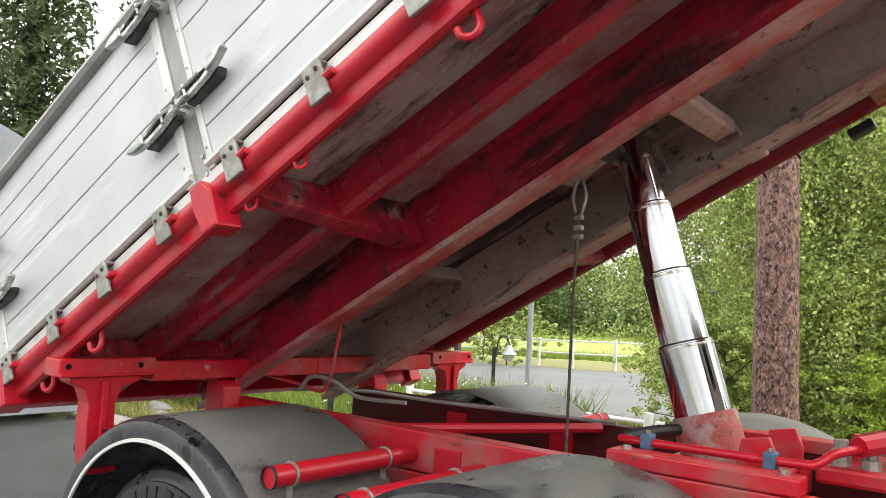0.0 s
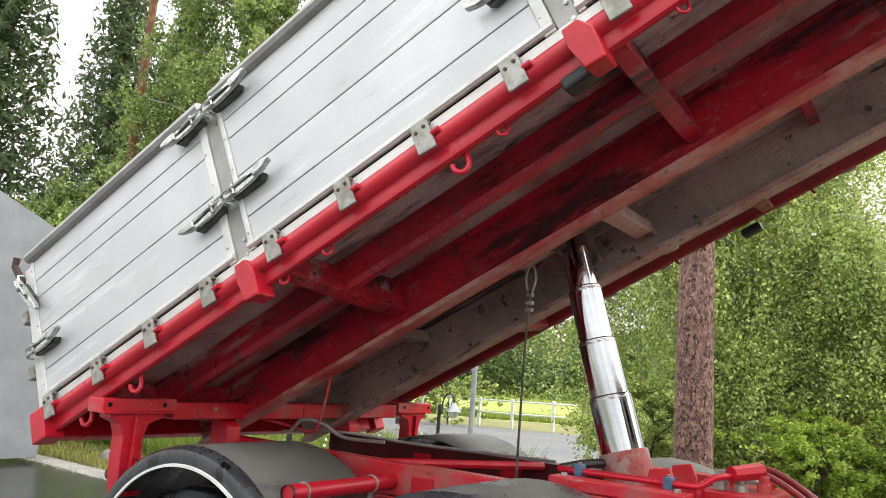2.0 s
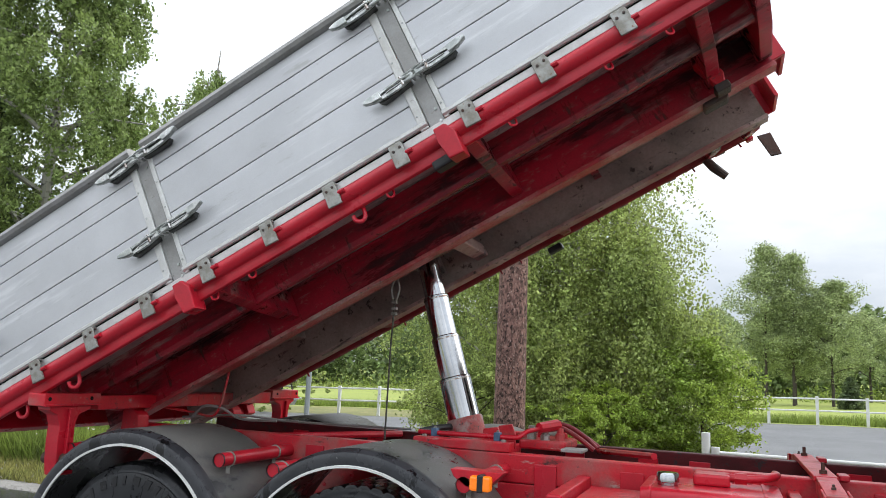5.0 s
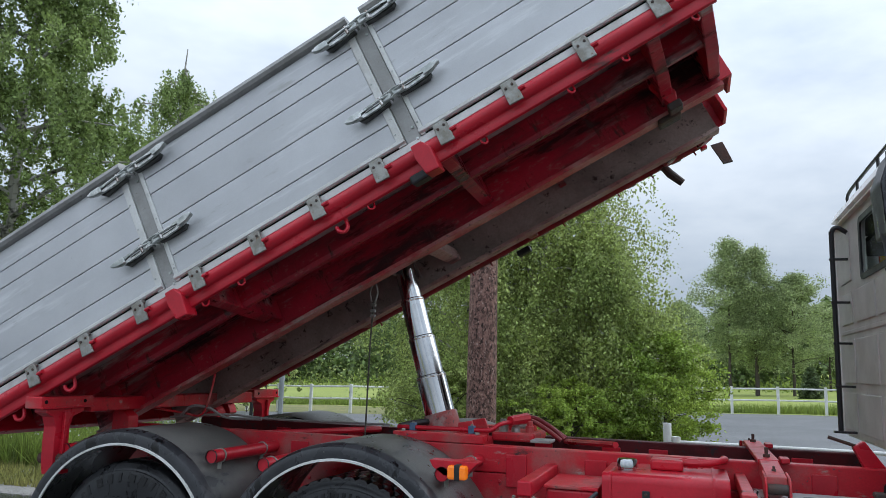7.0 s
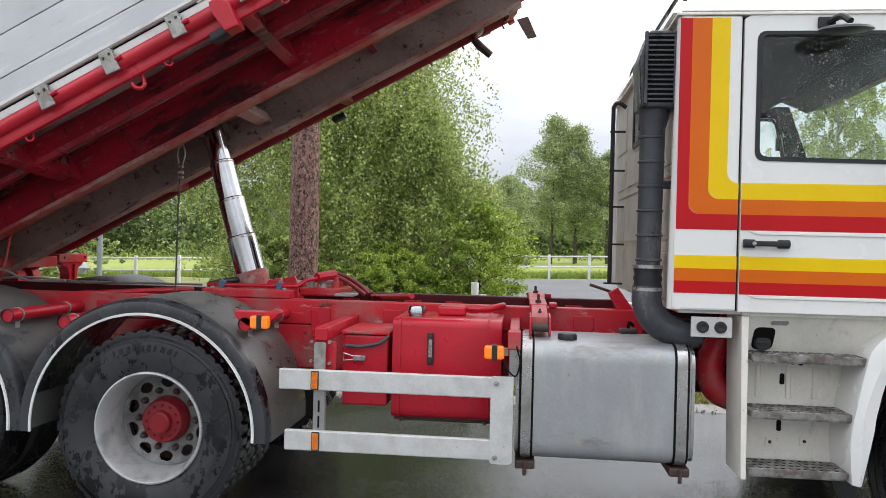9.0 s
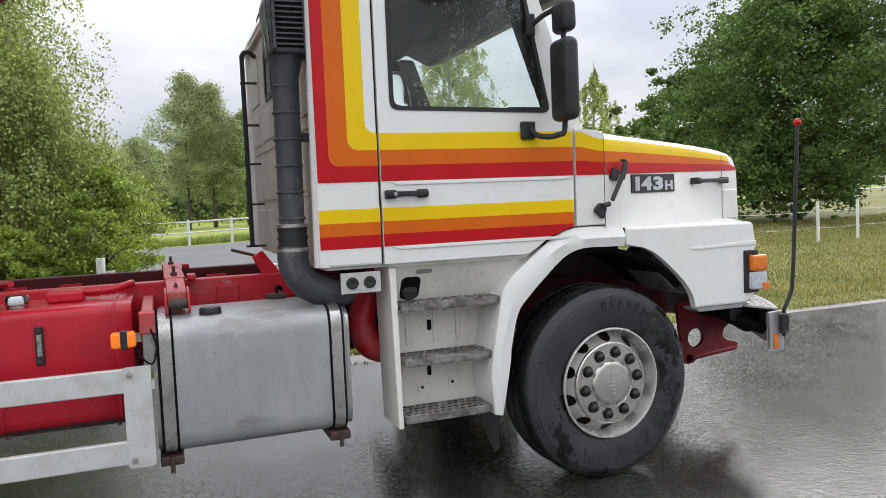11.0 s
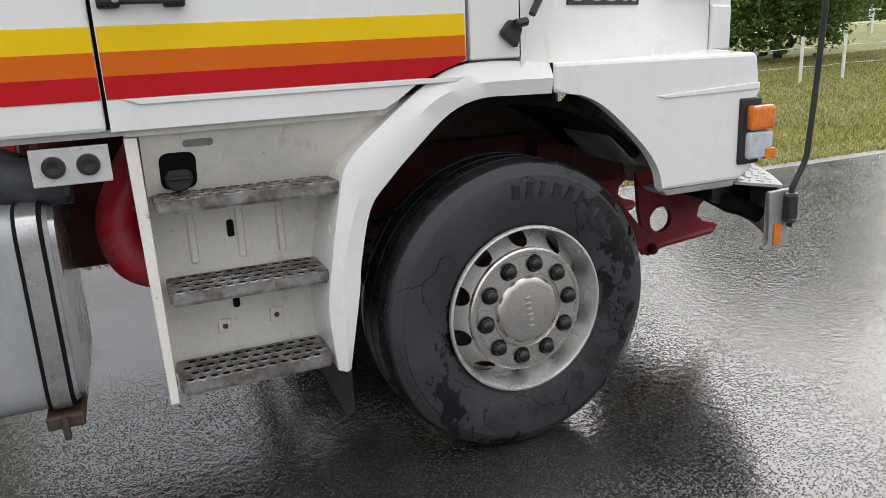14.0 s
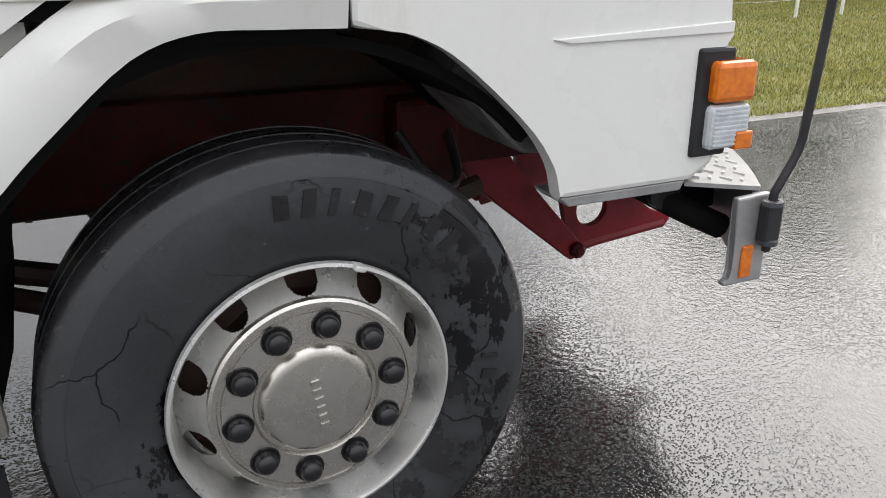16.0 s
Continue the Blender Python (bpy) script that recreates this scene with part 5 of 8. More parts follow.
    part("kerb_arm", tubed(curve_pts([(-0.86, -1.25, 2.645), (-0.82, -1.32, 2.66), (-0.80, -1.38, 2.62)], 5), 0.016, 8), PLASTIC, d, "", mm)
    part("kerb_arm_foot", boxed(-0.90, -0.82, -1.27, -1.25, 2.62, 2.675, bevel=0.006), PLASTIC, d, "", mm)
# inside of the cab
for s, nm in ((-0.62, "passenger_seat"), (0.62, "driver_seat")):
    st = part(nm, boxed(-1.35, -1.22, s - 0.24, s + 0.24, 1.55, 2.16, bevel=0.05), LEATHER, cab, "dark seat")
    part("seat_cushion", boxed(-1.30, -0.80, s - 0.25, s + 0.25, 1.45, 1.60, bevel=0.05), LEATHER, cab)
part("dashboard", boxed(-0.55, -0.22, -1.15, 1.15, 1.60, 2.00, bevel=0.05), LEATHER, cab)
wheel_m = move(-0.66, 0.62, 1.98) @ Matrix.Rotation(radians(-50), 4, "Y") @ Matrix.Rotation(radians(90), 4, "X")
part("steering_wheel", lathed([(0.21, 0.0), (0.222, -0.012), (0.234, 0.0), (0.222, 0.012), (0.21, 0.0)], 32, m=wheel_m), LEATHER, cab, smooth=True)
part("bunk_post", boxed(-1.12, -1.04, 0.95, 1.1, 1.9, 2.68, bevel=0.02), LEATHER, cab)
part("head_shelf", boxed(-1.45, -1.12, -1.15, 1.15, 2.50, 2.53), LEATHER, cab)
# roof gear
visor = part("sun_visor", prismed([(-0.40, 2.80), (-0.30, 2.83), (0.045, 2.675), (-0.02, 2.655), (-0.12, 2.625), (-0.37, 2.735)], -1.06, 1.06, bevel=0.006), PLASTIC, cab, "dark grey sun visor")
beacon = part("beacon", lathed([(0.07, 0), (0.075, 0.03), (0.06, 0.10), (0.02, 0.115), (0.001, 0.116)], 20, m=move(-0.55, -0.93, 2.818) @ Matrix.Rotation(radians(90), 4, "X")), PLASTIC, cab, "dark roof lamp with red lens", smooth=True)
part("beacon_lens", boxed(-0.545, -0.480, -1.015, -0.93, 2.84, 2.915, bevel=0.012), STRIPE_RED, cab)
part("roof_rail", tubed(curve_pts([(-1.45, 0.95, 2.81), (-1.47, 0.93, 2.90), (-1.47, 0.4, 2.92), (-1.47, -0.4, 2.92), (-1.47, -0.93, 2.90), (-1.45, -0.95, 2.81)], 6), 0.011, 8), PLASTIC, cab, "black roof rail", smooth=True)
for py in (-0.6, 0.0, 0.6):
    part("rail_post", tubed([(-1.47, py, 2.79), (-1.47, py, 2.92)], 0.010, 6), PLASTIC, cab)
lad = part("cab_ladder_pipe", tubed(curve_pts([(-1.525, 0.72, 2.60), (-1.58, 0.72, 2.635), (-1.615, 0.72, 2.61), (-1.620, 0.72, 2.5), (-1.620, 0.72, 1.6), (-1.620, 0.72, 1.29)], 6), 0.016, 8), PLASTIC, truck, "black bent pipe behind the cab", smooth=True)
for lz in (2.42, 2.13, 1.86, 1.58):
    part("pipe_clip", boxed(-1.64, -1.522, 0.705, 0.735, lz - 0.007, lz + 0.007), PLASTIC, lad)
part("pipe_foot", boxed(-1.66, -1.53, 0.69, 0.75, 1.282, 1.295), PLASTIC, lad)
tilt = part("cab_stay", prismed([(-1.75, 1.282), (-1.695, 1.316), (-1.60, 1.185), (-1.70, 1.176)], -0.40, -0.34, bevel=0.006), RED, truck, "red cab stay plate")
part("stay_lever", tubed([(-1.73, -0.37, 1.286), (-1.86, -0.37, 1.326)], 0.010, 6), OLD_STEEL, tilt)

# air intake behind the cab
AX, AY = -1.62, -1.06
air = part("air_intake", prismed([(-1.70, 2.26), (-1.53, 2.26), (-1.53, 2.63), (-1.56, 2.645), (-1.665, 2.645), (-1.715, 2.50)], -1.165, -0.93, bevel=0.012), GREY_PLASTIC, truck, "dark grey plastic air intake stack with louvres")
part("louvre_recess", boxed(-1.672, -1.548, -1.172, -1.164, 2.285, 2.625), DARK, air)
for k in range(14):
    part("louvre", boxed(-1.674, -1.546, -1.182, -1.166, 2.292 + 0.0243 * k, 2.301 + 0.0243 * k, bevel=0.002), GREY_PLASTIC, air)
for lx in (-1.682, -1.540):
    part("louvre_frame", boxed(lx - 0.008, lx + 0.008, -1.184, -1.16, 2.275, 2.635, bevel=0.003), GREY_PLASTIC, air)
part("intake_duct", tubed([(AX, AY, 2.28), (AX, AY, 2.22), (AX - 0.004, AY, 2.16), (AX - 0.01, AY, 1.42)], [0.085, 0.075, 0.064, 0.060], 20), GREY_PLASTIC, air, "ribbed intake duct", smooth=True)
for k in range(6):
    part("duct_rib", lathed([(0.060, -0.008), (0.068, -0.004), (0.068, 0.004), (0.060, 0.008)], 20, m=move(AX - 0.008, AY, 2.12 - 0.125 * k) @ Matrix.Rotation(radians(90), 4, "X")), GREY_PLASTIC, air, smooth=True)
part("duct_sleeve", lathed([(0.066, -0.055), (0.074, -0.05), (0.068, -0.02), (0.074, 0.0), (0.068, 0.02), (0.074, 0.05), (0.066, 0.055)], 24, m=move(AX - 0.01, AY, 1.40) @ Matrix.Rotation(radians(90), 4, "X")), PLASTIC, air, "rubber sleeve", smooth=True)
part("intake_elbow", tubed(curve_pts([(AX - 0.01, AY, 1.36), (AX - 0.01, AY, 1.27), (AX + 0.04, AY, 1.18), (AX + 0.14, AY, 1.13), (AX + 0.26, AY, 1.125)], 6), 0.075, 20), GREY_PLASTIC, air, "grey plastic elbow", smooth=True)
for cz in (1.46, 1.345):
    part("hose_clamp", lathed([(0.066, -0.010), (0.077, -0.008), (0.077, 0.008), (0.066, 0.010)], 24, m=move(AX - 0.01, AY, cz) @ Matrix.Rotation(radians(90), 4, "X")), STRAP, air, "rusty hose clamp", smooth=True)
part("duct_bracket", boxed(-1.60, -1.50, -1.08, -1.04, 1.86, 1.90, bevel=0.006), PLASTIC, air)

# step housing, plates and three steps
steps = part("step_housing", boxed(-1.185, -0.60, -0.985, -0.960, 0.44, 1.25), WHITE_OLD, truck, "scuffed white entry step housing")
part("side_plate", prismed([(-1.205, 1.235), (-1.170, 1.235), (-1.165, 0.44), (-1.190, 0.44)], -1.225, -0.955, bevel=0.004), WHITE_OLD, steps, "white side plate with chipped edge")
part("plate_top", boxed(-1.20, -0.45, -1.215, -0.96, 1.238, 1.2575), WHITE_OLD, steps)


def sloped(bm):
    """Leans a panel outwards towards its top."""
    for v in bm.verts:
        v.co.y -= (v.co.z - 1.05) * 0.58
    return bm


part("upper_panel", sloped(prismed([(-1.165, 1.238), (-0.42, 1.238), (-0.56, 1.12), (-0.61, 1.045), (-1.165, 1.045)], -1.085, -1.070)), WHITE_OLD, steps)
part("panel_slot", sloped(prismed(rounded([(-1.052, 1.192), (-0.968, 1.192), (-0.968, 1.214), (-1.052, 1.214)], 0.009), -1.089, -1.084, bevel=0.002)), ALU_DULL, steps)
part("filler_hole", sloped(prismed(rounded([(-1.122, 1.062), (-1.020, 1.062), (-1.020, 1.178), (-1.122, 1.178)], 0.03), -1.0875, -1.084)), DARK, steps)
part("filler_knob", lathed([(0.040, 0.006), (0.040, -0.012), (0.035, -0.018), (0.001, -0.019)], 24, m=move(-1.072, -1.112, 1.098)), PLASTIC, steps, "black filler cap", smooth=True)
part("knob_grip", boxed(-1.104, -1.040, -1.138, -1.128, 1.093, 1.104, bevel=0.004), PLASTIC, steps)
for sx0, sx1, top in ((-1.152, -0.615, 1.050), (-1.148, -0.674, 0.774), (-1.155, -0.686, 0.494)):
    bm = bmesh.new()
    pts = rounded([(sx0, -1.222), (sx1, -1.222), (sx1, -1.02), (sx0, -1.02)], 0.02, 3)
    va = [bm.verts.new((x, y, top - 0.028)) for x, y in pts]
    vb = [bm.verts.new((x, y, top)) for x, y in pts]
    bm.faces.new(va)
    bm.faces.new(vb)
    for i in range(len(pts)):
        j = (i + 1) % len(pts)
        bm.faces.new((va[i], va[j], vb[j], vb[i]))
    tr = part("step_tread", bm, TREAD, steps, "perforated worn metal step")
    bm = bmesh.new()
    dark = []
    n = 12
    for r in range(4):
        for c in range(n):
            hx = sx0 + 0.03 + (sx1 - sx0 - 0.06) * (c + (0.5 if r % 2 else 0.0)) / (n - 0.5)
            hy = -1.195 + 0.048 * r
            ring = [[bm.verts.new((hx + q * math.cos(k * math.tau / 10), hy + q * math.sin(k * math.tau / 10), top + hz)) for k in range(10)] for q, hz in ((0.0185, 0.0), (0.0155, 0.004), (0.0130, 0.0035), (0.0130, 0.001))]
            for a, b in zip(ring, ring[1:]):
                for k in range(10):
                    bm.faces.new((a[k], a[(k + 1) % 10], b[(k + 1) % 10], b[k]))
            dark.append(bm.faces.new(ring[-1]))
    for f in dark:
        f.material_index = 1
    part("dimpled_surface", bm, (TREAD, DARK), steps)["kind"] = "stuff"
    part("step_underlip", boxed(sx0 + 0.01, sx1 - 0.01, -1.215, -1.195, top - 0.038, top - 0.028), TREAD, steps)
for hx, hz in ((-0.93, 0.90), (-0.94, 0.66), (-0.84, 1.0)):
    part("panel_hole", prismed(rounded([(hx - 0.011, hz - 0.028), (hx + 0.011, hz - 0.028), (hx + 0.011, hz + 0.028), (hx - 0.011, hz + 0.028)], 0.009), -0.990, -0.9845), DARK, steps)
for hx, hz in ((-0.985, 0.575), (-0.815, 0.585), (-0.98, 0.985), (-0.88, 0.985)):
    part("panel_bracket", boxed(hx - 0.022, hx + 0.022, -0.995, -0.985, hz - 0.024, hz + 0.024, bevel=0.003), WHITE_OLD, steps)
    part("panel_bolt", lathed([(0.009, 0), (0.008, -0.006), (0.0005, -0.007)], 8, m=move(hx, -0.995, hz)), OLD_STEEL, steps)
for px in (-1.05, -0.90, -0.77):
    part("pressed_rib", boxed(px - 0.012, px + 0.012, -0.992, -0.985, 0.80, 0.97, bevel=0.006), WHITE_OLD, steps)
part("mud_flap", prismed([(-0.72, 0.44), (-0.60, 0.44), (-0.60, 0.22), (-0.63, 0.20)], -1.10, -1.092), PLASTIC, steps)
box_sock = part("socket_plate", boxed(-1.44, -1.245, -1.215, -1.20, 1.125, 1.225, bevel=0.003), ALU_TRIM, truck, "aluminium plate with two sockets")
for hx in (-1.385, -1.30):
    part("socket", lathed([(0.030, 0), (0.028, -0.012), (0.018, -0.013), (0.0005, -0.010)], 18, m=move(hx, -1.215, 1.175)), PLASTIC, box_sock)
part("intercooler_pipe", tubed(curve_pts([(-1.12, -0.80, 1.18), (-1.20, -0.82, 1.06), (-1.255, -0.84, 0.93), (-1.22, -0.86, 0.81), (-1.10, -0.86, 0.76)], 7), 0.075, 18), RED_WORN, truck, "fat red charge-air pipe", smooth=True)
# unseen block, added to stop light leaking into the front wheel wells
part("engine_block", boxed(-1.3, 0.7, -0.34, 0.34, 0.70, 1.34, bevel=0.04), OLD_STEEL, truck, "dark engine and gearbox block")
part("inner_side", boxed(-1.50, -0.75, -0.62, -0.46, 0.74, 1.2, bevel=0.03), RED_SHADED, truck, "dark unit behind the steps")

# bonnet: its sides run in towards the grille
BSLOPE = 0.462
BCOS = 1 / math.hypot(1, BSLOPE)
side_y = lambda x: 1.25 - BSLOPE * max(0.0, x)
TOPX, TOPZ = (0.003, 0.208, 0.446, 0.714, 1.016, 1.287, 1.40, 1.465, 1.50), (1.880, 1.868, 1.858, 1.847, 1.832, 1.812, 1.797, 1.772, 1.722)
top_z = lambda x: float(np.interp(x, TOPX, TOPZ))
bm = bmesh.new()
rings = []
for x in TOPX:
    y, t = side_y(x), top_z(x)
    half = [(-y, 1.340), (-y, 1.60), (-y + 0.004, t - 0.058), (-y + 0.010, t - 0.034), (-y + 0.026, t - 0.014), (-y + 0.07, t), (-y * 0.5, t + 0.03)]
    full = half + [(-a, b) for a, b in reversed(half)]
    rings.append([bm.verts.new((x, a, b)) for a, b in full])
for a, b in zip(rings, rings[1:]):
    for i in range(len(a) - 1):
        bm.faces.new((a[i], a[i + 1], b[i + 1], b[i]))
bm.faces.new(rings[-1])
bm.faces.new(rings[0][::-1])
bonnet = part("bonnet", bm, WHITE, truck, "white bonnet with tapering stripes", smooth=True)
BONNET_LINES = (lambda x: 1.838 - 0.012 * x - 0.030 * x * x, lambda x: 1.775 - 0.008 * x - 0.016 * x * x, lambda x: 1.716 - 0.004 * x * x, lambda x: 1.651 + 0.014 * x)


def bonnet_side(x, z, out=0.0035):
    """A point on the rounded side of the bonnet."""
    d = top_z(x) - z
    inset = float(np.interp(d, (0.0, 0.014, 0.034, 0.058, 0.3), (0.07, 0.026, 0.010, 0.004, 0.0)))
    return (x + out * BCOS * BSLOPE, -(side_y(x) - inset) - out, z)


def on_bonnet(mirrored):
    """The bonnet's side as a plane: x along it from the cab, y into it."""
    m = move(0, -1.25, 0) @ Matrix.Rotation(math.atan(BSLOPE), 4, "Z")
    return MIRROR @ m if mirrored else m


for s in (-1, 1):
    mm = None if s < 0 else MIRROR
    bs = on_bonnet(s > 0)
    xs = [0.004 + (1.492 - 0.004) * k / 14 for k in range(15)]
    cowl = ((1.880, 1.800), (1.800, 1.727), (1.727, 1.652))
    for i, mat in enumerate((YELLOW, ORANGE, STRIPE_RED)):
        bm = bmesh.new()
        rows = []
        for r in range(6):
            f = r / 5
            rows.append([bm.verts.new(bonnet_side(x, BONNET_LINES[i](x) * (1 - f) + BONNET_LINES[i + 1](x) * f)) for x in xs])
        for a, b in zip(rows, rows[1:]):
            for k in range(len(xs) - 1):
                bm.faces.new((a[k], a[k + 1], b[k + 1], b[k]))
        steps_n = 6
        up, dn = [], []
        for k in range(steps_n + 1):
            f = k / steps_n
            g = f * f * (3 - 2 * f)
            x = -0.172 + 0.170 * f
            up.append(bm.verts.new((x, -1.2535, cowl[i][0] + (BONNET_LINES[i](0) - cowl[i][0]) * g)))
            dn.append(bm.verts.new((x, -1.2535, cowl[i][1] + (BONNET_LINES[i + 1](0) - cowl[i][1]) * g)))
        for k in range(steps_n):
            bm.faces.new((up[k], up[k + 1], dn[k + 1], dn[k]))
        part("bonnet_stripe", bm, mat, bonnet, "", mm, smooth=True)
    part("bonnet_joint", boxed(-0.001, 0.004, -1.2475, -1.19, 1.39, 1.872), DARK, bonnet, "", mm)
    part("front_joint", boxed(1.417, 1.4205, -0.0015, 0.02, 1.345, 1.768), GREY_PLASTIC, bonnet, "", bs)
    part("front_swage", boxed(1.424, 1.64, -0.012, 0.01, 1.345, 1.545, bevel=0.009), WHITE, bonnet, "", bs)
    bz = part("model_badge", boxed(0.266, 0.758, -0.007, 0.004, 1.545, 1.650, bevel=0.002), PLASTIC, bonnet, "black model badge with light characters", bs)
    part("bonnet_handle", boxed(0.985, 1.405, -0.056, -0.038, 1.592, 1.618, bevel=0.006), PLASTIC, bonnet, "black bonnet handle", bs)
    for hx in (1.0, 1.39):
        part("handle_foot", boxed(hx - 0.030, hx + 0.030, -0.052, 0.0, 1.584, 1.626, bevel=0.008), PLASTIC, bonnet, "", bs)
    part("bonnet_strut", tubed([(0.158, -0.030, 1.716), (0.125, -0.034, 1.640), (0.020, -0.034, 1.515)], [0.010, 0.013, 0.012], 8), PLASTIC, bonnet, "black rubber bonnet catch", bs, smooth=True)
    part("strut_grip", tubed(curve_pts([(0.150, -0.012, 1.726), (0.170, -0.030, 1.722), (0.160, -0.034, 1.690), (0.120, -0.036, 1.625)], 4), [0.008] * 8 + [0.014] * 5, 8), PLASTIC, bonnet, "", bs, smooth=True)
    part("strut_head", prismed(rounded([(0.040, 1.632), (0.095, 1.612), (0.130, 1.665), (0.075, 1.690)], 0.012, 3), -0.022, 0.004, bevel=0.004), PLASTIC, bonnet, "", bs)
    part("strut_foot", prismed(rounded([(-0.080, 1.462), (-0.022, 1.412), (0.0, 1.478), (-0.042, 1.505)], 0.014, 3), -1.276, -1.248, bevel=0.006), PLASTIC, bonnet, "", mm)
    part("strut_pin", tubed([(-0.035, -1.285, 1.487), (0.010, -1.275, 1.494)], 0.014, 8), PLASTIC, bonnet, "", mm)
    arch_in = [(-0.640, 0.445), (-0.629, 0.500), (-0.590, 0.700), (-0.578, 0.790), (-0.535, 0.958), (-0.468, 1.040), (-0.383, 1.121), (-0.255, 1.228), (-0.145, 1.266), (-0.02, 1.267), (0.114, 1.264)]
    arch_mid = [(-0.655, 0.445), (-0.650, 0.500), (-0.645, 0.700), (-0.637, 0.797), (-0.580, 0.985), (-0.520, 1.085), (-0.435, 1.170), (-0.300, 1.277), (-0.170, 1.312), (-0.03, 1.316), (0.114, 1.314)]
    arch_out = [(-0.678, 0.445), (-0.684, 0.520), (-0.690, 0.660), (-0.668, 0.800), (-0.628, 1.000), (-0.590, 1.110), (-0.462, 1.222), (-0.330, 1.318), (-0.215, 1.370), (-0.06, 1.378), (0.114, 1.362)]
    loops = []
    for line, y in ((arch_out, -0.955), (arch_out, -1.238), (arch_mid, -1.264), (arch_in, -1.250), (arch_in, -0.955)):
        loops.append([(p.x, y, p.y) for p in curve_pts([(x, z, 0) for x, z in line], 4)])
    bm = bmesh.new()
    lv = [[bm.verts.new(p) for p in lp_] for lp_ in loops]
    for a, b in zip(lv, lv[1:] + lv[:1]):
        for k in range(len(a) - 1):
            bm.faces.new((a[k], a[k + 1], b[k + 1], b[k]))
    for k in (0, -1):
        bm.faces.new([row[k] for row in lv])
    arch_p = part("wheel_arch", bm, WHITE, truck, "white plastic front wheel arch", mm, smooth=True)
    arch_in = [(p.x, p.y) for p in curve_pts([(x, z, 0) for x, z in arch_in], 3)]
    well = arc(0.0, 0.52, 0.735, 138, 42, 22)
    inner = [(x, z) for x, z in reversed(arc(0.0, 0.52, 0.71, 138, 42, 22))]
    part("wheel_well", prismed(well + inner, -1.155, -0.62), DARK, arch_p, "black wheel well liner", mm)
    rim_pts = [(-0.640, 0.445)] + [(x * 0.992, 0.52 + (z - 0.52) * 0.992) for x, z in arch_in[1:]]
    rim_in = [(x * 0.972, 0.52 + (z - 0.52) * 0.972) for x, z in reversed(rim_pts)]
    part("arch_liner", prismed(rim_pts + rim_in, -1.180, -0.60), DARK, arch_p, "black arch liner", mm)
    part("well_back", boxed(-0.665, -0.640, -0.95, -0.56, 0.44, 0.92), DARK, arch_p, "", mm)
    corner = [(0.120, 1.264), (0.19, 1.256), (0.24, 1.246), (0.317, 1.208), (0.408, 1.133), (0.505, 1.037), (0.557, 0.958), (0.572, 0.905), (0.577, 0.882), (0.935, 0.882), (1.000, 0.920), (1.008, 1.19), (1.000, 1.215), (1.012, 1.240), (0.998, 1.335), (0.985, 1.352), (0.120, 1.362)]
    corner = corner[:1] + [(p.x, p.y) for p in curve_pts([(x, z, 0) for x, z in corner[1:9]], 3)] + corner[9:]
    fc = part("front_corner", prismed(corner, -1.250, -1.205, bevel=0.014), WHITE, truck, "white front corner panel with headlamp", mm)
    part("panel_ridge", prismed([(0.54, 1.224), (1.009, 1.243), (1.009, 1.219), (0.58, 1.214)], -1.2555, -1.247, bevel=0.002), WHITE, fc, "", mm)
    bm = bmesh.new()
    shelf = [(0.010, -1.222), (0.985, -1.222), (1.31, -0.70), (1.34, -0.50), (0.30, -0.80)]
    va, vb = [bm.verts.new((x, y, 1.325)) for x, y in shelf], [bm.verts.new((x, y, 1.352)) for x, y in shelf]
    bm.faces.new(va)
    bm.faces.new(vb)
    for k in range(5):
        bm.faces.new((va[k], va[(k + 1) % 5], vb[(k + 1) % 5], vb[k]))
    bmesh.ops.bevel(bm, geom=list(bm.edges), offset=0.008, segments=2, profile=0.5, affect="EDGES")
    part("bonnet_shelf", bm, WHITE, fc, "", mm)
    part("fender_front", boxed(0.0, 0.62, -0.012, 0.012, 0.882, 1.325, bevel=0.006), WHITE, fc, "", (MIRROR if s > 0 else Matrix.Identity(4)) @ move(0.995, -1.21, 0) @ Matrix.Rotation(math.atan2(0.52, 0.325), 4, "Z"))
    part("panel_joint", boxed(0.1135, 0.1205, -1.2475, -1.20, 1.262, 1.362), DARK, fc, "", mm)
    part("headlamp_bezel", boxed(0.918, 1.02, -1.262, -1.10, 0.940, 1.188, bevel=0.008), PLASTIC, fc, "black headlamp bezel", mm)
    part("indicator_lens", boxed(0.948, 1.066, -1.290, -1.08, 1.066, 1.160, bevel=0.014), AMBER, fc, "orange indicator lens", mm)
    part("headlamp_lens", boxed(0.946, 1.064, -1.286, -1.08, 0.958, 1.062, bevel=0.014), CLEAR_LENS, fc, "clear ribbed headlamp lens", mm)
    for k in range(9):
        part("lens_rib", boxed(0.955, 1.052, -1.2885, -1.2855, 0.968 + 0.0105 * k, 0.972 + 0.0105 * k), CLEAR_LENS, fc, "", mm)
    part("parking_lens", boxed(1.020, 1.072, -1.291, -1.20, 0.955, 0.998, bevel=0.005), AMBER, fc, "", mm)
    # downward chamfer of the white panel, its shading drawn as grey paint
    part("lower_valance", prismed([(0.582, 0.8805), (0.935, 0.8805), (0.92, 0.856), (0.61, 0.856)], -1.235, -1.12, bevel=0.004), SILVER, fc, "lower edge with its shade painted grey", mm)
    part("arch_splash", prismed([(0.37, 1.15), (0.46, 1.05), (0.55, 0.96), (0.68, 0.945), (0.70, 1.22), (0.47, 1.24)], -1.12, -0.80, bevel=0.01), RIM_DEEP, fc, "", mm)
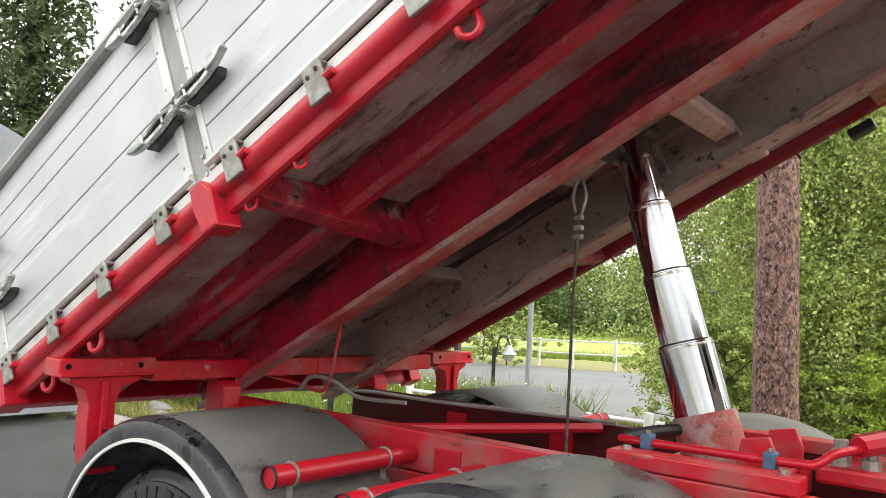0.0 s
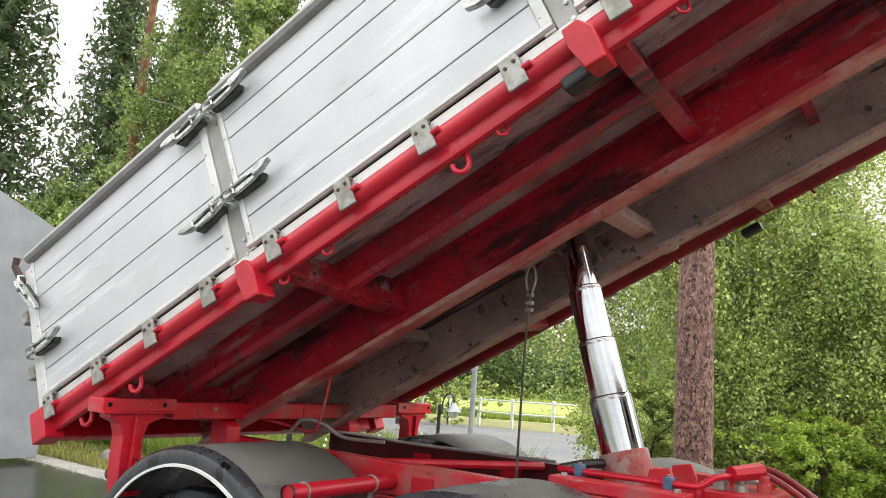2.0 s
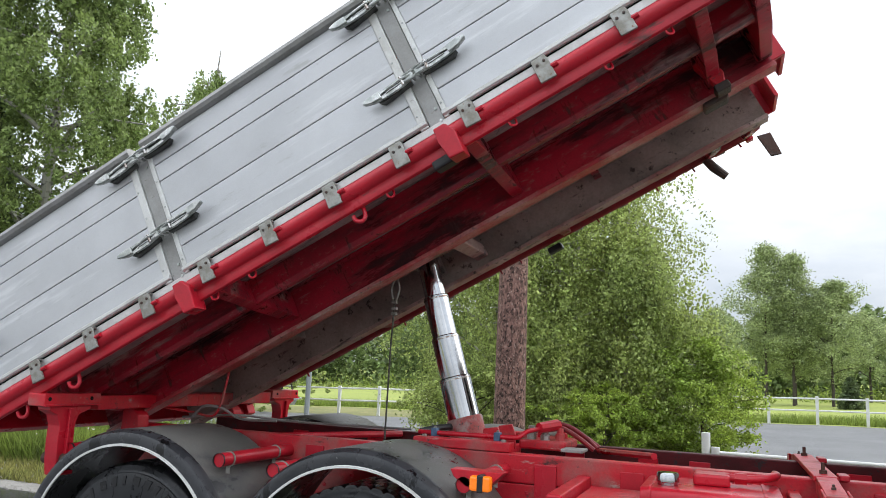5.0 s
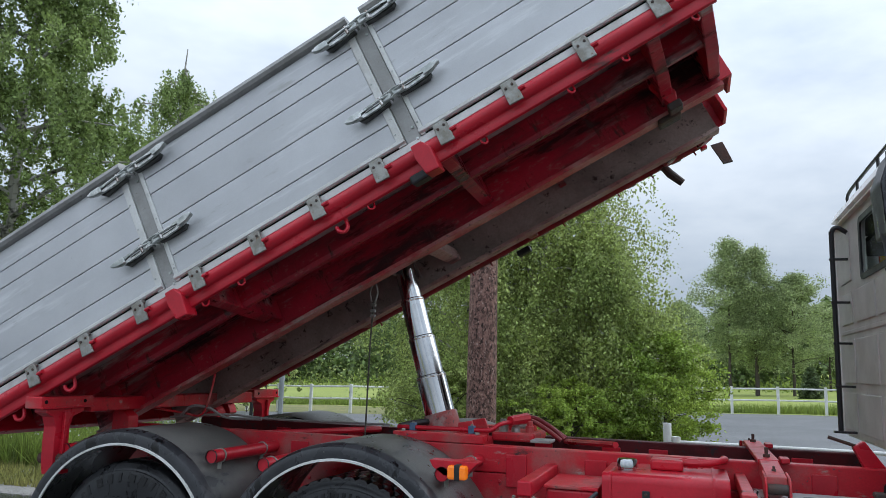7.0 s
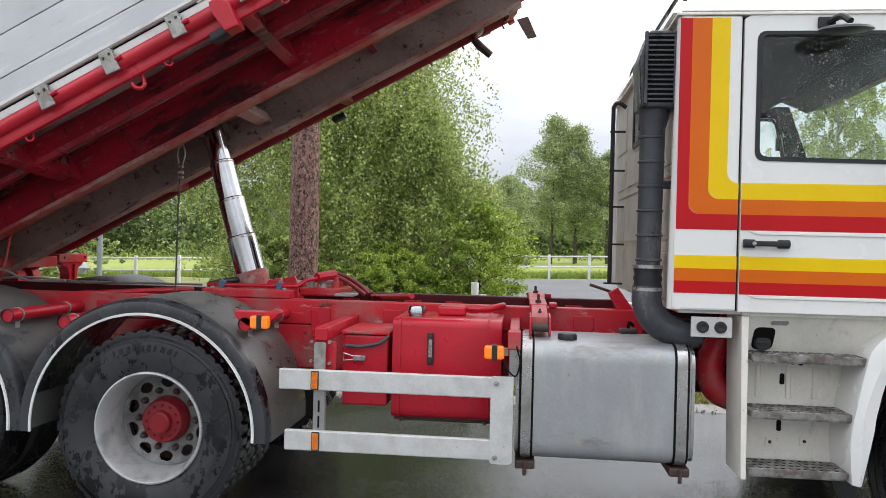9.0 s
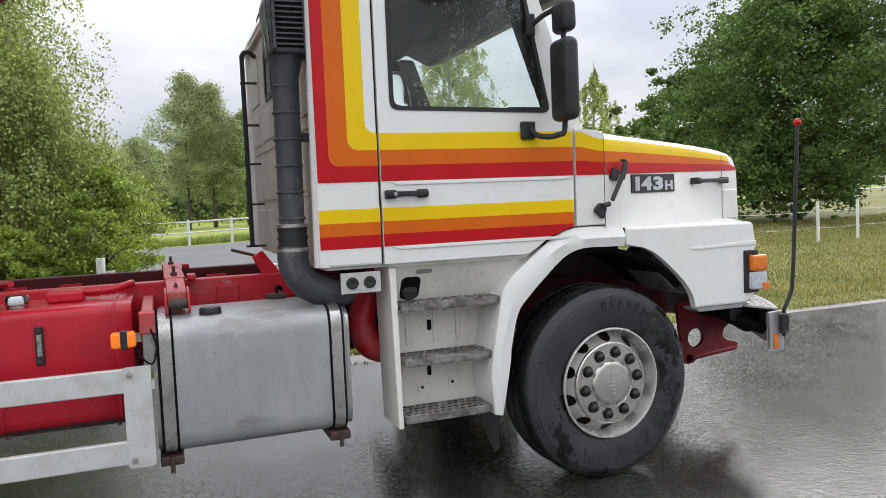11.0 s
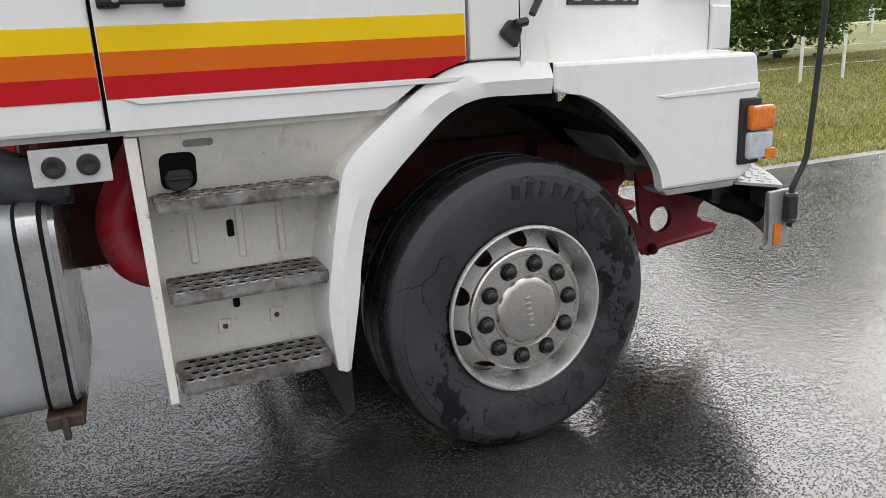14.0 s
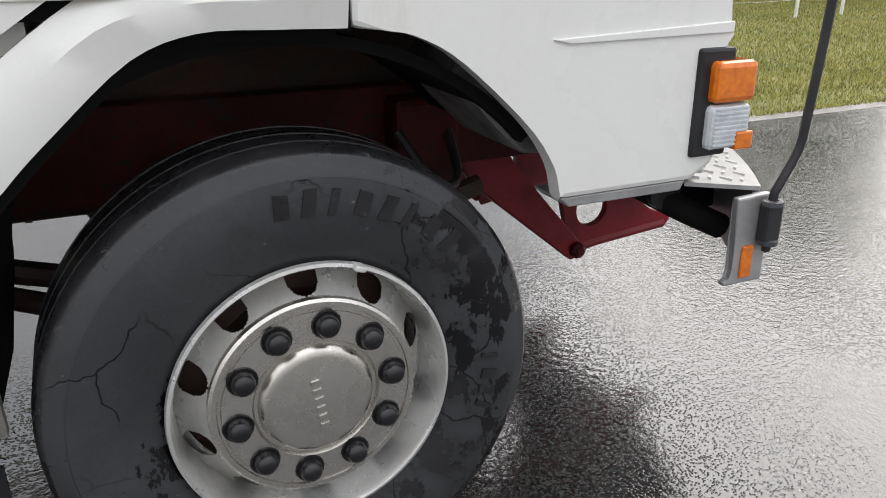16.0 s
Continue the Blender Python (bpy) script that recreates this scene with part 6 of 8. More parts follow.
part("grille", boxed(1.47, 1.515, -0.53, 0.53, 0.90, 1.70, bevel=0.02), PLASTIC, truck, "black front grille")


def badge_text(txt, x0, x1, z0, z1):
    """One raised character of the badge, drawn to its width and height."""
    cu = bpy.data.curves.new("badge_text", "FONT")
    cu.body, cu.size, cu.extrude, cu.offset = txt, 0.1, 0.003, 0.0045
    tmp = bpy.data.objects.new("badge_text", cu)
    scene.collection.objects.link(tmp)
    dg = bpy.context.evaluated_depsgraph_get()
    me = bpy.data.meshes.new_from_object(tmp.evaluated_get(dg))
    bpy.data.objects.remove(tmp)
    xs, ys = [v.co.x for v in me.vertices], [v.co.y for v in me.vertices]
    for v in me.vertices:
        fx, fy = (v.co.x - min(xs)) / (max(xs) - min(xs)), (v.co.y - min(ys)) / (max(ys) - min(ys))
        v.co = Vector((x0 + (x1 - x0) * fx, -0.0085 - v.co.z * 0.6, z0 + (z1 - z0) * fy))
    me.transform(on_bonnet(False))
    me.materials.clear()
    me.materials.append(BADGE)
    ob = new("badge_character", me)
    ob.parent = bonnet
    return ob


for ch, b0, b1, b2 in (("1", 0.300, 0.346, 1.637), ("4", 0.366, 0.486, 1.637), ("3", 0.500, 0.612, 1.637), ("H", 0.638, 0.728, 1.612)):
    badge_text(ch, b0, b1, 1.558, b2)

# front bumper, tow brackets, marker pole
def bumper_x(y):
    """The bumper bows forward from its ends."""
    return 1.215 + 0.47 * (1 - (abs(y) / 1.205) ** 2)


def bowed(sec, y0, y1, n=28):
    """A section of (back from the bumper's face, height) drawn along the bow."""
    bm = bmesh.new()
    rings = []
    for k in range(n + 1):
        y = y0 + (y1 - y0) * k / n
        rings.append([bm.verts.new((bumper_x(y) + a, y, z)) for a, z in sec])
    for a, b in zip(rings, rings[1:]):
        for i in range(len(sec)):
            bm.faces.new((a[i], a[(i + 1) % len(sec)], b[(i + 1) % len(sec)], b[i]))
    bm.faces.new(rings[0])
    bm.faces.new(rings[-1][::-1])
    return bm


bump = part("front_bumper", bowed([(-0.028, 0.562), (0.0, 0.562), (0.010, 0.58), (0.010, 0.79), (0.0, 0.806), (-0.028, 0.806)], -1.205, 1.205), SILVER, truck, "silver steel front bumper with tread plate", smooth=True)
for s in (-1, 1):
    mm = None if s < 0 else MIRROR
    part("bumper_end", prismed([(1.105, 0.566), (1.235, 0.566), (1.232, 0.810), (1.118, 0.806), (1.132, 0.605), (1.125, 0.584), (1.105, 0.578)], -1.230, -1.206, bevel=0.006), SILVER, bump, "", mm)
    part("bumper_reflector", boxed(1.150, 1.186, -1.2375, -1.2295, 0.586, 0.674, bevel=0.003), AMBER, bump, "amber reflector", mm)
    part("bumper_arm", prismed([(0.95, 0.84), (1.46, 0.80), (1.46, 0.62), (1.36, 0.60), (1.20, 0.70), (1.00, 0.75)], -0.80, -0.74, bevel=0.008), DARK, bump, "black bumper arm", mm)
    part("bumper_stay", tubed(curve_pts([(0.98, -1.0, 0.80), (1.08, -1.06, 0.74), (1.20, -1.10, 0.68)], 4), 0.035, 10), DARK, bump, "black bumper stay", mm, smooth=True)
    part("horn", lathed([(0.05, 0), (0.05, -0.04), (0.03, -0.045), (0.001, -0.046)], 18, m=move(1.03, -1.02, 0.79)), PLASTIC, bump, "", mm)
plate = part("tread_plate", bowed([(-0.255, 0.852), (-0.002, 0.808), (0.0, 0.819), (-0.255, 0.863)], -1.20, 1.20), SILVER, bump, "aluminium tread plate")
for k in range(22):
    for r in range(4):
        yb = -1.16 + 0.05 * k
        part("tread_bar", boxed(-0.016, 0.016, -0.004, 0.004, -0.003, 0.004, m=move(bumper_x(yb) - 0.225 + 0.055 * r, yb, 0.8585 - 0.0096 * r) @ Matrix.Rotation(radians(9.8), 4, "Y") @ Matrix.Rotation(radians(45 if (k + r) % 2 else -45), 4, "Z")), ALU_TRIM, bump)
for s in (-1, 1):
    mm = None if s < 0 else MIRROR
    plate_out = [(0.97, 0.80), (0.985, 0.62), (1.01, 0.50), (1.0, 0.43), (1.03, 0.405), (1.127, 0.44), (1.40, 0.455), (1.415, 0.485), (1.395, 0.505), (1.335, 0.52), (1.30, 0.55), (1.31, 0.60), (1.35, 0.63), (1.33, 0.72), (1.25, 0.80)]
    plate_out = [(1.287 + (x - 1.10) * 1.18, 0.503 + (z - 0.562) * 1.08) for x, z in plate_out]
    br = part("tow_bracket", holed(plate_out, arc(1.287, 0.503, 0.068, 0, 345, 23), (1.287, 0.503), -0.365, -0.335), RED_DARK, truck, "dark red tow bracket with round hole", mm)
    part("bracket_arm", prismed([(0.72, 0.86), (0.88, 0.80), (0.93, 0.72), (1.20, 0.41), (1.215, 0.345), (1.17, 0.335), (0.78, 0.66), (0.72, 0.74)], -0.42, -0.37, bevel=0.006), RED_DARK, br, "", mm)
    part("bracket_lip", tubed([(1.18, -0.35, 0.345), (1.32, -0.35, 0.368), (1.63, -0.35, 0.396)], 0.022, 8), RED_DARK, br, "", mm)
    part("bracket_bolt", lathed([(0.03, 0), (0.03, -0.02), (0.015, -0.035), (0.0005, -0.036)], 10, m=move(1.19, -0.42, 0.375)), RED_SHADED, br, "", mm)
    part("spring_hanger", boxed(0.45, 0.66, -0.56, -0.44, 0.66, 1.0, bevel=0.02), RED_SHADED, br, "", mm)
    part("leaf_spring", tubed(curve_pts([(0.75, -0.5, 0.70), (0.3, -0.5, 0.58), (0.0, -0.5, 0.55), (-0.4, -0.5, 0.58), (-0.8, -0.5, 0.70)], 5), 0.035, 8), OLD_STEEL, br, "", mm)
part("steering_rod", tubed([(-0.20, -0.75, 0.50), (-0.70, -0.55, 0.62)], 0.03, 10), OLD_STEEL, truck)
part("brake_hose", tubed(curve_pts([(0.42, -0.65, 0.93), (0.50, -0.72, 0.80), (0.60, -0.66, 0.78), (0.62, -0.55, 0.9)], 6), 0.014, 8), PLASTIC, truck)
pole = part("marker_pole", tubed(curve_pts([(1.212, -1.252, 0.66), (1.210, -1.252, 0.80), (1.222, -1.255, 0.84), (1.268, -1.255, 0.925), (1.280, -1.255, 1.02), (1.296, -1.255, 1.25), (1.330, -1.255, 1.905)], 6), 0.0115, 10), PLASTIC, truck, "black bumper marker pole with red ball", smooth=True)
part("pole_ball", lathed([(0.001, -0.024), (0.014, -0.02), (0.024, 0.0), (0.014, 0.02), (0.001, 0.024)], 16, m=move(1.331, -1.255, 1.92) @ Matrix.Rotation(radians(90), 4, "X")), STRIPE_RED, pole, "dark red ball", smooth=True)
part("pole_clamp", boxed(1.188, 1.240, -1.268, -1.230, 0.68, 0.79, bevel=0.01), PLASTIC, pole)
for cz in (0.685, 0.79):
    part("clamp_ring", lathed([(0.014, -0.008), (0.026, -0.006), (0.026, 0.006), (0.014, 0.008)], 12, m=move(1.212, -1.252, cz) @ Matrix.Rotation(radians(90), 4, "X")), GREY_PLASTIC, pole)


# ---- tipper body, raised on its rear hinge: u along the body, v upward from its rail
TB = move(-6.838, 0, 1.078) @ Matrix.Rotation(radians(-27.6), 4, "Y")
U0, U1 = 0.20, 5.02
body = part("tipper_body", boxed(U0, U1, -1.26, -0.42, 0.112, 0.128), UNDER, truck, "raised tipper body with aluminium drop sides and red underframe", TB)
part("floor_plate", boxed(U0, U1, -0.42, 1.26, 0.112, 0.128), UNDER_FAR, body, "grimy grey floor plate", TB)
for s in (-1, 1):
    mm = TB if s < 0 else TB @ MIRROR
    rail = [(-1.262, -0.020), (-1.280, -0.024), (-1.292, -0.018), (-1.296, 0.004), (-1.292, 0.020), (-1.296, 0.030), (-1.312, 0.036), (-1.324, 0.050), (-1.328, 0.070), (-1.324, 0.090), (-1.312, 0.104), (-1.225, 0.108), (-1.215, 0.09), (-1.230, 0.010), (-1.25, -0.014)]
    # the far rail is the same red with its shade painted in
    part("side_rail", along_x(rail if s < 0 else [(a, b + 0.045) for a, b in rail], U0, U1), RED if s < 0 else RED_DARK, body, "red side rail", mm, smooth=True)
    part("rail_strip", boxed(U0 + 0.02, U1, -1.302, -1.262, 0.109, 0.150, bevel=0.003), ALU_TRIM, body, "pale strip above the rail", mm)
    part("gap_strip", boxed(U0 + 0.02, U1, -1.296, -1.262, 0.150, 0.163), DARK, body, "", mm)
    # drop sides: four boards each between the posts
    for p0, p1 in ((0.262, 1.745), (1.833, 3.370), (3.460, 4.975)):
        side = part("drop_side", boxed(p0 + 0.03, p1 - 0.03, -1.278, -1.262, 0.165, 0.945), DARK, body, "aluminium drop side of five boards", mm)
        vs = (0.190, 0.306, 0.513, 0.718, 0.822, 0.945)
        for i, (v0, v1) in enumerate(zip(vs, vs[1:])):
            part("board", boxed(p0 + 0.028, p1 - 0.046, -1.302, -1.279, v0 + 0.0022, v1 - 0.0022, bevel=0.0035), ALU, body, "", mm)
        lip = [(-1.300, 0.160), (-1.312, 0.160), (-1.322, 0.168), (-1.322, 0.182), (-1.312, 0.191), (-1.279, 0.191), (-1.279, 0.160)]
        part("bottom_profile", along_x(lip, p0, p1), ALU_TRIM, body, "bright bottom profile", mm, smooth=True)
        top = [(-1.276, 0.944), (-1.306, 0.944), (-1.330, 0.952), (-1.340, 0.972), (-1.334, 0.994), (-1.312, 1.006), (-1.262, 1.006), (-1.256, 0.985), (-1.262, 0.944)]
        part("top_profile", along_x(top, p0, p1), ALU_DULL, body, "rounded grey top profile", mm, smooth=True)
        for q, qw in ((p0, 0.028), (p1 - 0.046, 0.046)):
            st = part("end_strip", boxed(q, q + qw, -1.309, -1.279, 0.150, 0.946, bevel=0.004), ALU_TRIM, body, "", mm)
            for k in range(5):
                part("rivet", lathed([(0.006, 0), (0.005, -0.003), (0.0005, -0.004)], 8, m=TB @ (Matrix.Identity(4) if s < 0 else MIRROR) @ move(q + 0.014, -1.309, 0.23 + 0.165 * k)), STEEL, body)
    # posts
    for pu in (1.789, 3.415):
        post = part("side_post", boxed(pu - 0.043, pu + 0.043, -1.300, -1.245, 0.105, 0.965, bevel=0.006), ALU_DULL, body, "grey aluminium side post", mm)
        if s < 0:
            part("post_foot", prismed([(pu - 0.014, -0.064), (pu + 0.066, -0.070), (pu + 0.072, 0.055), (pu + 0.036, 0.110), (pu - 0.028, 0.110), (pu - 0.028, 0.03)], -1.350, -1.25, bevel=0.008), RED, body, "red post foot", mm)
        for v in (0.15, 0.22, 0.84):
            part("post_bolt", lathed([(0.009, 0), (0.008, -0.006), (0.0005, -0.007)], 8, m=TB @ (Matrix.Identity(4) if s < 0 else MIRROR) @ move(pu + 0.022, -1.300, v)), STEEL, body)
    cap = part("corner_post", boxed(U0, U0 + 0.06, -1.305, -1.245, 0.10, 0.93, bevel=0.006), ALU_TRIM, body, "", mm)
    part("corner_foot", prismed([(U0 - 0.02, -0.055), (U0 + 0.09, -0.055), (U0 + 0.10, 0.105), (U0 - 0.02, 0.105)], -1.350, -1.24, bevel=0.008), RED, body, "red rear corner foot", mm)
    part("front_post", boxed(4.978, 5.03, -1.305, -1.24, 0.0, 1.25, bevel=0.006), RED, body, "", mm)


def latch(m, flip):
    """A drop-side toggle latch: slotted lever with a grip, base plate, hook and pin; it reaches forward or back of its post."""
    outer = [(0.0, -0.010), (0.03, -0.024), (0.09, -0.029), (0.17, -0.026), (0.24, -0.016), (0.288, 0.004), (0.286, 0.016), (0.26, 0.022), (0.17, 0.019), (0.08, 0.019), (0.02, 0.014), (0.0, 0.006)]
    slot = [(0.045, -0.010), (0.09, -0.015), (0.16, -0.013), (0.20, -0.006), (0.19, 0.004), (0.14, 0.008), (0.07, 0.008), (0.045, 0.003)]
    part("latch", holed(outer, slot, (0.12, -0.002), -1.362, -1.344), STEEL, body, "worn zinc toggle latch", m)
    part("latch_grip", prismed([(0.19, -0.020), (0.25, -0.010), (0.292, 0.004), (0.290, 0.018), (0.25, 0.024), (0.19, 0.020)], -1.372, -1.352, bevel=0.005), STEEL, body, "", m)
    part("latch_base", prismed([(0.03, -0.030), (0.20, -0.036), (0.225, -0.012), (0.16, 0.010), (0.03, 0.006)], -1.338, -1.304, bevel=0.004), STEEL_DARK, body, "", m)
    part("latch_bar", tubed([(-0.01, -1.350, 0.002), (0.06, -1.368, 0.004), (0.15, -1.366, 0.003)], 0.0075, 6), STEEL, body, "", m)
    part("latch_hook", tubed(curve_pts([(-0.025, -1.312, 0.016), (-0.02, -1.350, 0.018), (0.03, -1.360, 0.016), (0.07, -1.358, 0.012)], 4), 0.007, 6), STEEL, body, "", m)
    part("latch_hook", tubed(curve_pts([(-0.025, -1.312, -0.018), (-0.02, -1.350, -0.018), (0.03, -1.360, -0.020), (0.07, -1.358, -0.018)], 4), 0.007, 6), STEEL, body, "", m)
    part("latch_pin", tubed([(0.065, -1.364, -0.028), (0.065, -1.364, 0.020)], 0.009, 6), CHROME_OLD, body, "", m)


for pu in (1.789, 3.415):
    for v in (0.426, 0.905):
        latch(TB @ move(pu + 0.020, 0, v) @ Matrix.Rotation(radians(-1), 4, "Y"), False)
        latch(TB @ move(pu + 0.005, 0, v - 0.004) @ Matrix.Diagonal((-1, 1, 1, 1)) @ Matrix.Rotation(radians(4), 4, "Y"), True)
latch(TB @ move(0.24, 0, 0.42), False)
latch(TB @ move(0.21, 0, 0.86) @ Matrix.Rotation(radians(60), 4, "Y"), False)
# hinge brackets of the drop sides
for u in (0.335, 0.752, 1.160, 1.568, 1.977, 2.388, 2.783, 3.183, 3.576, 3.975, 4.38, 4.78):
    for s in (-1, 1):
        mm = TB @ (Matrix.Identity(4) if s < 0 else MIRROR)
        part("hinge_plate", prismed([(u - 0.040, 0.030), (u + 0.040, 0.026), (u + 0.040, 0.132), (u + 0.032, 0.152), (u - 0.038, 0.152)], -1.344, -1.330, bevel=0.004), GALV, body, "", mm)
        part("hinge_bend", boxed(u - 0.034, u + 0.034, -1.336, -1.300, 0.142, 0.152), GALV, body, "", mm)
        if s < 0:
            for bu, bv in ((-0.018, 0.115), (0.020, 0.122)):
                part("plate_bolt", lathed([(0.008, 0), (0.007, -0.005), (0.0005, -0.006)], 6, m=TB @ move(u + bu, -1.344, bv)), OLD_STEEL, body)
        part("hinge_pin", tubed([(u + 0.035, -1.334, 0.084), (u + 0.070, -1.334, 0.084)], 0.012, 8), RED, body, "", mm)
# rope hooks under the rail
for u, r in ((0.55, 0.030), (0.95, 0.030), (2.88, 0.030), (3.06, 0.016), (1.95, 0.016), (3.75, 0.016), (4.25, 0.016), (4.55, 0.016), (4.92, 0.016), (2.2, 0.016)):
    for s in (-1, 1):
        mm = TB @ (Matrix.Identity(4) if s < 0 else MIRROR)
        if s > 0:
            part("rail_peg", tubed([(u, -1.262, 0.045), (u + 0.006, -1.266, -0.012)], 0.007, 6), RED_DARK, body, "", mm)
            continue
        pts = [(u, -1.255, 0.01), (u, -1.255, -0.01 - r), (u - 0.2 * r, -1.262, -0.015 - 1.9 * r), (u - r, -1.27, -0.015 - 2.3 * r), (u - 1.8 * r, -1.275, -0.015 - 1.7 * r), (u - 1.9 * r, -1.275, -0.01 - r)]
        part("rope_hook", tubed(curve_pts(pts, 4), 0.011 if r > 0.02 else 0.006, 8), RED if s < 0 else RED_DARK, body, "", mm, smooth=True)
# underframe: two deep main beams, outer stringers, cross members
for s in (-1, 1):
    mm = TB if s < 0 else TB @ MIRROR
    y = -0.42
    sec = [(y - 0.045, 0.110), (y - 0.045, 0.098), (y - 0.012, 0.092), (y - 0.012, -0.116), (y - 0.05, -0.124), (y - 0.05, -0.136), (y + 0.05, -0.136), (y + 0.05, -0.124), (y + 0.012, -0.116), (y + 0.012, 0.092), (y + 0.045, 0.098), (y + 0.045, 0.110)]
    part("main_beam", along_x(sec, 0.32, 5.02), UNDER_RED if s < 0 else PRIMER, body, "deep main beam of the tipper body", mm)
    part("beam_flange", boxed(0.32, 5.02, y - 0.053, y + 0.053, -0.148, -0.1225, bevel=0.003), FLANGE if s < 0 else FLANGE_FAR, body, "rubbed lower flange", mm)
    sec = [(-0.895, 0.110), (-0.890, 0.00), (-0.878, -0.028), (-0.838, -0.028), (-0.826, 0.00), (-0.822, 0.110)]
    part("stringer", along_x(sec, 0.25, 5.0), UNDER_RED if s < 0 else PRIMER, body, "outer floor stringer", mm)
    for u, h in ((0.55, 0.0), (1.90, 0.0), (3.50, 0.0), (4.70, -0.03), (4.985, -0.03)):
        c = [(-1.225, 0.03), (-1.225, 0.110), (-0.435, 0.110), (-0.435, -0.075), (-0.50, -0.075 + h), (-0.83, -0.038 + h), (-1.20, 0.01)]
        bm = bmesh.new()
        a = [bm.verts.new((u - 0.035, yy, vv)) for yy, vv in c]
        b = [bm.verts.new((u + 0.035, yy, vv)) for yy, vv in c]
        bm.faces.new(a)
        bm.faces.new(b[::-1])
        for i in range(len(c)):
            j = (i + 1) % len(c)
            bm.faces.new((a[i], b[i], b[j], a[j]))
        bmesh.ops.bevel(bm, geom=list(bm.edges), offset=0.006, segments=1, affect="EDGES")
        # far cross members are painted darker for the shade under the body
        part("cross_member", bm, UNDER_RED if s < 0 or u > 4.5 else RED_DARK, body, "red cross member", mm)
    fy = -0.43 if s < 0 else -0.49
    part("front_plate", prismed([(5.0, -0.105), (5.095, -0.105), (5.095, 0.19), (5.0, 0.19)], fy, fy + 0.022, bevel=0.004), RED, body, "red front end plate", mm)
    part("front_lip", boxed(5.072, 5.095, fy + 0.022, fy + 0.30, -0.105, 0.19, bevel=0.004), RED_WORN, body, "", mm)
    part("rubber_pad", boxed(3.30, 3.42, -1.30, -1.22, -0.060, -0.010, bevel=0.012), PLASTIC, body, "black rubber pad", mm)
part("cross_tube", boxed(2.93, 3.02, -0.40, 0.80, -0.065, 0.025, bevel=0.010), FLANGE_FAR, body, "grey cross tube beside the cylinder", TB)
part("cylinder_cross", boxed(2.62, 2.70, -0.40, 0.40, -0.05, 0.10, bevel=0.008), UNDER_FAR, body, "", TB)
part("cylinder_mount", boxed(2.70, 2.98, -0.17, 0.17, 0.02, 0.11, bevel=0.01), OLD_STEEL, body, "oily cylinder mount", TB)
part("mount_lug", prismed([(2.44, -0.06), (2.62, -0.045), (2.66, 0.03), (2.62, 0.09), (2.48, 0.03)], -0.16, -0.06, bevel=0.012), PRIMER, body, "cast lug for the safety rope", TB)
part("floor_cross", boxed(1.45, 1.50, -0.40, 0.40, 0.04, 0.11), PRIMER, body, "", TB)
part("floor_cross", boxed(3.9, 3.95, -0.40, 0.40, 0.04, 0.11), UNDER_RED, body, "", TB)
part("inner_stringer", along_x([(-0.03, 0.11), (-0.03, 0.06), (0.03, 0.06), (0.03, 0.11)], 0.4, 4.9), PRIMER, body, "", TB)
lock = part("body_lock", prismed([(4.64, 0.02), (4.72, 0.03), (4.755, -0.09), (4.735, -0.145), (4.69, -0.15), (4.665, -0.06)], -0.62, -0.55, bevel=0.008), RED_WORN, body, "red swinging body lock", TB)
part("lock_pad", boxed(4.67, 4.75, -0.635, -0.535, -0.185, -0.14, bevel=0.008), OLD_STEEL, body, "", TB)
part("beam_pad", boxed(4.60, 4.74, -0.49, -0.36, -0.178, -0.146, bevel=0.012), OLD_STEEL, body, "", TB)
part("far_stub", tubed([(4.66, 1.22, 0.02), (4.68, 1.24, -0.05), (4.73, 1.26, -0.16)], [0.03, 0.036, 0.030], 10), OLD_STEEL, body, "dark pivot stub", TB)
part("front_flap", prismed([(5.04, -0.02), (5.13, -0.04), (5.12, -0.22), (5.05, -0.20)], 1.16, 1.18, bevel=0.004), OLD_STEEL, body, "", TB)
part("front_wall", boxed(4.99, 5.02, -1.24, 1.24, 0.13, 1.25, bevel=0.004), ALU, body, "aluminium front wall", TB)
part("tail_gate", boxed(0.175, 0.20, -1.26, 1.26, 0.10, 0.95, bevel=0.004), ALU, body, "aluminium tail gate", TB)
part("rear_beam", boxed(U0 - 0.015, U0 + 0.05, -1.25, 1.25, -0.04, 0.10, bevel=0.008), RED, body, "red rear beam", TB)
for v in (0.3, 0.62):
    part("gate_hinge", boxed(0.155, 0.20, -1.32, -1.24, v, v + 0.07, bevel=0.006), GALV, body, "", TB)
part("gate_pin", tubed([(0.175, -1.30, 0.86), (0.16, -1.33, 0.98), (0.19, -1.33, 1.02)], 0.02, 8), OLD_STEEL, body, "", TB)

# cable and wires between body and frame
hang = TB @ Vector((2.50, -0.09, -0.045))
rope = part("safety_rope", tubed([(hang.x, hang.y, hang.z - 0.14), (hang.x - 0.012, hang.y, 1.75), (hang.x - 0.02, hang.y, 1.06)], 0.0062, 8), WIRE, truck, "steel safety rope hanging from the body")
part("shackle", tubed(curve_pts([(hang.x - 0.015, hang.y, hang.z - 0.14), (hang.x - 0.028, hang.y, hang.z - 0.07), (hang.x, hang.y, hang.z), (hang.x + 0.028, hang.y, hang.z - 0.07), (hang.x + 0.010, hang.y, hang.z - 0.15)], 4), 0.007, 6), GALV, rope)
for dz in (0.16, 0.20, 0.235):
    part("rope_clip", boxed(hang.x - 0.018, hang.x + 0.018, hang.y - 0.014, hang.y + 0.014, hang.z - dz - 0.010, hang.z - dz + 0.010, bevel=0.004), GALV, rope)
w0 = TB @ Vector((1.28, -0.30, -0.06))
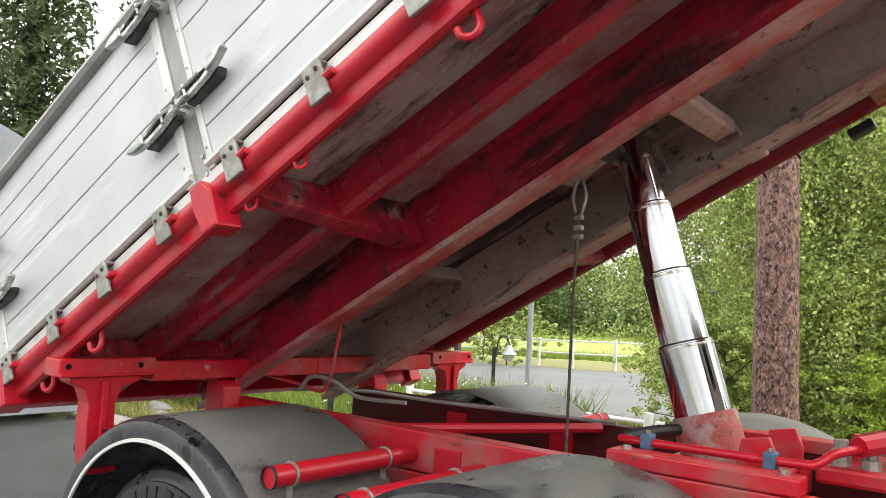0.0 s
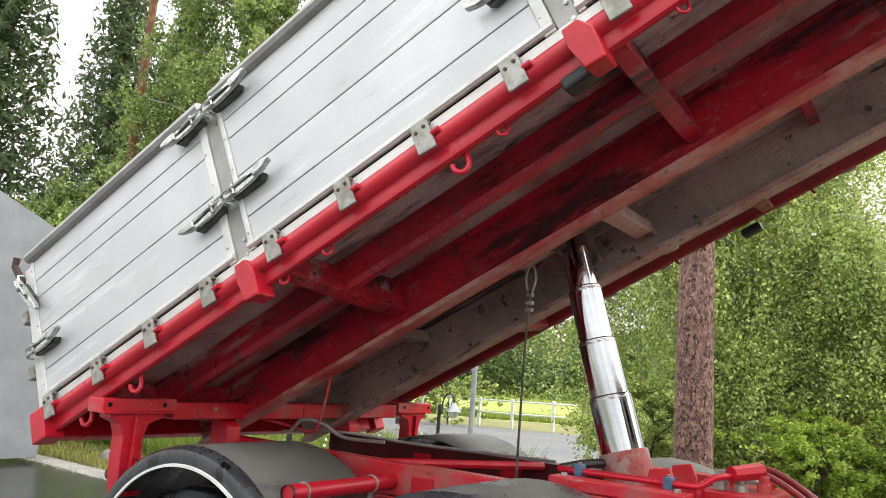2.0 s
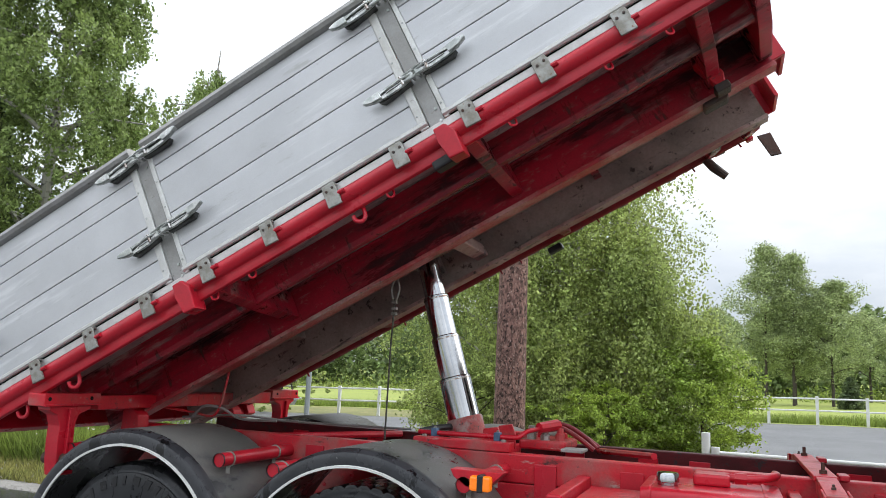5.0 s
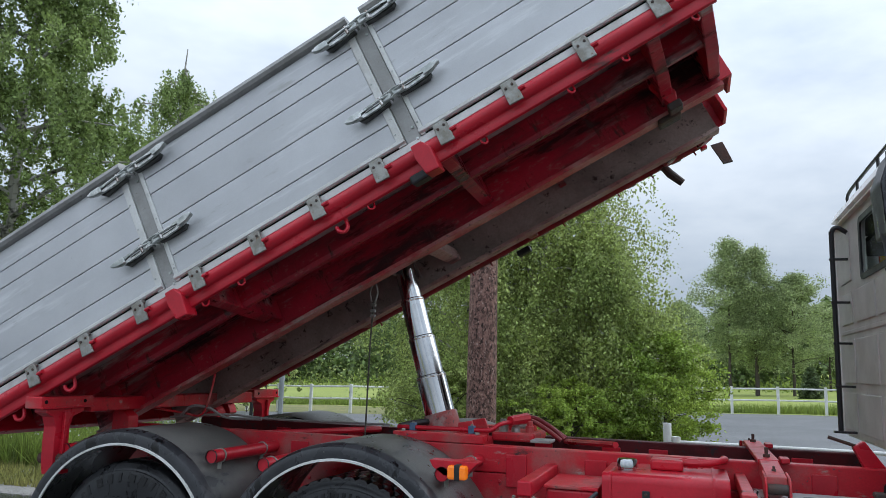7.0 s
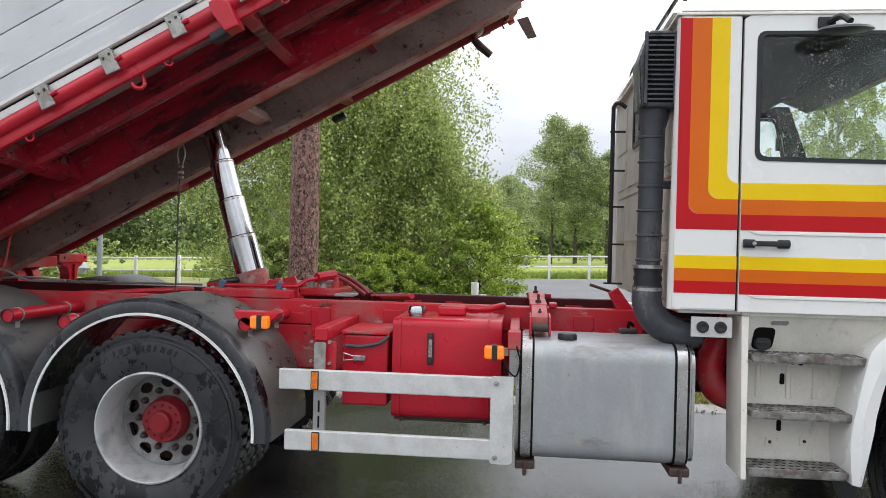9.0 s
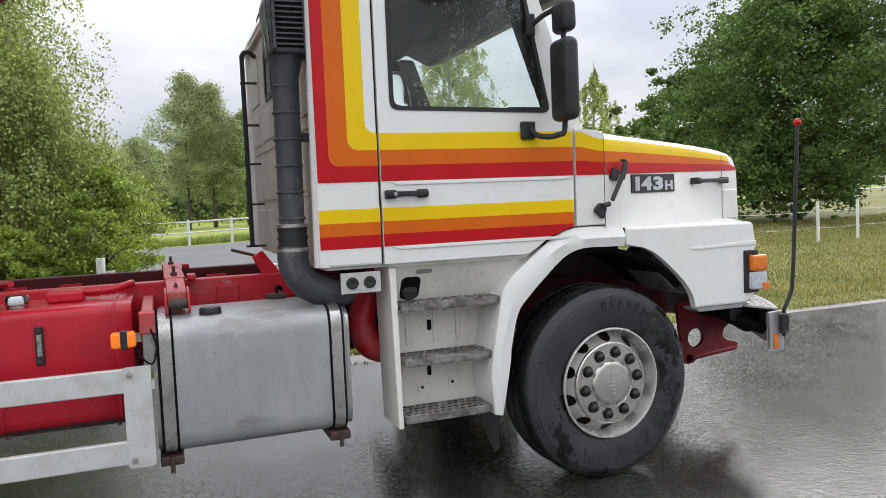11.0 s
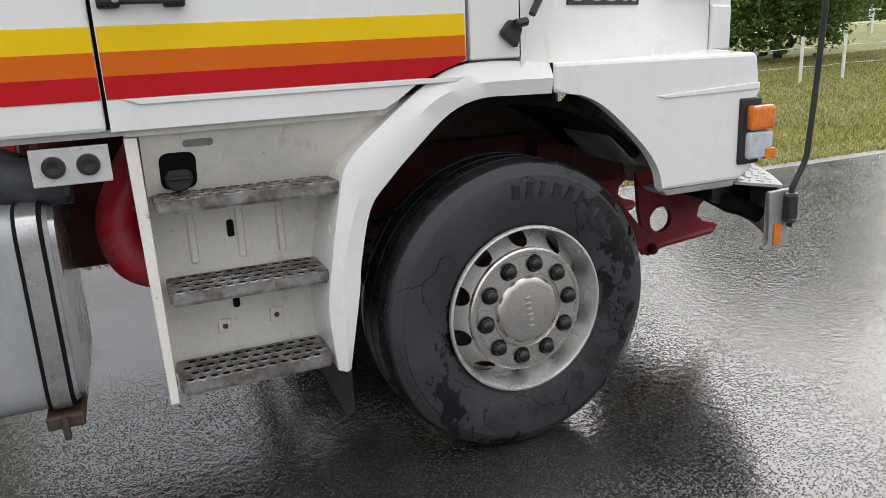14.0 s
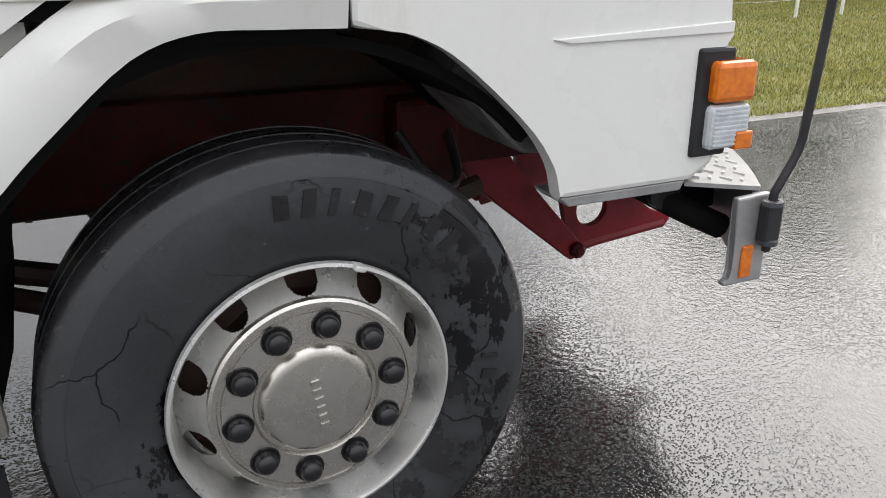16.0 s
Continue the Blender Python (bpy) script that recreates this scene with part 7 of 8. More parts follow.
part("wire_lead", tubed(curve_pts([w0, (w0.x - 0.02, w0.y, w0.z - 0.16), (w0.x - 0.10, w0.y + 0.02, w0.z - 0.36), (w0.x - 0.30, w0.y + 0.05, 1.26), (w0.x - 0.55, w0.y + 0.05, 1.28)], 6), 0.008, 6), RED_WORN, truck, "reddish wire lead")
part("lead_bracket", boxed(1.22, 1.36, -0.36, -0.24, -0.10, -0.05, bevel=0.01, m=TB), PRIMER, truck)
part("cable_loop", tubed(curve_pts([(-5.95, -0.28, 1.24), (-5.85, -0.30, 1.31), (-5.72, -0.28, 1.30), (-5.60, -0.24, 1.24), (-5.35, -0.2, 1.24)], 6), 0.010, 6), ALU_DULL, truck)

# rear hinge carriers
for s in (-1, 1):
    mm = None if s < 0 else MIRROR
    h = part("hinge_beam", boxed(-6.25, -6.125, -1.335, -0.93, 1.317, 1.388, bevel=0.006), RED_WORN, truck, "red hinge beam with casting", mm)
    part("beam_lip", boxed(-6.124, -6.112, -1.335, -0.93, 1.317, 1.328, bevel=0.002), RED, h, "", mm)
    for by in (-1.30, -1.0):
        part("beam_hole", lathed([(0.012, 0.0), (0.011, 0.002), (0.0005, 0.0022)], 12, m=(Matrix.Identity(4) if s < 0 else MIRROR) @ move(-6.125, by, 1.358) @ Matrix.Rotation(radians(-90), 4, "Z")), DARK, h)
    part("hinge_cross", boxed(-6.27, -6.14, -0.93, 0.0, 1.285, 1.372, bevel=0.008), RED_WORN, h, "", mm)
    part("hinge_casting", framed([(-1.285, 1.316), (-0.985, 1.316), (-0.99, 1.295), (-1.07, 1.268), (-1.092, 1.21), (-1.090, 1.12), (-1.07, 1.03), (-1.07, 0.93), (-1.185, 0.93), (-1.20, 1.02), (-1.205, 1.12), (-1.203, 1.21), (-1.225, 1.268), (-1.285, 1.295)], -6.225, -6.135), RED, h, "red hinge casting", mm)
    part("casting_rib", framed([(-1.16, 1.30), (-1.135, 1.30), (-1.135, 1.0), (-1.16, 1.0)], -6.134, -6.112), RED, h, "", mm)
    part("hinge_pin", tubed([(-6.27, -1.15, 1.02), (-6.09, -1.15, 1.02)], 0.034, 14), OLD_STEEL, h, "", mm)
    part("hinge_lug", prismed([(-6.30, 1.03), (-6.14, 1.03), (-6.16, 1.24), (-6.22, 1.29), (-6.29, 1.27)], -0.56, -0.46, bevel=0.008), RED_WORN, h, "", mm)


# ---------------------------------------------------------------- ground
def ramp(v, a, b):
    t = min(1.0, max(0.0, (v - a) / (b - a)))
    return t * t * (3 - 2 * t)


def ground_z(x, y):
    """Height of the land: a level yard, then falling slightly to the rear and rising to the front."""
    if y <= 2.5:
        return 0.0
    return ramp(y, 4, 30) * (-0.08 + 0.025 * (max(-60.0, min(40.0, x)) + 1.5)) + ramp(y, 3, 10) * ramp(x, 5, 13) * 0.15 + (noise.noise((x * 0.35, y * 0.35, 3.0)) * 0.05 * ramp(y, 2.6, 4)) + ramp(y, 90, 400) * 6.0


def cuts(parts):
    out = []
    for a, b, n in parts:
        out += [a + (b - a) * k / n for k in range(n)]
    return out + [parts[-1][1]]


gx = cuts([(-600, -120, 8), (-120, -40, 16), (-40, -16, 24), (-16, 18, 136), (18, 60, 28), (60, 160, 16), (160, 600, 8)])
gy = cuts([(-300, -30, 6), (-30, 2.40, 10), (2.40, 3.05, 5), (3.05, 9.0, 24), (9.0, 33.0, 40), (33.0, 80, 24), (80, 160, 12), (160, 600, 8)])
verts, faces, idx = [], [], []
for y in gy:
    for x in gx:
        wob = 0.10 * noise.noise((x * 0.8, 0.0, 7.0)) + 0.04 * noise.noise((x * 3.1, 0.0, 1.0)) if 2.3 < y < 3.2 and -40 < x < 60 else 0.0
        verts.append((x, y + wob, ground_z(x, y) + (0.018 if 2.41 < y < 3.2 else 0.0)))
nx = len(gx)
for j in range(len(gy) - 1):
    for i in range(nx - 1):
        faces.append((j * nx + i, j * nx + i + 1, (j + 1) * nx + i + 1, (j + 1) * nx + i))
        cx, cy = (gx[i] + gx[i + 1]) / 2, (gy[j] + gy[j + 1]) / 2
        if cy < 2.40 and cy > -30:
            k = 0
        elif cy < 3.05 and cy > 0:
            k = 1 if cx < 1.0 or cy < 2.53 else 2
        elif 9.0 < cy < 33.0 - 8.0 * ramp(-cx, 3.0, 16.0) and -34 < cx < 9.0:
            k = 3
        elif cy > 33.0:
            k = 4
        else:
            k = 1 if cx < -9.5 and cy < 4.5 and cy > 0 else 2
        idx.append(k)
me = bpy.data.meshes.new("ground")
me.from_pydata(verts, [], faces)
for mt in (ASPHALT, STONES, LAWN, GRAVEL, FIELD):
    me.materials.append(mt)
me.polygons.foreach_set("material_index", idx)
me.polygons.foreach_set("use_smooth", [True] * len(faces))
tagged(new("ground", me), "wet asphalt yard with gravel edge, lawn, gravel lot and hay field", "ground", kind="structure")


# ---------------------------------------------------------------- plants
RNG = np.random.default_rng(7)


def quads(name, centre, size, mat, parent=None, label="", droop=0.5, aspect=0.6):
    """Many small leaves, one face each, turned at random."""
    n = len(centre)
    a = RNG.normal(size=(n, 3))
    a[:, 2] = a[:, 2] * 0.7 - droop
    a /= np.linalg.norm(a, axis=1)[:, None]
    b = RNG.normal(size=(n, 3))
    b -= a * (a * b).sum(1)[:, None]
    b /= np.linalg.norm(b, axis=1)[:, None]
    s = (np.asarray(size) * RNG.uniform(0.6, 1.35, n))[:, None]
    v = np.stack([centre - a * s * 0.5, centre + b * s * aspect * 0.5, centre + a * s * 0.5, centre - b * s * aspect * 0.5], 1).reshape(-1, 3)
    me = bpy.data.meshes.new(name)
    me.vertices.add(4 * n)
    me.vertices.foreach_set("co", v.astype(np.float32).ravel())
    me.loops.add(4 * n)
    me.loops.foreach_set("vertex_index", np.arange(4 * n, dtype=np.int32))
    me.polygons.add(n)
    me.polygons.foreach_set("loop_start", np.arange(0, 4 * n, 4, dtype=np.int32))
    me.update(calc_edges=True)
    me.materials.append(mat)
    ob = new(name, me)
    if parent is not None:
        ob.parent = parent
    if label:
        ob["label"] = label
    return ob


def trunk_line(x, y, h, lean=0.02, wob=0.06, n=8):
    z0 = ground_z(x, y) - 0.05
    return [(x + lean * h * (k / n) ** 2 + wob * noise.noise((x, k * 0.7, 0)), y + wob * noise.noise((y, k * 0.7, 5)), z0 + h * k / n) for k in range(n + 1)]


def broadleaf(name, x, y, h, spread, leaves, leaf, mat, bark, label, base=0.12, strand=0.0, r=None, branches=26, top=1.0, blob=0.55, squash=(1, 1), puff=1.0, group=""):
    """A tapered trunk, limbs that reach out and up, and leaves along twigs, hanging in strands where strand is set."""
    t = tagged(new(name), label, "bush" if "bush" in name else "tree", group=group)
    r = r or h * 0.016
    line = trunk_line(x, y, h * 0.93)
    bm = bmesh.new()
    tube(bm, line, [r * (1.0 - 0.92 * k / (len(line) - 1)) for k in range(len(line))], 8)
    pts = []
    per = leaves // branches
    for i in range(branches):
        f = base + (0.95 - base) * (i + 0.5) / branches
        k = f * (len(line) - 1)
        k0 = min(int(k), len(line) - 2)
        p = Vector(line[k0]).lerp(Vector(line[k0 + 1]), k - k0)
        a = i * 2.4 + RNG.uniform(-0.5, 0.5)
        prof = math.sin(math.pi * min(1.0, (0.10 + 0.95 * f) ** 0.9)) ** 0.65
        reach = spread * prof * RNG.uniform(0.7, 1.12)
        d = Vector((math.cos(a) * squash[0], math.sin(a) * squash[1], RNG.uniform(0.25, 0.75)))
        mid = p + Vector((d.x, d.y, 0)) * reach * 0.5 + Vector((0, 0, d.z * reach * 0.55))
        end = p + Vector((d.x, d.y, 0)) * reach + Vector((0, 0, d.z * reach * 0.75 - strand * 0.25))
        limb = curve_pts([p, mid, end], 4)
        tube(bm, limb, [max(0.006, r * 0.36 * (1 - 0.85 * q / (len(limb) - 1))) for q in range(len(limb))], 5)
        L = np.array([tuple(q) for q in limb])
        clumps = max(6, int(per / 70))
        for _ in range(clumps):
            q = L[min(len(L) - 1, int(len(L) * (0.25 + 0.75 * RNG.random() ** 0.7)))]
            c = q + RNG.normal(size=3) * blob * reach * 0.34
            m = per // clumps
            if strand:
                ln = strand * RNG.uniform(0.4, 1.25)
                u = RNG.random(m) ** 0.8
                cl = c + RNG.normal(size=(m, 3)) * np.array([0.075, 0.075, 0.06]) * (0.5 + u[:, None])
                cl[:, 2] -= u * ln
                cl[:, 0] += 0.10 * u * math.cos(a)
                cl[:, 1] += 0.10 * u * math.sin(a)
            else:
                cl = c + RNG.normal(size=(m, 3)) * np.array([0.15, 0.15, 0.10]) * (h / 7.0) * puff
            pts.append(cl)
    part("trunk", bm, bark, t, "", smooth=True)
    P = np.concatenate(pts)
    gz = ground_z(x, y)
    P = P[P[:, 2] > gz + 0.12]
    quads("crown", P, leaf, mat, t, droop=0.9 if strand else 0.25)
    return t


def spruce(x, y, h, width, label, mat=NEEDLE):
    t = tagged(new("spruce_tree"), label, "tree")
    line = trunk_line(x, y, h, 0.0, 0.03)
    part("trunk", tubed(line, [h * 0.012 * (1 - 0.93 * k / (len(line) - 1)) for k in range(len(line))], 8), BARK_DARK, t)
    pts = []
    z0 = line[0][2]
    for k in range(int(h * 3.6)):
        f = (k + 0.5) / (h * 3.6)
        z = z0 + h * (0.06 + 0.93 * f)
        reach = width * (1 - f) ** 0.85 + 0.12
        for j in range(7):
            a = k * 1.1 + j * math.tau / 7 + RNG.uniform(-0.2, 0.2)
            m = max(18, int(72 * (1 - f) + 18))
            u = RNG.random(m)
            c = np.stack([x + math.cos(a) * reach * u, y + math.sin(a) * reach * u, z - 0.45 * reach * u ** 1.6 + 0.12 * reach * u ** 4], 1)
            c += RNG.normal(size=(m, 3)) * np.array([0.09, 0.09, 0.07]) * (0.5 + reach * 0.5)
            pts.append(c)
    quads("crown", np.concatenate(pts), 0.27, mat, t, droop=0.6, aspect=0.36)
    return t


def bare_pine(x, y, h, r, bark, label, crown_at, leaves=5000, crown_r=2.0):
    t = tagged(new("pine_tree"), label, "tree")
    line = trunk_line(x, y, h, 0.0, 0.0, 14)
    bm = bmesh.new()
    tube(bm, line, [r * (1 - 0.6 * k / 14) * (1.25 if k == 0 else 1.0) for k in range(15)], 28)
    for v in bm.verts:
        d = Vector((v.co.x - x, v.co.y - y, 0))
        n = noise.noise((v.co.x * 9, v.co.y * 9, v.co.z * 2.5))
        v.co += d.normalized() * 0.02 * n
    part("trunk", bm, bark, t, smooth=True)
    pts = []
    for i in range(16):
        a, z = i * 2.4, line[0][2] + h * (crown_at + (1 - crown_at) * i / 16)
        reach = crown_r * RNG.uniform(0.6, 1.1)
        e = Vector((x + math.cos(a) * reach, y + math.sin(a) * reach, z + 0.3))
        part("branch", tubed([(x, y, z - 0.2), e], [r * 0.2, r * 0.05], 6), bark, t)
        m = leaves // 16
        pts.append(np.array(e) + RNG.normal(size=(m, 3)) * np.array([0.55, 0.55, 0.3]))
    quads("crown", np.concatenate(pts), 0.16, NEEDLE, t, droop=0.0, aspect=0.3)
    return t


# trees behind the truck
bare_pine(-4.95, 4.05, 15.0, 0.185, BARK, "tall pine with thick flaky brown bark beside the yard", 0.75, 4000)
broadleaf("birch_tree", -6.6, 8.9, 6.6, 1.9, 100000, 0.055, LEAF_BIRCH, BARK_BIRCH, "leafy birch with hanging twigs behind the pine", 0.05, 0.75, branches=34)
broadleaf("birch_tree", -5.05, 8.3, 7.5, 1.85, 150000, 0.055, LEAF_BIRCH, BARK_BIRCH, "full weeping birch at the edge of the gravel lot", 0.04, 0.85, branches=36)
broadleaf("birch_tree", -4.1, 7.6, 4.7, 1.35, 96000, 0.053, LEAF_BIRCH, BARK_BIRCH, "smaller drooping birch beside the lot", 0.03, 0.8, branches=34)
broadleaf("willow_bush", -2.95, 6.9, 2.5, 0.85, 46000, 0.042, LEAF_BUSH, BARK_DARK, "bright green willow bush under the birches", 0.02, 0.0, branches=26, r=0.03)
broadleaf("willow_bush", -4.2, 6.4, 1.6, 0.95, 26000, 0.040, LEAF_BUSH, BARK_DARK, "low green bush beside the white posts", 0.02, 0.0, branches=22, r=0.03)
broadleaf("leafy_bush", -6.2, 6.6, 1.9, 1.05, 26000, 0.045, LEAF_BIRCH, BARK_DARK, "dense bush beside the pine trunk", 0.02, 0.0, branches=22, r=0.03)
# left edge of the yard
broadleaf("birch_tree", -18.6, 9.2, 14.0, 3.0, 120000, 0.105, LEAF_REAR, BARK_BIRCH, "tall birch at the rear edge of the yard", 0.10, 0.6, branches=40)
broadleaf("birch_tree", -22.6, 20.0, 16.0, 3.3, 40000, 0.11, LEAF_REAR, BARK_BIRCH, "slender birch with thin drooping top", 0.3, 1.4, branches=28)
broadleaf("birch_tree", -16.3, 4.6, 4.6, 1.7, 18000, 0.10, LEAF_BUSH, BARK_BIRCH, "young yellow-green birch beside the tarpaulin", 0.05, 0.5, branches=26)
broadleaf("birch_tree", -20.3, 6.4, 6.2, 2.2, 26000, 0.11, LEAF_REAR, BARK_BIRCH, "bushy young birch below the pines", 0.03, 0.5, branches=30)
spruce(-25.5, 6.2, 17.0, 3.0, "tall dark spruce behind the yard")
spruce(-23.0, 10.5, 13.5, 2.6, "pointed spruce among the birches")
spruce(-29.0, 12.0, 19.0, 3.3, "large dark spruce at the back")
spruce(-20.4, 8.9, 8.5, 1.8, "young green spruce beside the gravel", NEEDLE)
bare_pine(-21.6, 8.3, 19.0, 0.17, BARK_RED, "pine with bare orange trunk", 0.62, 6000, 2.2)
broadleaf("leafy_bush", -14.2, 8.0, 2.2, 1.7, 9000, 0.10, LEAF_BUSH, BARK_DARK, "bush at the rear of the lot", 0.02, 0.0, branches=20, r=0.03)
broadleaf("leafy_bush", -20.5, 23.5, 2.2, 2.2, 9000, 0.13, LEAF_BIRCH, BARK_DARK, "bushes along the white fence", 0.02, 0.0, branches=20, r=0.03)
broadleaf("leafy_bush", -24.5, 27.5, 3.6, 2.4, 9000, 0.15, LEAF_BIRCH, BARK_DARK, "bushes along the white fence", 0.02, 0.0, branches=20, r=0.03)
# front right
broadleaf("oak_tree", 19.3, 16.2, 9.3, 4.3, 110000, 0.135, LEAF_DARK, BARK_DARK, "broad dark green tree behind the wire fence", 0.05, 0.0, branches=60, blob=0.5, puff=1.15)
broadleaf("leafy_bush", 17.6, 15.6, 2.6, 2.6, 16000, 0.13, LEAF_DARK, BARK_DARK, "dark undergrowth below the broad tree", 0.02, 0.0, branches=24, r=0.04)
broadleaf("oak_tree", 26.0, 30.0, 8.0, 4.2, 16000, 0.30, LEAF_DARK, BARK_DARK, "dark broadleaf tree beyond the lawn", 0.1, 0.0, branches=26, blob=0.7)
broadleaf("birch_tree", 26.4, 41.0, 10.8, 1.9, 13000, 0.15, LEAF_BIRCH, BARK_BIRCH, "thin birch beyond the bonnet", 0.25, 0.8, branches=22)
broadleaf("leafy_bush", 21.0, 38.0, 5.2, 3.6, 10000, 0.28, LEAF_BIRCH, BARK_DARK, "leafy thicket beyond the bonnet", 0.02, 0.0, branches=22)
broadleaf("birch_tree", 11.4, 30.0, 11.0, 2.9, 42000, 0.10, LEAF_BIRCH, BARK_BIRCH, "slim birch beyond the lot", 0.15, 0.6, branches=26)
# lanky trees in the field
for fx, fy, fh, fs in ((0.4, 66, 15.2, 2.5), (2.6, 66.5, 14.4, 2.0), (5.6, 67, 11.6, 2.9), (2.9, 69, 9.5, 3.0), (-7.5, 80, 10.0, 3.2), (-4.0, 84, 11.0, 3.2), (11.0, 84, 9.5, 3.0)):
    broadleaf("field_tree", fx, fy, fh, fs, 24000, 0.17, LEAF_FIELD, BARK_DARK, "lanky tree standing in the hay field", 0.24, 0.0, branches=26, blob=0.72, r=0.14, puff=1.15, group="lanky trees in the field")
spruce(6.0, 60, 2.6, 1.1, "small spruce in the hay field")

# far woods
pts = []
for k in range(420):
    x = -190 + 380 * RNG.random()
    yy = 104 + 26 * RNG.random()
    hh = 11.4 + 2.4 * noise.noise((x * 0.06, 0, 0)) + RNG.uniform(-1, 1.2)
    m = 480
    u = RNG.random(m)
    c = np.stack([x + RNG.normal(size=m) * 2.4 * (1.05 - u), yy + RNG.normal(size=m) * 1.6, ground_z(x, yy) + hh * u ** 0.8], 1)
    pts.append(c)
tagged(quads("far_woods", np.concatenate(pts), 0.85, LEAF_FAR, droop=0.1), "dense mixed woods behind the field", "woods", kind="stuff")
pts = []
for k in range(160):
    x = -95 + 190 * RNG.random()
    m = 80
    c = np.stack([x + RNG.normal(size=m) * 1.6, 84 + RNG.normal(size=m) * 2.5, np.abs(RNG.normal(size=m)) * 0.8 + ground_z(x, 84)], 1)
    pts.append(c)
tagged(quads("field_weeds", np.concatenate(pts), 0.5, WEED, droop=-0.6, aspect=0.3), "tall pale weeds at the end of the field", "weeds", kind="stuff")


def blades(name, n, xr, yr, high, label, mat=BLADE, keep=None):
    """Blades of grass, each a thin triangle."""
    x = RNG.uniform(*xr, n)
    y = yr[0] + (yr[1] - yr[0]) * RNG.random(n) ** 1.6
    if keep is not None:
        ok = np.array([keep(a, b) for a, b in zip(x, y)])
        x, y = x[ok], y[ok]
    n = len(x)
    z = np.array([ground_z(a, b) for a, b in zip(x, y)])
    a = RNG.uniform(0, math.tau, n)
    hh = high * RNG.uniform(0.4, 1.2, n)
    w = 0.006 + 0.012 * RNG.random(n)
    ln = RNG.normal(size=(n, 2)) * hh[:, None] * 0.35
    p0 = np.stack([x - np.cos(a) * w, y - np.sin(a) * w, z - 0.01], 1)
    p1 = np.stack([x + np.cos(a) * w, y + np.sin(a) * w, z - 0.01], 1)
    p2 = np.stack([x + ln[:, 0], y + ln[:, 1], z + hh], 1)
    v = np.stack([p0, p1, p2], 1).reshape(-1, 3)
    me = bpy.data.meshes.new(name)
    me.vertices.add(3 * n)
    me.vertices.foreach_set("co", v.astype(np.float32).ravel())
    me.loops.add(3 * n)
    me.loops.foreach_set("vertex_index", np.arange(3 * n, dtype=np.int32))
    me.polygons.add(n)
    me.polygons.foreach_set("loop_start", np.arange(0, 3 * n, 3, dtype=np.int32))
    me.update(calc_edges=True)
    me.materials.append(mat)
    return tagged(new(name, me), label, "grass", kind="stuff")


blades("lawn_grass", 170000, (2.0, 24.0), (2.50, 16.0), 0.055, "short damp lawn grass")
blades("verge_grass", 60000, (-16.0, 2.0), (2.75, 9.2), 0.13, "rough grass on the verge behind the truck")
blades("tall_grass", 24000, (-20.0, -9.0), (4.0, 9.0), 0.55, "tall grass with weeds behind the yard", WEED)
blades("fence_grass", 30000, (-34.0, 9.0), (33.7, 38.0), 0.4, "long grass along the white fence", WEED)
pts = np.stack([RNG.uniform(-13, -8, 260), RNG.uniform(4.2, 7.5, 260), RNG.uniform(0.30, 0.62, 260)], 1)
tagged(quads("daisies", pts, 0.045, FENCE_WHITE, droop=0.0, aspect=0.9), "white daisies among the grass", "flowers", kind="stuff")

# gravel crumbs and fallen bits
bm = bmesh.new()
for k in range(1500):
    x, y = RNG.uniform(-16, 1.5), 2.32 + abs(RNG.normal()) * 0.25
    s = RNG.uniform(0.006, 0.022)
    a = [bm.verts.new((x + s * RNG.uniform(0.6, 1.1) * math.cos(q), y + s * RNG.uniform(0.6, 1.1) * math.sin(q), ground_z(x, y) + 0.002)) for q in (0, 1.6, 3.1, 4.7)]
    t = bm.verts.new((x, y, ground_z(x, y) + s * 0.8 + 0.012))
    for i in range(4):
        bm.faces.new((a[i], a[(i + 1) % 4], t))
tagged(part("gravel_stones", bm, STONES), "loose pale gravel along the asphalt edge", "gravel", kind="stuff")


def boulder(x, y, s, label, group):
    bm = bmesh.new()
    bmesh.ops.create_icosphere(bm, subdivisions=3, radius=1.0)
    for v in bm.verts:
        n = noise.noise(v.co * 1.3 + Vector((x, y, 0)))
        v.co = Vector((v.co.x * s, v.co.y * s * 0.8, v.co.z * s * 0.6)) * (1 + 0.35 * n)
    tagged(part("boulder", bm, ROCK, m=move(x, y, ground_z(x, y) + s * 0.25), smooth=True), label, "rock", group=group)


for bx, by, bs in ((-4.6, 60, 1.1), (-6.0, 61, 0.9), (-2.6, 58, 0.8), (-7.4, 62, 1.2)):
    boulder(bx, by, bs, "grey lichen-spotted rock in a heap in the field", "rock heap in the field")
for bx, by, bs in ((-12.4, 3.0, 0.16), (-12.0, 2.8, 0.10), (-13.0, 3.3, 0.2)):
    boulder(bx, by, bs, "small brown stone at the gravel edge", "stones at the gravel edge")

# ---------------------------------------------------------------- fences and posts
fence = tagged(new("white_fence"), "white painted two-rail fence along the lot", "fence", kind="")
path = [(-36.0, 29.0), (-24.5, 27.0), (-17.5, 25.2), (-10.0, 29.0), (-4.0, 33.0), (9.0, 33.4)]


def on_path(d):
    for (x0, y0), (x1, y1) in zip(path, path[1:]):
        L = math.hypot(x1 - x0, y1 - y0)
        if d <= L:
            return x0 + (x1 - x0) * d / L, y0 + (y1 - y0) * d / L
        d -= L
    return path[-1]


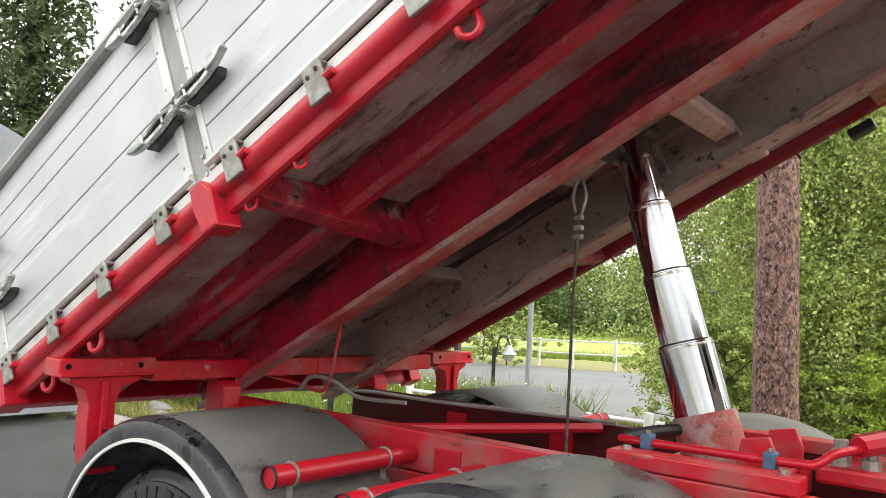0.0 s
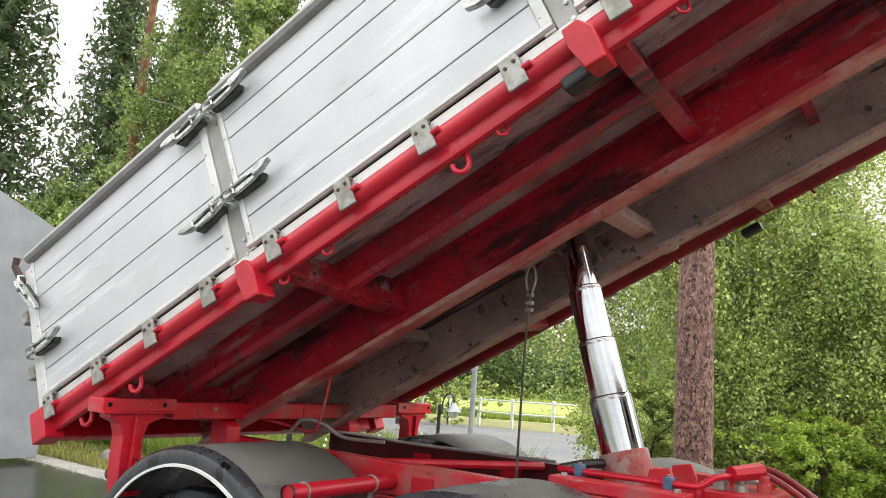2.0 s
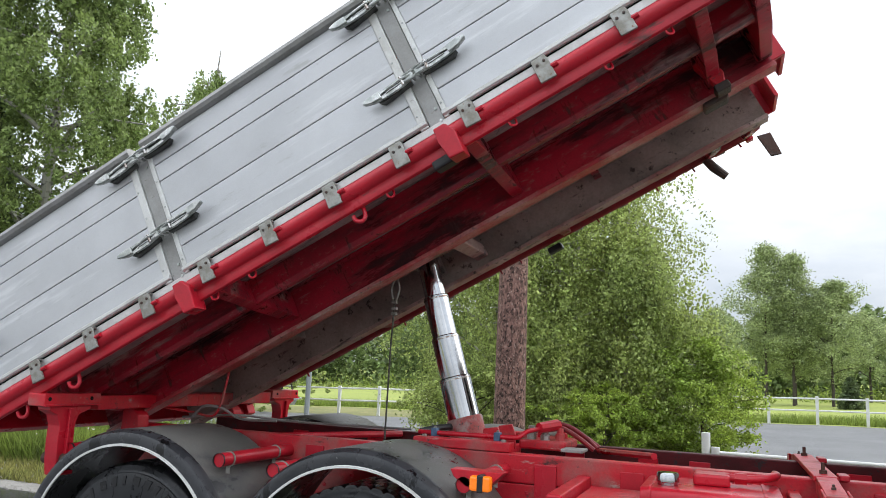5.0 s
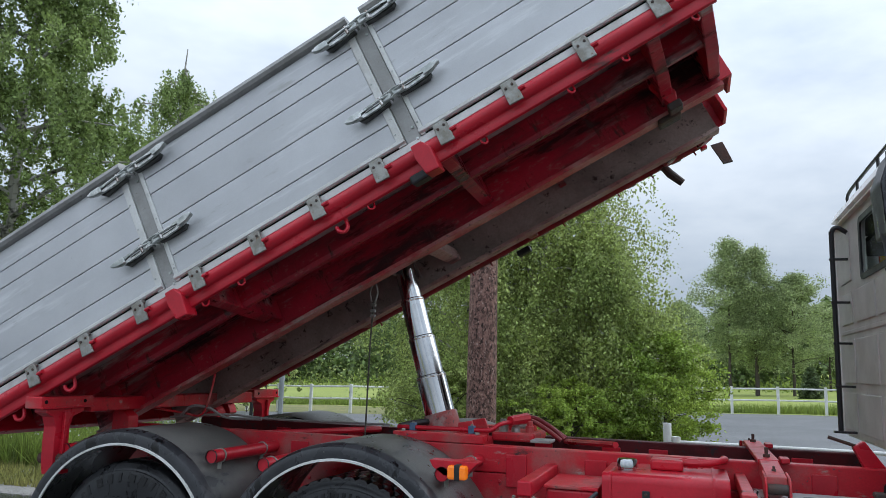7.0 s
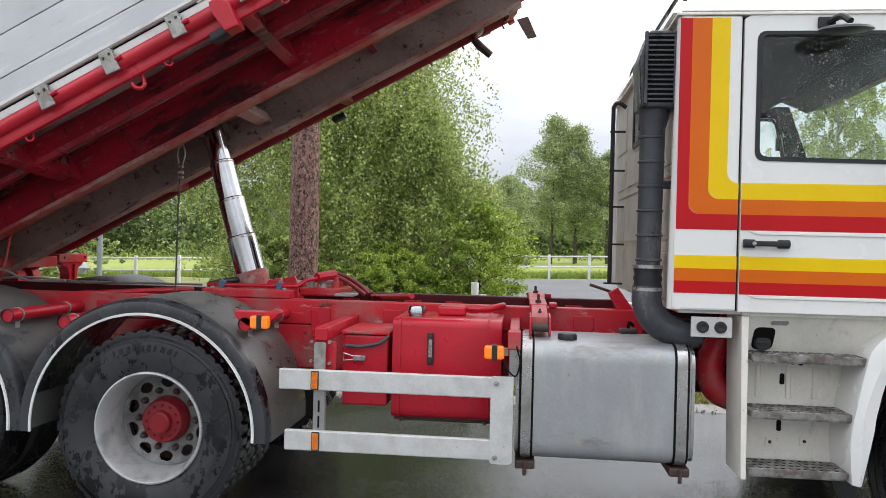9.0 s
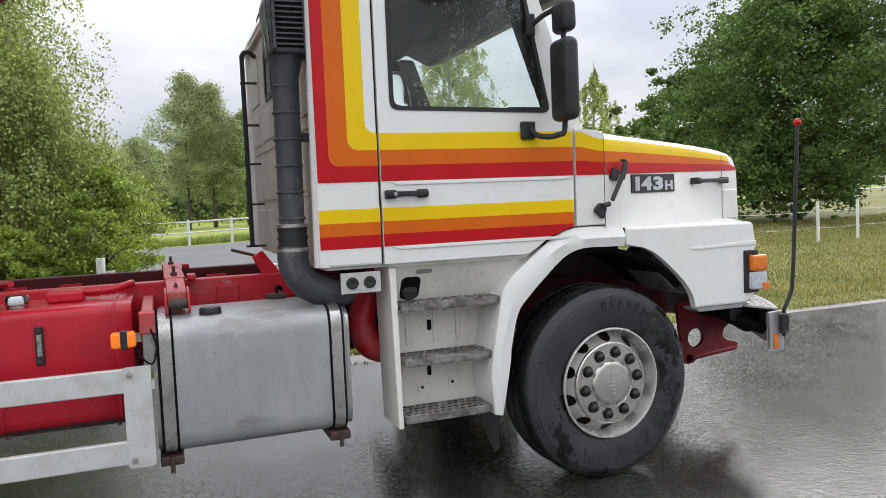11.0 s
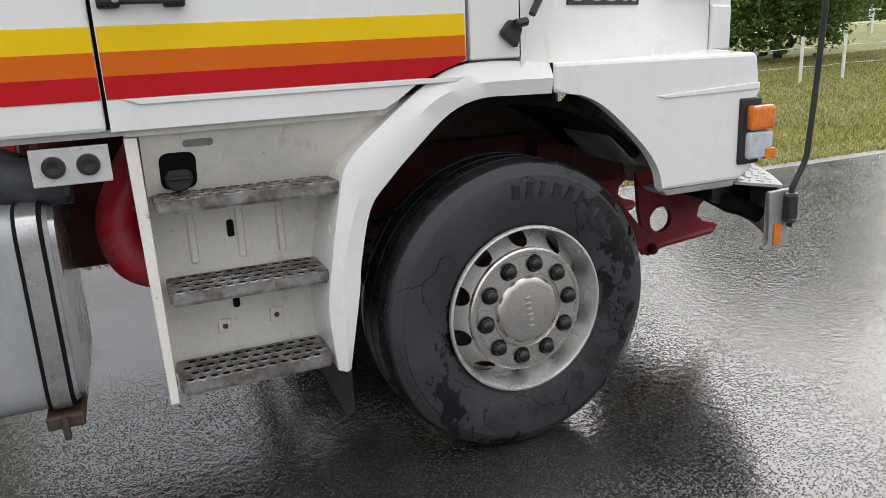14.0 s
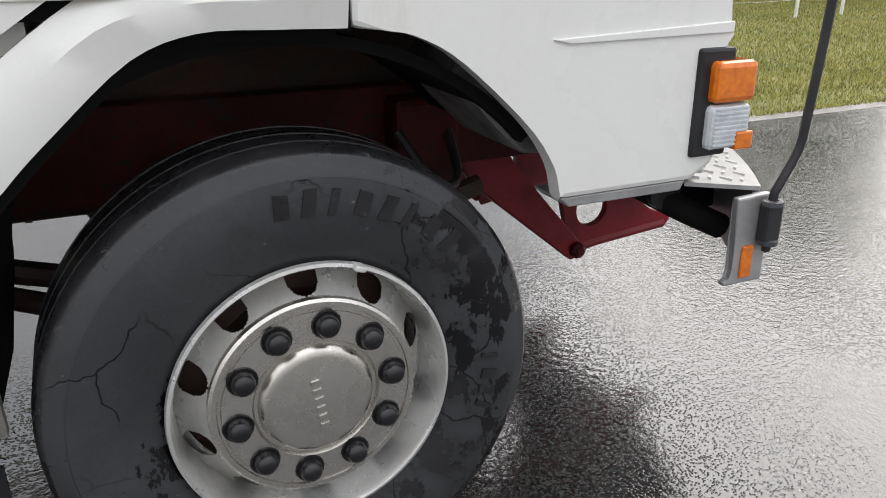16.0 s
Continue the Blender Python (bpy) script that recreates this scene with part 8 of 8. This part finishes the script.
total = sum(math.hypot(x1 - x0, y1 - y0) for (x0, y0), (x1, y1) in zip(path, path[1:]))
npost = int(total / 1.95)
prev = None
for k in range(npost + 1):
    x, y = on_path(total * k / npost)
    z = ground_z(x, y)
    part("post", boxed(x - 0.06, x + 0.06, y - 0.06, y + 0.06, z - 0.1, z + 1.24, bevel=0.012), FENCE_WHITE, fence)
    if prev:
        for rz in (0.62, 1.14):
            part("rail", tubed([(prev[0], prev[1], prev[2] + rz), (x, y, z + rz)], 0.042, 6), FENCE_WHITE, fence)
    prev = (x, y, z)

barrier = tagged(new("white_barrier"), "thin white pipe barrier on posts at the yard edge", "barrier")
for x, h in ((-8.6, 0.84), (-5.87, 0.855), (-5.77, 0.79), (-2.80, 1.12), (-2.71, 0.985), (0.4, 0.96)):
    part("post", tubed([(x, 3.62, -0.05), (x, 3.62, h)], 0.042, 12), FENCE_WHITE, barrier, smooth=True)
for x0, x1, z in ((-8.6, -5.87, 0.77), (-2.71, 0.4, 0.93)):
    part("rail", tubed([(x0, 3.62, z), (x1, 3.62, z)], 0.02, 10), FENCE_WHITE, barrier, smooth=True)

wire = tagged(new("wire_fence"), "white posts with thin wire round the lawn", "fence")
pp = [(10.6, 9.6), (12.6, 9.1), (14.0, 9.2), (16.2, 9.4), (18.6, 9.7), (21.0, 10.0), (24.0, 10.4)]
for i, (x, y) in enumerate(pp):
    z = ground_z(x, y)
    part("post", tubed([(x, y, z - 0.1), (x, y, z + 0.98)], 0.035, 10), FENCE_WHITE, wire, smooth=True)
    if i:
        x0, y0 = pp[i - 1]
        for rz in (0.35, 0.75):
            part("wire", tubed([(x0, y0, ground_z(x0, y0) + rz), ((x + x0) / 2, (y + y0) / 2, (z + ground_z(x0, y0)) / 2 + rz - 0.03), (x, y, z + rz)], 0.006, 4), STEEL, wire)
for rz in (0.30, 0.62):
    part("wire", tubed([(4.0, 3.9, rz), (10.6, 9.6, ground_z(10.6, 9.6) + rz)], 0.005, 4), STEEL, wire)
paddock = tagged(new("paddock_fence"), "far white paddock fence beyond the lawn", "fence")
for k in range(9):
    x, y = 17.5 + 2.4 * k, 21.0 + 0.3 * k
    z = ground_z(x, y)
    part("post", boxed(x - 0.09, x + 0.09, y - 0.09, y + 0.09, z - 0.1, z + 1.35, bevel=0.015), FENCE_WHITE, paddock)
    if k:
        for rz in (0.55, 1.1):
            part("rail", tubed([(x - 2.4, y - 0.3, ground_z(x - 2.4, y - 0.3) + rz), (x, y, z + rz)], 0.05, 6), FENCE_WHITE, paddock)

# mast, garden lantern, globe lamp
mast = tagged(new("flag_mast"), "grey galvanised mast beside the lot", "mast")
mx, my = -11.68, 11.0
part("pole", tubed([(mx, my, -0.2), (mx, my, 1.25), (mx, my, 9.0)], [0.062, 0.058, 0.040], 14), MAST, mast, smooth=True)
part("collar", tubed([(mx, my, 1.22), (mx, my, 1.30)], 0.068, 14), MAST, mast)
lan = tagged(new("garden_lantern"), "black bent-arm garden lantern with bell shade", "lamp")
lx, ly = -11.2, 9.0
lz = ground_z(lx, ly)
part("post", tubed([(lx, ly, lz - 0.1), (lx, ly, 1.02)], 0.035, 12), PLASTIC, lan, smooth=True)
part("arm", tubed(curve_pts([(lx + 0.06, ly, 0.85), (lx + 0.08, ly, 1.12), (lx + 0.18, ly, 1.24), (lx + 0.29, ly, 1.20), (lx + 0.33, ly, 1.06)], 6), 0.014, 8), PLASTIC, lan, smooth=True)
part("shade", lathed([(0.02, 0.10), (0.05, 0.08), (0.07, 0.02), (0.14, -0.05), (0.15, -0.07), (0.12, -0.06)], 20, m=move(lx + 0.33, ly, 0.98) @ Matrix.Rotation(radians(90), 4, "X")), MAST, lan, "grey bell shade", smooth=True)
part("globe", lathed([(0.001, -0.19), (0.06, -0.18), (0.095, -0.12), (0.10, -0.07)], 18, m=move(lx + 0.33, ly, 0.98) @ Matrix.Rotation(radians(90), 4, "X")), CLEAR_LENS, lan, "clear glass globe", smooth=True)
gl = tagged(new("globe_lamp"), "dark post with pale globe lamp", "lamp")
part("post", boxed(-20.5, -20.3, 19.9, 20.1, -0.6, 1.25, bevel=0.02), BARK_DARK, gl)
part("globe", lathed([(0.001, -0.2), (0.14, -0.14), (0.2, 0.0), (0.14, 0.14), (0.001, 0.2)], 18, m=move(-20.4, 20, 1.45) @ Matrix.Rotation(radians(90), 4, "X")), FENCE_WHITE, gl, smooth=True)
lp = tagged(new("black_post"), "thin black post at the gravel edge", "post")
part("pole", tubed([(-9.6, 3.4, -0.05), (-9.6, 3.4, 1.0)], 0.035, 10), PLASTIC, lp)

# grey tarpaulin tent behind the truck
tarp = tagged(new("tarpaulin_tent"), "tall gabled tent of grey tarpaulin with hanging folds", "trailer")
bm = bmesh.new()
sec = [(-2.38, 0.12), (-2.28, 2.9), (-2.12, 3.22), (-1.1, 3.66), (0.0, 4.1), (1.1, 3.66), (2.12, 3.22), (2.28, 2.9), (2.38, 0.12)]
fine = []
for (a0, b0), (a1, b1) in zip(sec, sec[1:]):
    fine += [(a0 + (a1 - a0) * k / 12, b0 + (b1 - b0) * k / 12) for k in range(12)]
fine.append(sec[-1])
rings = []
for i in range(61):
    x = -19.0 + 5.7 * i / 60
    ring = []
    for yy, zz in fine:
        fold = 0.05 * math.sin(x * 9 + 1.3 * zz) * max(0.0, 1.0 - zz / 3.2) + 0.03 * noise.noise((x * 2, yy * 2, zz * 1.2))
        out = Vector((yy, zz - 1.6)).normalized()
        ring.append(bm.verts.new((x, yy + out.x * fold, zz + out.y * fold * 0.5 - (0.10 * math.sin(x * 5) if zz < 0.4 else 0))))
    rings.append(ring)
for a, b in zip(rings, rings[1:]):
    for i in range(len(a) - 1):
        bm.faces.new((a[i], a[i + 1], b[i + 1], b[i]))
for end in (rings[0], rings[-1]):
    mid = bm.verts.new((end[0].co.x + (0.06 if end is rings[-1] else -0.06), 0, 1.5))
    for i in range(len(end) - 1):
        bm.faces.new((end[i], end[i + 1], mid))
    bm.faces.new((end[-1], end[0], mid))
part("tarpaulin", bm, TARP, tarp, "", smooth=True)
# black box that stands for the shaded inside of the tent
part("load", boxed(-18.8, -13.6, -1.6, 1.6, 0.45, 2.4), DARK, tarp)
# wheels and drawbar are added, none are seen
for x in (-18.2, -14.2):
    for s in (-1.1, 1.1):
        part("wheel", lathed([(0.05, 0), (0.28, 0), (0.38, 0.03), (0.38, 0.2), (0.28, 0.23), (0.05, 0.23)], 20, m=move(x, s - 0.11, 0.385)), RUBBER, tarp)
part("drawbar", boxed(-13.6, -12.9, -0.06, 0.06, 0.42, 0.52), OLD_STEEL, tarp)
